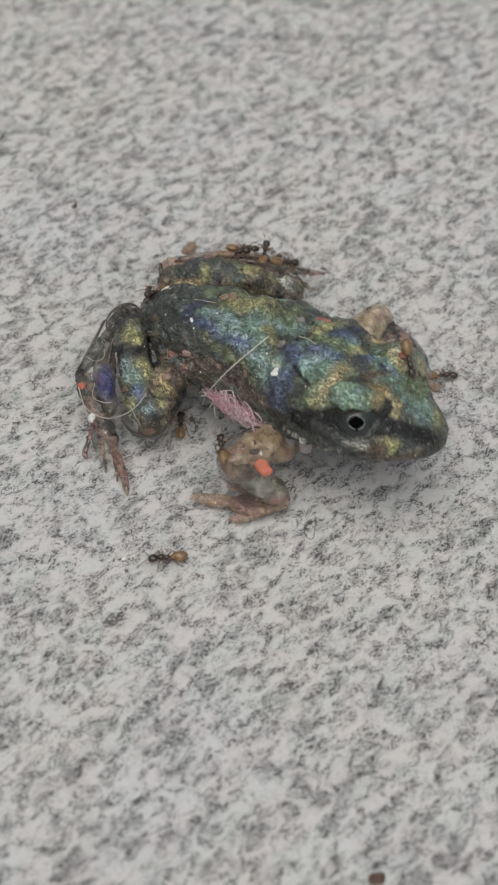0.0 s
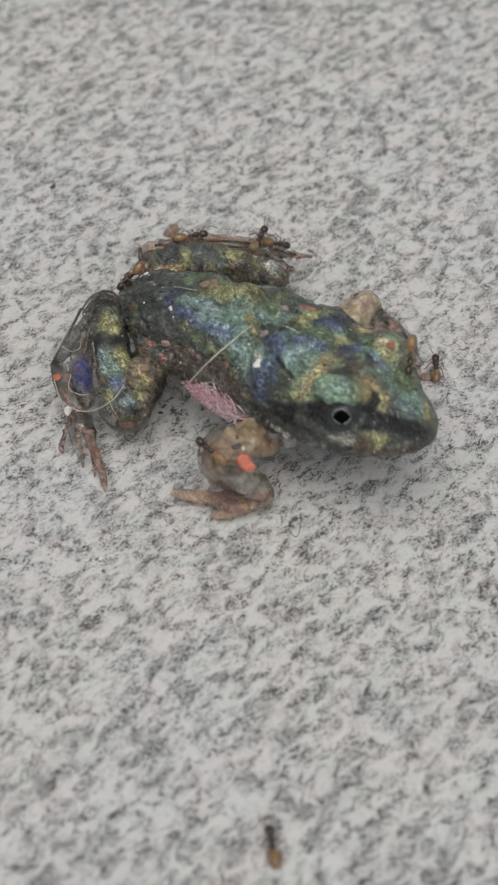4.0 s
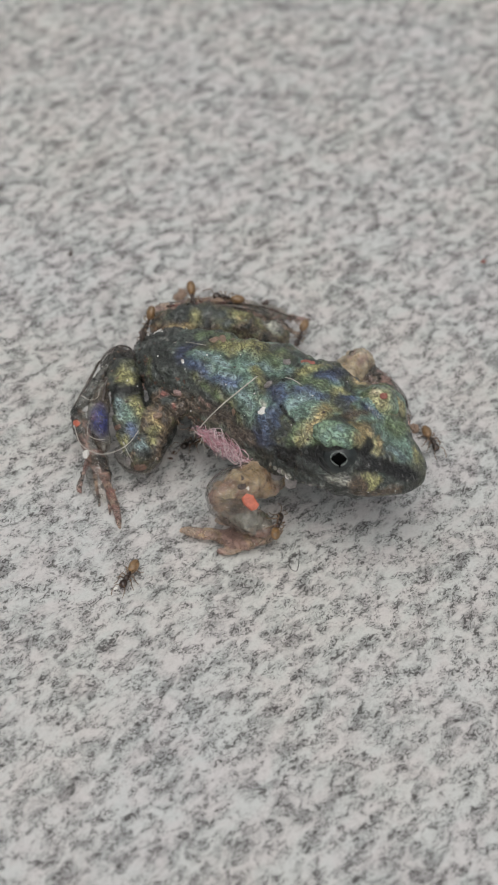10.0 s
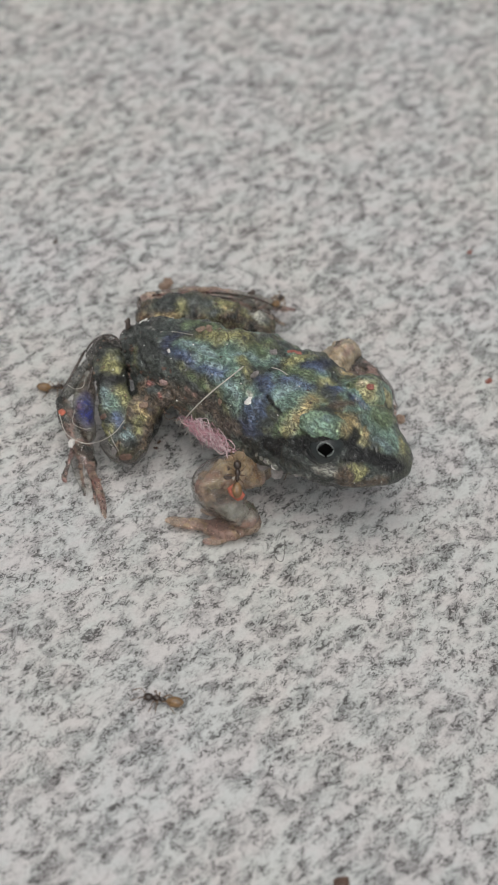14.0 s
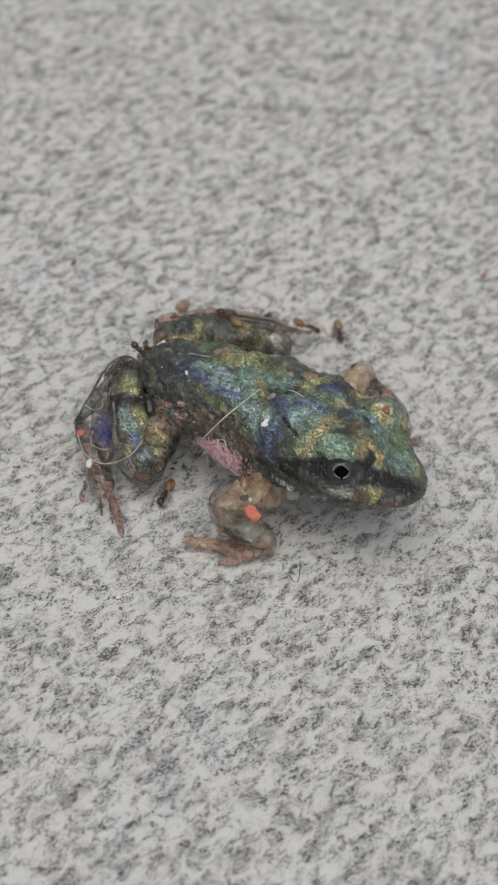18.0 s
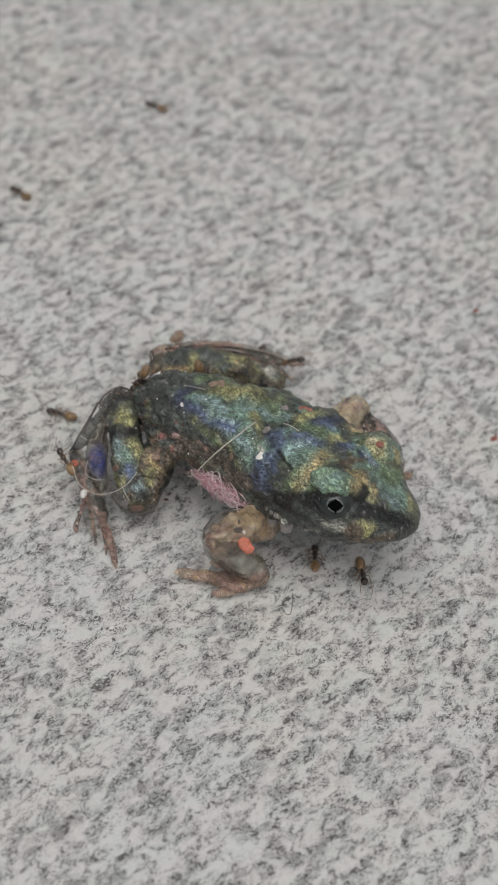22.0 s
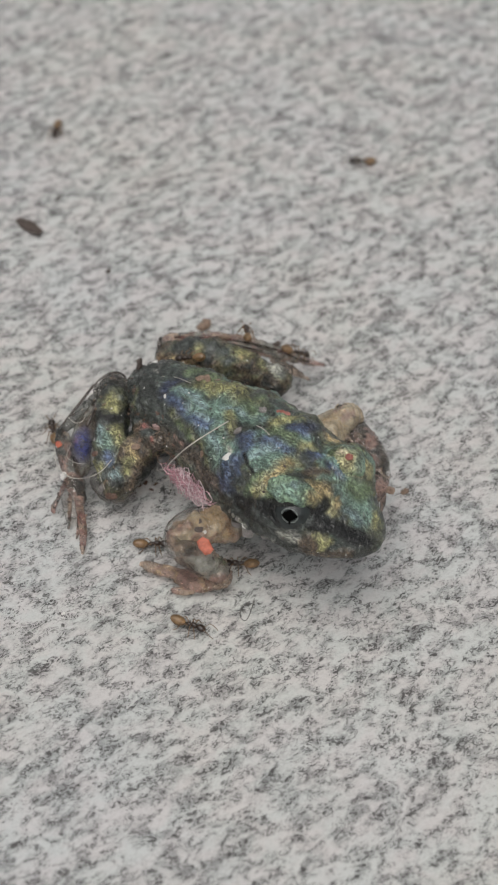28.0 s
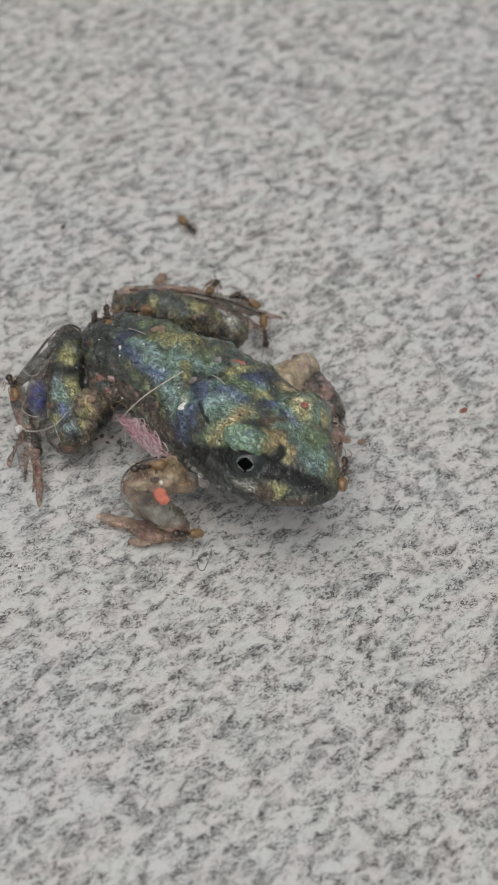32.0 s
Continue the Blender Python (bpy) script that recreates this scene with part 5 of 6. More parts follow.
def hip_scraps():
    """Thin curled scraps of dried skin in the fold between thigh and flank."""
    rng = random.Random(11)
    shapes = []
    for k in range(30):
        p = np.array([rng.uniform(-5.3, -3.2), rng.uniform(2.0, 3.6), 0.0])
        p[2] = 4.5 - 0.35 * abs(p[0] + 4.3) - rng.uniform(0.0, 2.2)
        p[1] = 2.9 - 0.5 * (p[0] + 4.3) - 0.1 * (4.5 - p[2]) + rng.uniform(-0.45, 0.1)
        a, r, curl = rng.uniform(0, 6.3), rng.uniform(0.12, 0.34), rng.uniform(0.4, 0.9)
        side, up = np.array([math.cos(a), math.sin(a) * 0.5, math.sin(a)]), np.array([-math.sin(a), 0.2, math.cos(a)])
        rows = [(*(p + r * math.sin(curl * i) * side + r * (1 - math.cos(curl * i)) * up), rng.uniform(0.012, 0.022)) for i in range(4)]
        shapes.append(tube(rows, 5, 4))
    v, faces, _ = joined(*shapes)
    mesh = bpy.data.meshes.new("hip_scraps")
    mesh.from_pydata((v * MM).tolist(), [], faces)
    mesh.materials.append(GRAIN_TAN)
    tagged(new("hip_scraps", mesh), "thin curled brown scraps of dried skin in the fold of the frog's hip", "dirt", kind="stuff")


hip_scraps()
crumbs("body_crumbs", [PARTS["body"]], 190, 0.06, GRAIN_DARK, "dark crumbs of dirt on the frog's back and sides", lambda p: p.z > 1.5 and p.x < 4.5)


# ---- ants ----
def ant_shape(name):
    """One ant, dark in front and amber behind, 1.5 mm long, its feet on z = 0 and its head towards x."""
    grow = 1.14

    def part_of(kind, shape, material, parent, label=""):
        return part(kind, (np.asarray(shape[0]) * grow, shape[1], None), material, parent, label)

    ob = thing(name, (0, 0, 0), "tiny ant with dark head and amber abdomen", "ant", "ants at the frog")
    z = 0.24
    part_of("head", blob((0.50, 0, z + 0.01), (0.19, 0.16, 0.13), (0, 12, 0), 7, 12, 0.05), ANT_DARK, ob, "glossy dark brown head")
    chest = joined(blob((0.20, 0, z + 0.03), (0.17, 0.115, 0.12), (0, 0, 0), 7, 10), blob((-0.02, 0, z), (0.14, 0.09, 0.09), (0, -10, 0), 6, 10), blob((-0.14, 0, z - 0.02), (0.06, 0.04, 0.06), (0, 0, 0), 5, 8))
    part_of("thorax", chest, ANT_DARK, ob, "dark brown thorax")
    part_of("abdomen", blob((-0.46, 0, z + 0.0), (0.33, 0.20, 0.18), (0, 8, 0), 9, 14, 0.05), ANT_PALE, ob, "translucent amber abdomen")
    for side in (-1, 1):
        part_of("antenna", tube([(0.62, 0.07 * side, z + 0.05, 0.014), (0.78, 0.20 * side, z + 0.16, 0.014), (0.98, 0.24 * side, z + 0.02, 0.016), (1.10, 0.22 * side, z - 0.08, 0.014)], 5, 4), ANT_LEG, ob)
        for x, reach, back in ((0.22, 0.20, 0.22), (0.10, 0.30, -0.04), (0.0, 0.28, -0.36)):
            rows = [(x, 0.06 * side, z - 0.02, 0.024), (x + back * 0.5, (0.06 + reach * 0.55) * side, z + 0.13, 0.022), (x + back * 0.9, (0.06 + reach) * side, 0.10, 0.016), (x + back * 1.25, (0.10 + reach * 1.25) * side, 0.012, 0.012)]
            part_of("leg", tube(rows, 5, 4), ANT_LEG, ob)
    return ob


FIRST_ANT = ant_shape("ant")


# ---- what moves: the ants run over the stone and the frog ----
def ant_rows(rows):
    return [(t, pose(x * MM, y * MM, z * MM, rx, ry, rz)) for t, x, y, z, rx, ry, rz in rows]


def run(ant, rows):
    """Keys an ant along rows of seconds, place and turn."""
    walk(ant, ant_rows(rows))
    stride(ant, rows)


def stride(ant, rows):
    """While the ant walks, its legs swing by turns, three and three."""
    times = [r[0] for r in rows]
    legs = [ob for ob in ant.children if ob.name.split(".")[0] == "leg"]
    steps = np.arange(0, 32.01, 0.25)
    places = np.array([[np.interp(t, times, [r[k] for r in rows]) for k in (1, 2, 3)] for t in steps])
    pace = np.linalg.norm(np.gradient(places, axis=0), axis=1) / 0.25
    for n, leg in enumerate(legs):
        swing = [(t, (14 if (i + n) % 2 else -14) * min(v / 3.0, 1.0)) for i, (t, v) in enumerate(zip(steps, pace))]
        keep = [s for i, s in enumerate(swing) if i in (0, len(swing) - 1) or any(abs(o[1]) > 0.5 for o in swing[i - 1 : i + 2])]
        walk(leg, [(float(t), pose(0, 0, 0, 0, 0, a)) for t, a in keep])


def motions():
    ants = [FIRST_ANT] + [copy_thing(FIRST_ANT, pose(0, 0, 0)) for _ in range(17)]
    run(ants[0], [
        (0, -1.32, 11.08, 2.85, 15, -9, 84), (0.5, -1.44, 13.54, 0, 8, -5, 84), (1, -1.56, 16, 0, 0, 0, 84), (2, -1.52, 15.9, 0, 0, 0, 84),
        (2.5, -1.25, 13.48, 0, 11, 1, 89), (3, -0.99, 11.06, 2.76, 22, 0, 93), (4.5, -0.85, 11.23, 2.66, 25, -25, 45),
        (6, -0.72, 11.4, 2.56, 51, -36, -16), (6.5, -0.57, 11.45, 2.55, 55, -10, 15), (7, -0.42, 11.5, 2.53, 72, 10, 47),
        (7.5, -0.28, 11.61, 2.36, 59, 5, 85), (8, -0.14, 11.71, 2.18, 46, 8, 122), (8.5, -0.96, 11.33, 2.62, 18, -14, 153),
        (9, -1.79, 10.95, 2.97, -19, -15, -169), (9.5, -2.18, 10.8, 3.12, -17, -14, -169), (10, -2.56, 10.66, 3.18, -15, -14, -170),
        (11, -2.7, 10.94, 3.14, 15, -10, -177), (11.67, -2.79, 10.53, 3.13, 15, -1, 171), (12, -2.8, 9.4, 0, 0, 0, 159),
        (13, -2.98, 9.3, 0, 0, 0, 146), (14.5, -3.08, 9.3, 0, 0, 0, 129), (16, -3.19, 9.8, 1.2, 5, 19, 112),
        (17, -3.3, 10.89, 3.2, 2, 21, 95), (17.67, -2.94, 10.38, 3, -3, 27, 64), (18.33, -2.58, 9.87, 3.56, -11, 30, 31),
        (19, -2.21, 9.36, 3.62, -20, 28, -2), (19.67, -2.4, 9.06, 3.58, -3, 30, -17), (20.33, -2.59, 8.76, 3.56, 13, 35, -30),
        (21, -2.77, 8.46, 3.29, 29, 43, -43), (21.67, -3.19, 8.38, 3.22, 34, 50, -44), (22.33, -3.6, 8.31, 2.94, 38, 57, -45),
        (23, -4.02, 8.23, 3.14, 44, 63, -44), (23.5, -4.41, 5.91, 5.03, 43, 56, -46), (24, -4.8, 3.6, 4.77, 43, 49, -48),
        (25, -3.99, 6.05, 5.05, 53, 27, 9), (26, -3.18, 8.5, 3.46, 40, 7, 56), (27, -2.38, 10.96, 3.12, 16, 3, 105),
        (28, -2.1, 11.01, 3.02, 13, 16, 108), (29, -1.83, 10.97, 2.99, 6, -23, 123), (30, -1.7, 10.99, 2.95, 11, -17, 107),
        (31, -1.87, 10.77, 3.06, 22, -13, 98), (32, -1.6, 11.17, 2.93, 10, 18, 86),
    ])
    run(ants[1], [
        (0, -4.34, -5.4, 0, 0, 0, -169), (0.1, -6.7, -5.5, 0, 0, 0, 170), (0.2, -7.05, -4.66, 0, 0, 0, 105), (0.3, -7.1, -4.0, 0, 0, 0, 90),
        (0.4, -6.9, -2.1, 0, 0, 0, 90), (0.5, -7.6, -1.5, 0, 0, 0, 135), (0.8, -7.4, -1.76, 0, 0, 0, 140), (1, -7.95, -1.85, 0, 0, 0, -175),
        (1.1, -9.25, -2.7, 0, 0, 0, -150), (1.2, -11.4, -3.0, 0, 0, 0, -175), (1.3, -12.3, -1.5, 0, 0, 0, 115), (1.6, -13.4, 2.6, 0, 0, 0, 75),
        (2, -10.57, 5.36, 0, 0, 0, 26), (2.4, -9.02, 5.34, 0, 0, 0, 20), (2.6, -8.83, 6.19, 3.2, -20, 10, 75), (2.8, -9.06, 6.05, 3.0, -20, 10, 110),
        (3, -7.4, 8.6, 0, 0, 0, 140), (3.2, -10.94, 16.56, 0, 0, 0, 170), (3.5, -24.5, 22.4, 0, 0, 0, 172), (5, -26.0, 30.0, 0, 0, 0, 104),
        (6, -14.6, 43.49, 0, 0, 0, 114), (8, -29.23, 57.58, 0, 0, 0, -172), (11, -28.53, 45.88, 0, 0, 0, -124), (14, -27.83, 34.18, 0, 0, 0, -76),
        (20, -23.75, 18.61, 0, 0, 0, -33), (21.6, -19.01, 11.66, 0, 0, 0, 39), (22, -16.18, 12.93, 0, 0, 0, 24), (22.1, -12.28, 15.09, 0, 0, 0, 39),
        (22.3, -7.16, 20.92, 0, 0, 0, -7), (22.4, -5.79, 15.59, 0, -4, 12, -37), (22.5, -4.41, 10.27, 3.25, -14, 21, -69),
        (22.75, -3.04, 10.42, 3.11, -16, 11, -46), (23, -1.67, 10.57, 3.16, -23, 3, -23), (23.12, -1.94, 10.46, 3.23, 0, 13, 13),
        (23.25, -2.21, 10.35, 3.3, 25, 8, 50), (23.38, -2.48, 10.24, 3.45, 42, -11, 82), (23.5, -2.74, 10.13, 3.59, 47, -35, 113),
        (23.65, -5.18, 14.56, 0.43, 20, -21, 134), (23.8, -7.62, 18.99, 0, 0, 0, 145), (23.9, -9.16, 19.75, 0, 0, 0, 76),
        (24, -10.7, 20.52, 0, 0, 0, 8), (24.15, -8.7, 16.2, 0, 0, 0, -50), (24.3, -6.9, 11.4, 0, 0, 0, -80), (24.5, -6.5, 10.4, 0, 0, 0, -100),
        (25.0, -9.4, 22.13, 0, 0, 0, -170), (26, -19.55, 41.84, 0, 0, 0, 122), (26.5, -22.9, 40.61, 0, 0, 0, -170),
        (27, -26.24, 39.39, 0, 0, 0, -102), (27.5, -23.51, 37.62, 0, 0, 0, -59), (28, -18.52, 29.4, 0, 0, 0, -83),
        (28.5, -17.03, 25.77, 0, 0, 0, -53), (28.7, -15.07, 23.04, 0, 0, 0, -36), (29, -8.71, 18, 0, 0, 0, -67), (29.5, -9.67, 12.92, 0, 0, 0, -94),
        (29.75, -9.05, 11.85, 0, 0, 0, -47), (30, -8.42, 10.78, 0, 0, 0, 0), (30.5, -7.13, 8.44, 0, 7, 5, 43), (31, -5.84, 6.1, 4.36, 16, 4, 86),
        (31.5, -5.52, 6.19, 4.33, -19, -4, 98), (32, -5.19, 6.27, 4.51, -55, -5, 113),
    ])
    run(ants[2], [
        (0, -4.46, 2.19, 0, 0, 0, 95), (1, -4.06, 3.76, 0, 0, 0, 95), (2, -1.8, 5.6, 0, 0, 0, 95), (6, -1.8, 5.8, 0, 0, 0, 95),
        (18, -1.8, 5.6, 0, 0, 0, 95), (20, -4.58, 6.28, 0, 0, 0, 96), (21, -1.8, 5.6, 0, 0, 0, 96), (32, -1.8, 5.7, 0, 0, 0, 96),
    ])
    run(ants[3], [
        (0, 7.37, 6.37, 0, 0, 0, 5), (1, 7.2, 5.99, 0, 0, 0, -36), (1.5, 7.13, 6.06, 0, 0, 0, 15), (2, 7.06, 6.14, 0, 0, 0, 67),
        (3, 7.39, 6.04, 0, 0, 0, 89), (6, 7.55, 8.22, 0, 0, 0, 96), (6.5, 7.07, 12.2, 0, 0, 0, 103), (7, 5.53, 18.44, 0, 0, 0, 93),
        (8, 2.58, 35.05, 0, 0, 0, 103), (8.5, 1.14, 49.82, 0, 0, 0, 102), (10.25, -2.13, 58.3, 0, 0, 0, 164), (12, -5.4, 66.79, 0, 0, 0, -133),
        (14.2, -15.23, 49.5, 0, 0, 0, -82), (14.5, -12.57, 33.46, 0, 0, 0, -77), (15.2, -9.27, 25.14, 0, 0, 0, -57),
        (16.6, -4.8, 21.91, 0, 0, 0, -73), (16.8, -3.58, 20.06, 0, 0, 0, -33), (17, -2.36, 18.2, 0, 0, 0, 7), (17.5, -2.3, 18.57, 0, 0, 0, -9),
        (18, 3.22, 13.31, 0, 0, 0, -82), (18.5, 8.05, 2.5, 0, 0, 0, -63), (19, 12.59, -2.4, 0, 0, 0, -46), (19.2, 12.04, -3.45, 0, 0, 0, -102),
        (19.4, 11.5, -4.5, 0, 0, 0, -157), (19.6, 10.96, -5.55, 0, 0, 0, 147), (20, 6.76, -3.65, 0, 0, 0, 89), (20.3, 6.2, -0.9, 0, 0, 0, 124),
        (20.5, 5.2, 1.2, 0, 0, 0, 168), (21.1, 4.8, 1.3, 0, 0, 0, -149), (21.5, 4.81, -0.12, 0, 0, 0, -107), (22, 4.88, -1.02, 0, 0, 0, -80),
        (22.4, 4.88, -1.02, 0, 0, 0, -85), (22.8, 4.8, -0.95, 0, 0, 0, -130), (23, 4.83, -0.95, 0, 0, 0, -110), (23.25, 5.4, -1.6, 0, 0, 0, -50), (23.5, 6.33, -2.53, 0, 0, 0, -19), (24, 6.85, -2.49, 0, 0, 0, -13), (24.5, 6.52, -2.31, 0, 0, 0, -5),
        (26, 13.46, -1.84, 0, 0, 0, 13), (26.5, 12.97, 7.67, 0, 0, 0, 58), (27, 12.48, 17.17, 0, 0, 0, 103), (27.3, 10.67, 24.07, 0, 0, 0, 141),
        (27.6, 8.86, 30.97, 0, 0, 0, 179), (28, 0.08, 31.31, 0, 0, 0, -164), (28.5, 0.01, 22.3, 0, 0, 0, -105), (29, 2.94, 12.87, 0, 0, 0, -164),
        (30, 2.7, 11.9, 0, 0, 0, 153), (31, 2.49, 14.32, 0, 0, 0, 180), (31.5, 1.2, 12.92, 0, -5, -20, -170),
        (32, -0.08, 11.53, 2.23, -15, -38, -156),
    ])
    run(ants[4], [
        (0, -6.23, 6.92, 3.73, -46, -24, -123), (0.5, -6.52, 9.48, 0, -20, -16, -144), (1, -6.8, 12.04, 0, 0, 0, -160),
        (2, -6.84, 11.96, 0, 0, 0, -160), (2.5, -6.48, 9.36, 0, 11, 11, -157), (3, -6.13, 6.75, 3.85, 23, 22, -152),
        (6, -5.94, 7.06, 3.8, 47, 34, -129), (6.5, -6.02, 8.16, 3.33, 39, 31, -130), (7, -6.1, 9.26, 2.85, 31, 27, -130),
        (7.5, -6.35, 10.88, 0, 15, 14, -133), (8, -6.59, 12.51, 0, 0, 0, -133), (8.5, -6.38, 10.82, 0, 16, 20, -130),
        (9, -6.18, 9.13, 2.58, 37, 37, -120), (10, -6.03, 8.9, 2.83, 41, 50, -111), (10.5, -6, 8.79, 2.7, -29, 55, -174),
        (11, -5.97, 8.68, 2.57, -68, 26, 154), (11.5, -4.98, 7.84, 0, -68, 26, 154), (12, -4, 7, 0, -68, 26, 154), (15, -4, 7, 0, -68, 26, 154),
        (15.67, -4.82, 6.76, 1.27, -36, 46, -179), (16.33, -5.63, 6.51, 4.4, 12, 47, -136), (17, -6.45, 6.27, 3.82, 46, 27, -107),
        (17.5, -6.36, 6.4, 3.79, -20, 34, -177), (18, -6.27, 6.54, 3.77, -56, -11, 141), (18.5, -6.63, 6.14, 3.58, -15, 1, 137),
        (19, -6.98, 5.74, 3.86, 26, 12, 141), (19.5, -7.79, 8.32, 0, 14, 4, 156), (20, -8.6, 10.9, 0, 0, 0, 173), (21, -9.67, 7.49, 0, 0, 0, -180),
        (22, -10.34, 7.6, 0, 0, 0, 167), (22.5, -9.71, 5.01, 0, -25, 19, 150), (23, -9.08, 2.42, 2.35, -58, 27, 124),
        (24, -8.99, 2.34, 2.4, -58, -12, 138), (27, -9.14, 2.7, 2.4, -56, 5, 109), (27.5, -9.65, 3.78, 0, -28, 3, 113),
        (28, -10.17, 4.86, 0, 0, 0, 116), (29, -10.35, 5.08, 0, 0, 0, 124), (29.5, -9.69, 3.77, 0, -18, -3, 121),
        (30, -9.03, 2.46, 2.47, -35, -6, 120), (30.5, -9.56, 3.64, 0, -18, -3, 117), (31, -10.1, 4.81, 0, 0, 0, 116),
        (31.5, -9.5, 3.67, 0, -9, -1, 119), (32, -8.9, 2.52, 2.53, -17, 0, 123),
    ])
    run(ants[5], [
        (0, -2.19, -1.71, 2.97, -36, 2, 100), (0.5, -2.33, 0.1, 3.96, -18, 1, 101), (1, -2.47, 1.91, 0, 0, 0, 102),
        (1.67, -2.22, 0.54, 1.04, -10, -13, 115), (2.33, -1.98, -0.84, 0, -24, -24, 131), (3, -1.74, -2.22, 3.12, -42, -29, 150),
        (4, -1.93, -2.07, 3.08, -36, -9, 141), (5, -2.13, -1.93, 2.97, -33, 11, 135), (6, -2.32, -1.78, 2.81, -33, 32, 128),
        (7, -2.25, -1.58, 2.9, 13, 17, 162), (7.5, -2.59, -0.61, 0, 7, 8, 173), (8, -2.93, 0.36, 0, 0, 0, -175), (8.25, -3.64, 0.2, 0, 0, 0, -175),
        (8.5, -4.36, 0.04, 0, 0, 0, -175), (9, -4, 0.18, 0, 0, 0, 179), (9.5, -6.13, -1.52, 0, 0, 0, -131), (10, -5.63, -4.83, 0, 0, 0, -108),
        (10.15, -5.38, -4.09, 0, 0, 0, -70), (10.3, -5.12, -3.36, 0, 0, 0, -31), (10.4, -4.89, -2, 0, 0, 0, 16), (10.5, -4.66, -0.64, 0, 0, 0, 64),
        (11, -2.87, 1.61, 0, 0, 0, 32), (12, -1.92, 1.78, 0, 0, 0, 63), (12.4, -0.66, -1.86, 3.16, 10, -41, 95),
        (13.1, -0.62, -1.88, 3.15, 10, -41, 92), (13.5, -1.1, -1.35, 3.5, 8, -25, 110), (13.9, -0.64, -1.86, 3.16, 10, -41, 95), (14.1, -0.64, -1.86, 3.16, 10, -41, 95),
        (14.5, -2.15, -1.75, 2.98, -33, 11, 135), (15, -1.7, -1.7, 3.2, -15, 0, 120),
        (16, -0.97, -1.76, 3.28, 2, -10, 103), (17, -1.21, -1.49, 3.48, 2, 6, 109), (17.5, -1.06, -1.13, 3.29, -17, -13, 97),
        (18, -0.9, -0.77, 3.59, -34, -34, 91), (18.5, -0.15, 0.51, 1.79, -34, -34, 91), (19, 1.6, 3.2, 0, -34, -34, 91),
        (26, 1.6, 3.2, 0, -34, -34, 91), (26.5, -1.0, -0.35, 3.6, 7, -20, 95), (27, -1.0, -0.5, 3.6, 7, -20, 95),
        (27.3, -0.3, 0.6, 1.6, 0, 0, 80), (27.6, 1.6, 3.2, 0, 0, 0, 80), (30.8, 1.6, 3.2, 0, 0, 0, 80), (31.1, -0.3, 0.6, 1.6, 0, 0, -120),
        (31.4, -1.2, -1.2, 3.4, 0, 0, -140), (32, -1.45, -1.46, 3.39, -27, -3, -150),
    ])
    run(ants[6], [
        (0, 1.69, -23.95, 0, 0, 0, 102), (3.5, 1.49, -20.86, 0, 0, 0, 103), (4.6, 0.74, -10.61, 0, 0, 0, 101), (5.5, -0.07, -5.01, 0, 0, 0, 50),
        (6, 0.14, -5.44, 0, 0, 0, 29), (6.5, 0.76, -3.27, 0, 0, 0, 68), (7, 0.76, -3.41, 0, 0, 0, 88), (8, 0.83, -3.04, 0, 0, 0, 89),
        (8.25, 0.8, -2.4, 0, 0, 0, 91), (8.5, 0.77, -1.76, 0, 0, 0, 93), (8.75, 0.63, -2.03, 0.7, 29, -8, 83), (9, 0.49, -2.3, 1.13, 59, -9, 70),
        (10, 0.49, -2.28, 1.18, 50, 4, 82), (10.5, 0.71, -1.63, 0, 25, 3, 75), (11, 0.93, -0.99, 0, 0, 0, 70), (11.5, 0.77, -1.5, 0.39, 29, 11, 80),
        (12, 0.6, -2.01, 0.77, 61, 15, 95), (12.5, 0.7, -1.82, 0, 28, 16, 60), (13, 1.7, 1.6, 0, 0, 0, 31), (14, 1.8, 1.9, 0, 0, 0, 31),
        (14.5, 1.7, 1.2, 0, 0, 0, -7), (15, 2.59, -8.12, 0, 0, 0, -39), (15.5, 4.33, -14.76, 0, 0, 0, -71), (16.2, 6.44, -22.47, 0, 0, 0, -100),
        (20, 1.78, -22.45, 0, 0, 0, -175), (22.25, -0.6, -21.21, 0, 0, 0, 142), (24.5, -2.99, -19.97, 0, 0, 0, 99),
        (26.5, -1.83, -3.16, 0, 0, 0, 105), (27, -1.67, -3.32, 0, 0, 0, 106), (27.5, -1.17, -3.49, 0, 0, 0, 62), (28, -0.62, -4.73, 0, 0, 0, -9),
        (28.5, 0.09, -5.33, 0, 0, 0, 3), (28.7, 2.42, -5.15, 0, 0, 0, 51), (29, 3.56, -1.13, 0, 0, 0, 51), (29.5, 3.91, 0.41, 0, 0, 0, 40),
        (30, 6.42, 1.03, 0, 0, 0, 27), (30.5, 9.29, 5.48, 0, 0, 0, 50), (31, 13.82, 11.99, 0, 0, 0, 40), (32, 17.59, 13.82, 0, 0, 0, 28),
    ])
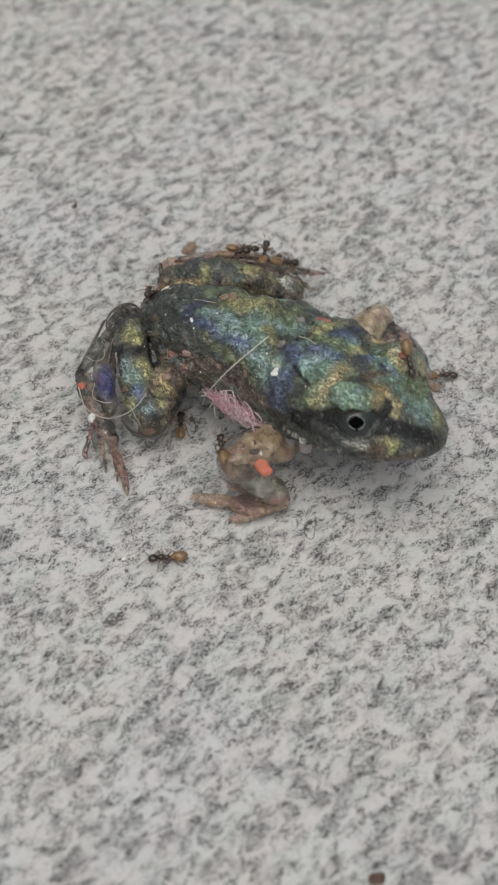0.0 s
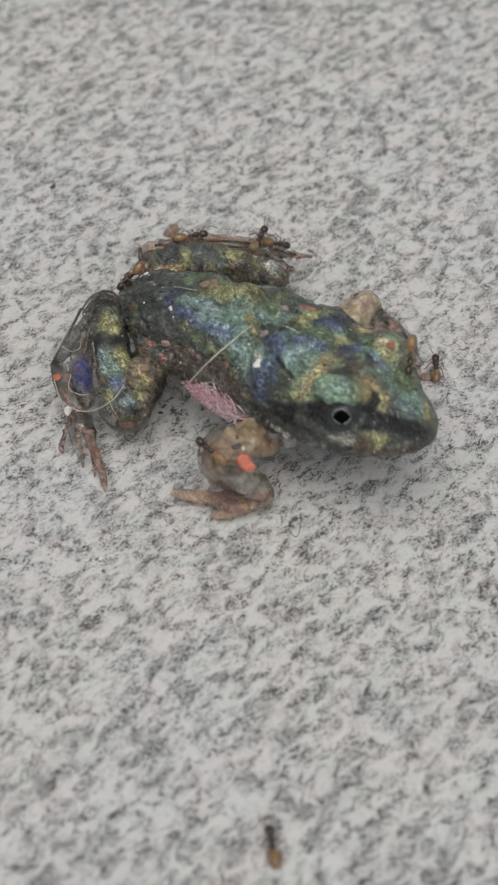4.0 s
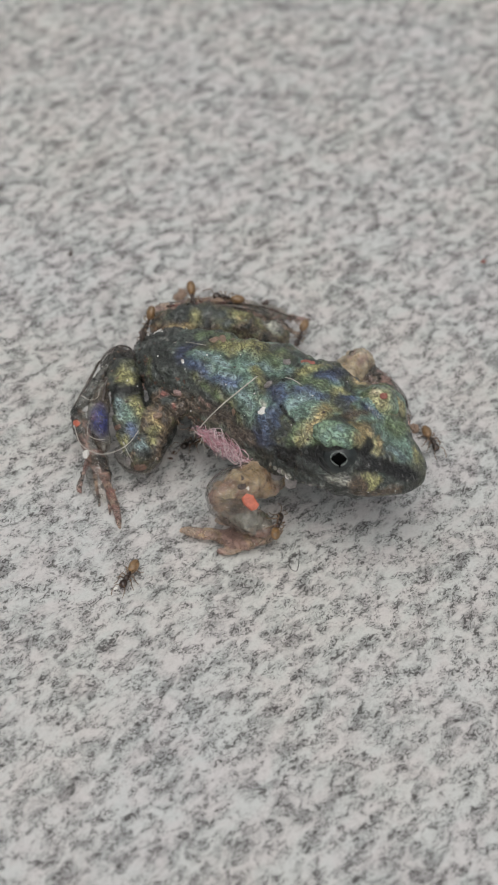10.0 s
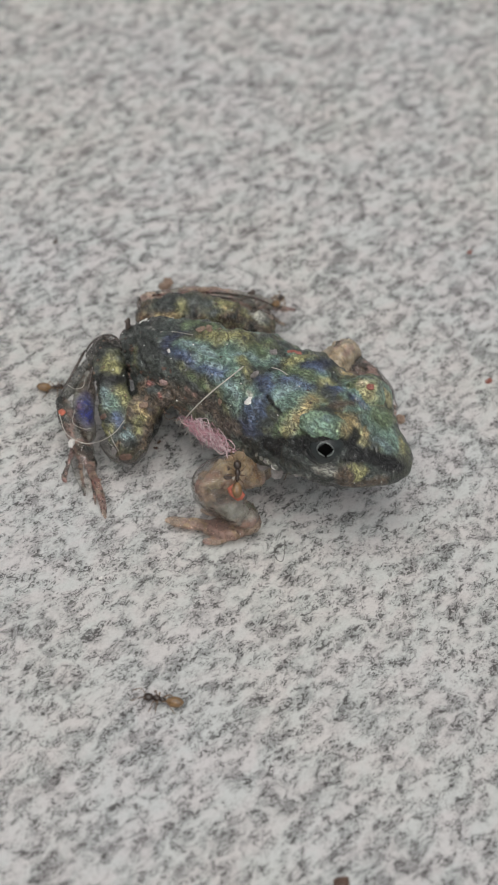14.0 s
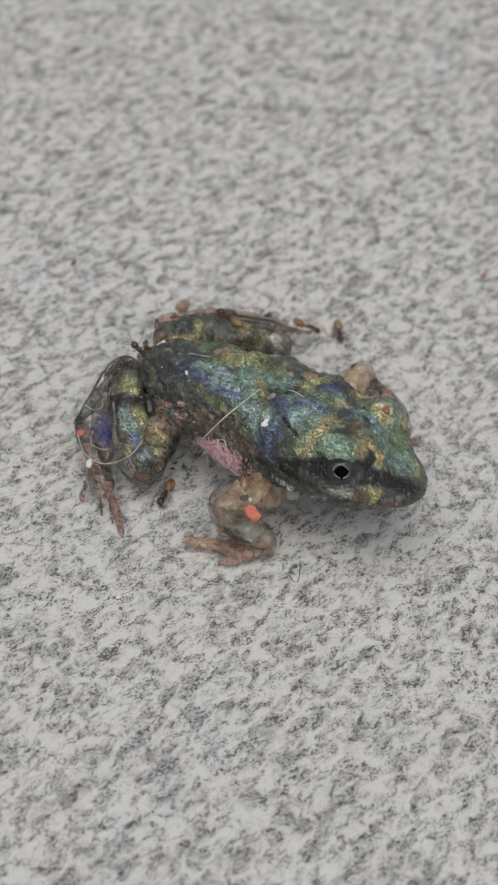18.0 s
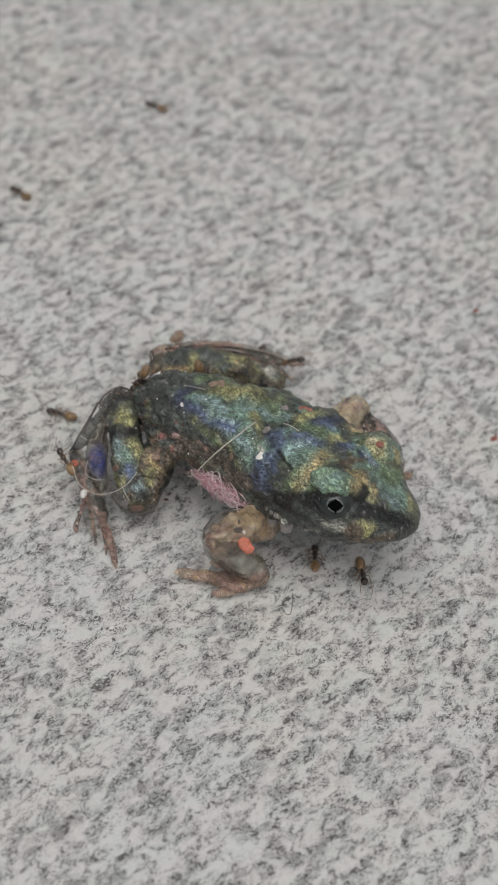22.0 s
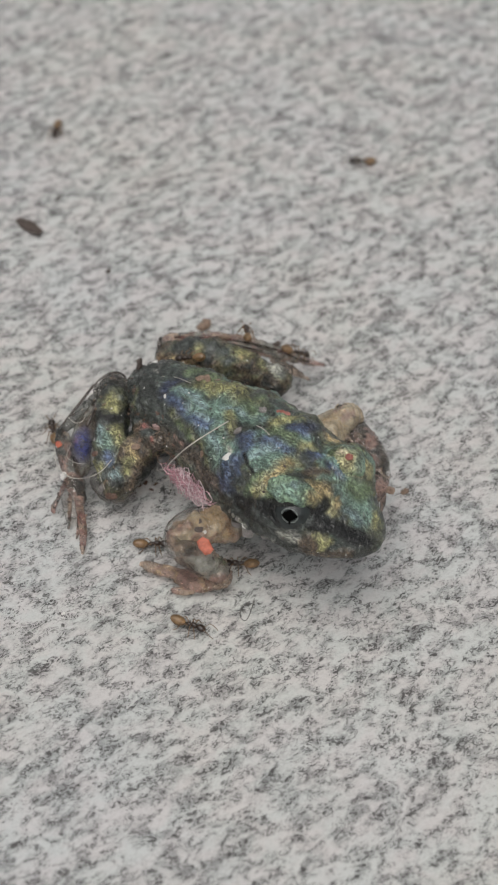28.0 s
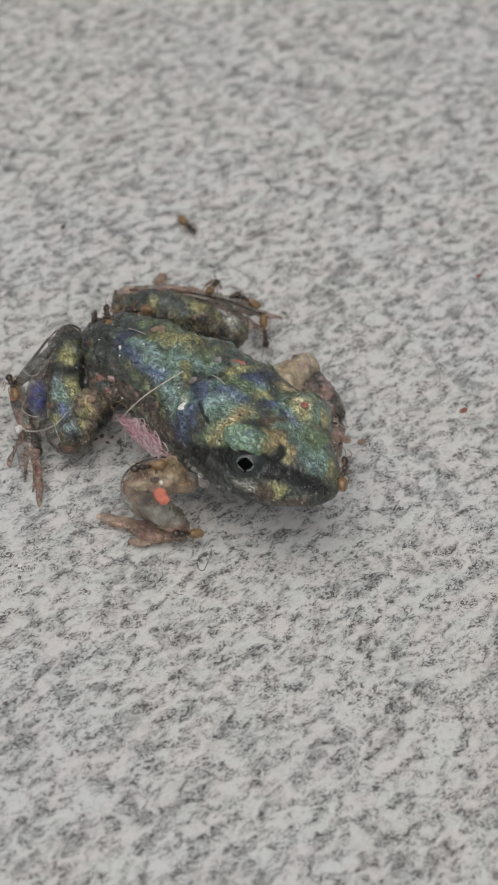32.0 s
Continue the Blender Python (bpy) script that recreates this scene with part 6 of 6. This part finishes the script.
    run(ants[7], [
        (0, -2.28, 10.81, 3.13, -21, 11, 16), (0.67, -2.57, 10.82, 3.13, -3, 21, 59), (1.33, -2.86, 10.83, 3.2, 17, 16, 104),
        (2, -3.15, 10.84, 3.2, 28, -1, 144), (3, -3.59, 10.68, 3.24, 7, 9, 171), (4, -4.04, 11.87, 0, -17, 3, 178),
        (5, -4.48, 13.07, 0, -41, 1, -174), (6, -4.93, 14.26, 0.31, -65, 2, -165), (6.5, -5.05, 12.23, 0, -30, 25, -94),
        (7, -5.17, 10.2, 3.24, 3, -1, -24), (7.25, -4.14, 14.35, 0, 1, -1, 21), (7.5, -3.11, 18.49, 0, 0, 0, 67), (8, -2.9, 22.14, 0, 0, 0, 113),
        (8.5, -10.26, 27.56, 0, 0, 0, 142), (9.2, -20.65, 32.72, 0, 0, 0, 154), (13, -29.52, 56.9, 0, 0, 0, 103), (15, -17.83, 65.9, 0, 0, 0, 57),
        (17, -6.13, 74.89, 0, 0, 0, 11), (18.75, 3.65, 70.47, 0, 0, 0, -41), (20.5, 13.44, 66.05, 0, 0, 0, -93), (21, 12.24, 54.25, 0, 0, 0, -119),
        (21.5, 8.51, 46.98, 0, 0, 0, -128), (21.7, 3.55, 42.45, 0, 0, 0, -138), (21.9, -4.78, 37.03, 0, 0, 0, -145),
        (22, -8.75, 37.15, 0, 0, 0, 155), (22.1, -12.03, 39.9, 0, 0, 0, 135), (22.5, -14.75, 43.36, 0, 0, 0, 130), (23, -16.05, 45.87, 0, 0, 0, 59),
        (24, -23.04, 59.85, 0, 0, 0, 115), (32, -34.78, 61.25, 0, 0, 0, 130),
    ])
    run(ants[8], [
        (0, 5.03, 0.82, 6.37, -6, 35, -72), (2, 5.26, 0.83, 6.28, -23, 36, -83), (4, 5.49, 0.85, 6.08, -40, 35, -94),
        (6, 5.72, 0.87, 5.63, -55, 31, -104), (6.5, 6.02, 1.99, 4.44, -19, 25, -81), (7, 6.32, 3.11, 3.25, 11, 8, -67),
        (7.5, 6.4, 3.52, 3.33, -6, -2, -67), (8, 6.48, 3.93, 3.25, -22, -12, -64), (9, 6.72, 3.46, 3.24, -20, 6, -93),
        (9.5, 7.27, 4.18, 0, -10, 4, -81), (10, 7.82, 4.9, 0, 0, 0, -68), (10.5, 7.66, 5.23, 0, 0, 0, -68), (11, 7.5, 5.57, 0, 0, 0, -68),
        (11.5, 7.56, 2.63, 0, 0, 0, -72), (12, 7.62, -0.31, 0, 0, 0, -76), (12.5, 7.25, -2.71, 0, 0, 0, -66), (12.8, 9.93, -5.88, 0, 0, 0, -20),
        (13, 12.92, -6.09, 0, 0, 0, 5), (13.07, 12.78, -4.82, 0, 0, 0, 56), (13.13, 12.63, -3.55, 0, 0, 0, 108), (13.2, 12.49, -2.28, 0, 0, 0, 159),
        (13.4, 7.65, -3.46, 0, 0, 0, -174), (13.6, 0.23, -6.2, 0, 0, 0, -150), (13.8, -1.59, -12.91, 0, 0, 0, -121),
        (14, -2.9, -11.63, 0, 0, 0, 173), (14.2, -9.73, -10.06, 0, 0, 0, 173), (14.4, -14.42, -9.92, 0, 0, 0, -175),
        (14.7, -12.25, -17.43, 0, 0, 0, -126), (15, -10.08, -24.93, 0, 0, 0, -78), (15.5, -1.84, -25.21, 0, 0, 0, -37),
        (16, 6.39, -25.48, 0, 0, 0, 4), (16.6, 17.07, -10.75, 0, 0, 0, 59), (17, 14.75, 1.76, 0, 0, 0, 40), (19.5, 14.97, 5.18, 0, 0, 0, 91),
        (22, 15.19, 8.6, 0, 0, 0, 143), (26, 12.34, 8.1, 0, 0, 0, 180), (28.2, 13.8, 7.53, 0, 0, 0, 167), (28.7, 9.04, 4.52, 0, 0, 0, 156),
        (28.85, 7.97, 1.82, 0, 31, -17, 122), (29, 6.89, -0.88, 4.2, 66, -12, 83), (30, 6.97, -0.95, 3.89, 59, -13, 88),
        (30.5, 6.78, -0.44, 4.31, 64, -7, 94), (31, 6.6, 0.07, 4.39, 69, -2, 102), (31.5, 6.69, -0.23, 4.41, 58, -10, 99),
        (32, 6.78, -0.53, 4.31, 48, -18, 97),
    ])
    run(ants[9], [
        (0, -2.67, 10.62, 3.19, 26, -3, 19), (1, -3.19, 10.56, 3.25, 23, -2, 19), (2, -3.7, 10.49, 3.24, 19, 0, 20),
        (3, -4.21, 10.43, 3.25, 16, 1, 20), (4, -3.81, 10.37, 3.26, 10, -4, 15), (5, -3.4, 10.31, 3.18, 5, -9, 10), (6, -3, 10.25, 3.64, 0, -15, 5),
        (7, -3.09, 10.11, 3.59, 62, -1, -25), (7.5, -4.15, 12.3, 0, 50, 0, -46), (8, -5.22, 14.49, 0.37, 38, -3, -67),
        (8.5, -5.05, 14.41, 0.38, -13, 5, -73), (9, -4.88, 14.33, 0.39, -66, 5, -83), (9.5, -4.55, 12.4, 0, -33, 13, -83),
        (10, -4.23, 10.46, 3.27, 1, 21, -78), (11, -4.11, 10.35, 3.21, -5, 30, -81), (12, -4.29, 10.37, 3.24, 5, 16, -63),
        (13, -4.41, 10.43, 3.24, -5, -12, -22), (13.5, -3.6, 9.6, 0.8, -4, 6, -8), (14, -1.8, 9.4, 0, 0, 0, 7),
        (15, -1.2, 9.6, 0, 0, 0, 9), (16, -0.4, 10.8, 1.2, 8, 23, 10), (17, 0.29, 11.78, 1.84, 12, 23, 12),
        (17.5, -1.1, 10.56, 2.77, 17, 6, 79), (18, -2.5, 9.35, 3.71, 3, -5, 144), (18.5, -4.22, 8.03, 3.82, 11, -12, 170),
        (19, -5.94, 6.72, 3.93, 14, -22, -163), (19.5, -6.04, 6.69, 3.87, 4, 22, -168), (20, -6.14, 6.66, 3.81, -24, 62, 166),
        (21, -6.07, 6.9, 3.79, 21, -2, -158), (22, -6.14, 6.65, 3.81, 8, 57, -150), (24, -6.03, 6.42, 3.98, 29, 54, -148),
        (25, -5.96, 7.14, 3.52, -7, 44, -169), (26, -5.89, 7.85, 3.14, -33, 28, -178), (27, -5.82, 8.57, 2.72, -53, 11, -178),
        (27.5, -4.97, 8.47, 3.01, -49, 16, 179), (28, -4.12, 8.37, 3.45, -44, 21, 176), (29, -4.43, 8.63, 3.38, -6, 24, -166),
        (30, -4.36, 8.5, 3.38, -13, 31, -157), (30.5, -3.62, 6.94, 3.81, -10, 31, -163), (31, -2.89, 5.38, 5.47, -8, 31, -170),
        (31.5, -3.67, 6.93, 3.92, -30, 29, 179), (32, -4.46, 8.49, 3.3, -50, 23, 170),
    ])
    run(ants[10], [
        (0, -0.39, 10.93, 2.65, 48, 22, 28), (1, -0.22, 11.17, 2.13, 48, 27, 32), (2, -0.05, 11.41, 1.97, 48, 33, 36),
        (3, 0.12, 11.65, 1.95, 49, 38, 40), (4, -0.12, 11.55, 2.25, 46, 28, 25), (5, -0.35, 11.46, 2.39, 46, 18, 12),
        (6, -0.59, 11.37, 2.6, 49, 7, -1), (6.5, 0.04, 11.53, 2.03, 24, 8, -20), (7, 0.67, 11.69, 0, 0, 0, -37),
        (7.5, 0.86, 11.96, 1.31, -10, 19, -48), (8, 1.05, 12.23, 1.07, -27, 35, -65), (8.5, 0.82, 11.82, 0, -34, 35, -88),
        (9, 0.59, 11.41, 1.81, -39, 32, -111), (9.5, 0.83, 11.23, 1.15, -49, 25, -110), (10, 1.07, 11.06, 0.99, -58, 19, -108),
        (10.5, 1.14, 11.86, 0, -25, 20, -63), (11, 1.22, 12.65, 0, 0, 0, -24), (11.5, 1.23, 12.49, 0.91, 25, 8, 22),
        (12, 1.23, 12.33, 0.93, 47, -5, 67), (13, 1.25, 12.62, 0.85, 22, 26, 109), (13.5, 0.98, 12.35, 1.11, 17, 25, 93),
        (14, 0.71, 12.08, 1.33, 12, 22, 77), (15, 1.14, 12.55, 0.92, 6, 16, 57), (16, 1.56, 13.02, 0, 2, 8, 39), (17, 1.98, 13.48, 0, 0, 0, 22),
        (17.5, 1.69, 13.03, 0, -3, 13, 13), (18, 1.39, 12.57, 0.82, -8, 26, 4), (19, 1.38, 12.41, 0.75, 62, 31, 22),
        (19.5, 1.13, 11.99, 0, 23, 27, -29), (20, 0.89, 11.57, 0, 0, 0, -66), (20.5, 0.98, 11.31, 0, 28, 20, -25),
        (21, 1.07, 11.05, 0.93, 64, 16, 21), (21.5, 1.02, 11.53, 0, 43, 3, 9), (22, 0.96, 12.01, 1.25, 25, -14, 2),
        (24, 0.61, 11.84, 1.32, 46, 26, 32), (25, 0.29, 11.72, 1.84, 36, 23, 42), (26, -0.03, 11.59, 2.13, 27, 21, 52),
        (27, -0.34, 11.46, 2.39, 17, 21, 62), (27.5, -0.05, 11.57, 2.17, 19, 24, 44), (28, 0.24, 11.69, 1.87, 20, 27, 25),
        (29, -0.09, 11.55, 2.23, 16, 37, 27), (29.5, 0.16, 11.6, 1.91, 25, 24, 25), (30, 0.41, 11.66, 1.73, 32, 11, 22),
        (30.5, 0.64, 11.35, 0, 2, 31, -8), (31, 0.87, 11.05, 1.24, -38, 30, -48), (32, 1.08, 11.06, 0.94, -11, 53, -65),
    ])
    run(ants[11], [
        (0, 2.6, 3.4, 0, 0, 0, -173), (18, 2.2, 2.4, 0, 0, 0, -173), (19, 0.84, -1.76, 0, 0, 0, -173), (19.5, 1.14, -0.29, 0, 0, 0, 143),
        (20, 1.8, 2.2, 0, 0, 0, 100), (21, 2.6, 3.4, 0, 0, 0, 100), (25, 2.0, 2.2, 0, 0, 0, 100), (26, 1.01, -0.24, 0, 0, 0, 148),
        (27, 0.81, -0.89, 0, 0, 0, -164), (28, 0.68, -0.85, 0, 0, 0, -165), (29, 0.73, -1.11, 0, 0, 0, -164), (30, 0.78, -1.08, 0, 0, 0, -153),
        (31, 0.62, -1.08, 0, 0, 0, -166), (31.5, 0.55, -1.79, 0.71, -21, -15, -156), (32, 0.47, -2.51, 0.79, -47, -26, -141),
    ])
    run(ants[12], [
        (0, 3.4, 3.6, 0, 0, 0, 100), (8, 3.0, 3.0, 0, 0, 0, 100), (9, 1.47, 0.22, 0, 0, 0, 100), (10, 3.0, 3.2, 0, 0, 0, 100),
        (18, 3.0, 2.6, 0, 0, 0, 100), (18.5, 2.39, 0.36, 0, 0, 0, 143), (19, 2.39, -0.49, 0, 0, 0, -173), (19.5, 2.72, -3.08, 0, 0, 0, -120),
        (19.65, 2.68, -2.31, 0, 0, 0, -166), (19.8, 2.64, -1.55, 0, 0, 0, 148), (20, 2.38, -0.53, 0, 0, 0, 92), (21, 2.61, -0.36, 0, 0, 0, 92),
        (22.25, 2.68, -0.4, 0, 0, 0, 92), (22.5, 2.2, 0.9, 0, 0, 0, 36), (23, 1.24, 0.26, 0, 0, 0, -19), (23.4, 1.52, -0.86, 0, 0, 0, -43),
        (24, 1.62, -1.55, 0, 0, 0, -72), (24.5, 1.34, -1.6, 0, 0, 0, -41), (26.5, 3.2, 3.0, 0, 0, 0, -41), (32, 3.2, 3.2, 0, 0, 0, -41),
    ])
    run(ants[13], [
        (0, -1.2, 5.8, 0, 0, 0, -33), (6, -1.2, 5.8, 0, 0, 0, -33), (7, -4.61, 1.6, 0, 0, 0, -33), (8, -4.81, 2.23, 0, 0, 0, -33),
        (9, -3.82, 4.1, 0, 0, 0, 6), (9.33, -3.7, 3.93, 0, 0, 0, -45), (9.67, -3.58, 3.75, 0, 0, 0, -96), (10, -3.45, 3.58, 0, 0, 0, -147),
        (11, -3.52, 4.66, 0, 0, 0, -174), (13, -1.4, 5.8, 0, 0, 0, -174), (14, -1.4, 5.8, 0, 0, 0, -174), (14.3, -5.2, 1.2, 0, 0, 0, -130), (14.4, -6.6, -1.3, 0, 0, 0, -95),
        (14.5, -7.9, -1.64, 0, 0, 0, -75), (15.2, -8.94, -5.2, 0, 0, 0, -10), (16, -5.0, -0.5, 0, 0, 0, 60), (17, -1.8, 5.6, 0, 0, 0, 60), (17.6, -1.8, 5.6, 0, 0, 0, -20), (18, -4.68, 0.77, 0, 0, 0, -107),
        (18.5, -6.07, 0.54, 0, 0, 0, -173), (19, -5.84, 2.21, 0, 0, 0, -173), (19.5, -5.99, 0.16, 0, 0, 0, -147), (20, -5.51, 0.37, 0, 0, 0, -173),
        (21, -9.3, 3.47, 0, 0, 0, -180), (21.5, -9.18, 2.92, 2.45, -36, 2, 152), (22, -9.05, 2.36, 2.34, -69, -12, 127),
        (22.5, -9.62, 3.68, 0, -34, -9, 115), (23, -10.19, 5, 0, 0, 0, 106), (23.2, -9.92, 3.42, 0, 0, 0, 160), (23.4, -9.66, 1.83, 0, 0, 0, -145),
        (24, -9.81, 2, 0, 0, 0, -173), (25.5, -9.38, -0.8, 0, 0, 0, 155), (26.5, -7.15, -1.98, 0, 0, 0, 108), (27, -7.49, -2.14, 0, 0, 0, 65),
        (27.5, -5.77, -2.35, 0, 0, 0, 41), (28, -3.46, -0.78, 0, 0, 0, 15), (28.5, -3.03, -1.49, 0, -1, 2, 49), (29, -2.6, -2.2, 0.59, 0, 4, 83),
        (29.5, -3.39, -0.74, 0, 1, 2, 120), (30, -4.18, 0.72, 0, 0, 0, 157), (30.5, -3.09, 2.61, 0, 0, 0, 157), (31, -1.4, 5.8, 0, 0, 0, 157),
        (32, -1.4, 5.8, 0, 0, 0, 157),
    ])
    run(ants[14], [
        (0, -20.5, -11.0, 0, 0, 0, 28), (0.2, -14.0, -8.2, 0, 0, 0, 28), (0.3, -10.9, -6.4, 0, 0, 0, 30), (0.4, -7.8, -4.7, 0, 0, 0, 22),
        (0.5, -6.2, -4.45, 0, 0, 0, -10), (0.6, -3.9, -5.6, 0, 0, 0, -30), (0.7, -1.65, -7.1, 0, 0, 0, -33), (0.8, 1.07, -8.8, 0, 0, 0, -36),
        (0.9, 3.1, -10.6, 0, 0, 0, -35), (1, 6.3, -11.5, 0, 0, 0, -5), (1.1, 8.3, -10.3, 0, 0, 0, 25), (1.5, 14.5, -8.0, 0, 0, 0, 16),
        (4, 18.9, -6.65, 0, 0, 0, 4), (10, 40.36, 81.28, 0, 0, 0, 79), (15, 17.91, 95.37, 0, 0, 0, 136), (20, -4.54, 109.45, 0, 0, 0, -166),
        (30, -37.89, 43.95, 0, 0, 0, -164), (30.33, -34.33, 39.29, 0, 0, 0, -105), (30.67, -30.77, 34.62, 0, 0, 0, -45),
        (31, -27.21, 29.96, 0, 0, 0, 15), (31.4, -21.82, 28.03, 0, 0, 0, 15), (31.6, -17.5, 28.87, 0, 0, 0, 15), (31.7, -15.23, 29.58, 0, 0, 0, 16),
        (31.8, -13.06, 29.77, 0, 0, 0, -17), (31.9, -10.32, 24.37, 0, 0, 0, -48), (32, -4.86, 19.19, 0, 0, 0, -43),
    ])
    run(ants[15], [
        (0, -1.5, 6.0, 0, 0, 0, 5), (13.3, -1.5, 6.0, 0, 0, 0, 6), (13.6, -7.6, 5.2, 0, 0, 0, 5), (13.8, -9.4, 5.8, 0, 0, 0, 0),
        (14, -9.76, 5.96, 0, 0, 0, 6), (14.5, -9.6, 5.6, 0, 0, 0, -8), (15.2, -7.6, 5.2, 0, 0, 0, 6), (15.8, -1.5, 6.0, 0, 0, 0, 6),
        (32, -1.5, 6.0, 0, 0, 0, 6),
    ])
    run(ants[16], [
        (0, 0.5, -25.86, 0, 0, 0, 93), (13, 1.45, -24.21, 0, 0, 0, 93), (14.3, 0.31, -21.09, 0, 0, 0, 65), (14.4, 3.71, -17.44, 0, 0, 0, 26),
        (14.5, 7.92, -16.36, 0, 0, 0, 16), (14.8, 13.12, -15.33, 0, 0, 0, 5), (32, 24.53, -9.22, 0, 0, 0, 14),
    ])
    run(ants[17], [
        (0, 24.74, 29.53, 0, 0, 0, -174), (20, 28.23, 38.16, 0, 0, 0, -171), (21, 19.31, 35.43, 0, 0, 0, -155), (21.3, 13.69, 32.37, 0, 0, 0, -148),
        (21.5, 6.3, 28.28, 0, 0, 0, -127), (21.7, -1.38, 18.73, 0, 0, 0, -143), (21.9, -10.57, 24.93, 0, 0, 0, 144),
        (22, -15.6, 26.18, 0, 0, 0, 144), (22.05, -15.09, 26.96, 0, 0, 0, 100), (22.1, -14.58, 27.74, 0, 0, 0, 55),
        (22.3, -11.04, 32.88, 0, 0, 0, 65), (22.5, -1.35, 39.4, 0, 0, 0, 35), (22.6, -1.19, 45.31, 0, 0, 0, 82), (22.9, 0.31, 62.26, 0, 0, 0, 87),
        (32, 7.24, 74.33, 0, 0, 0, 91),
    ])


motions()
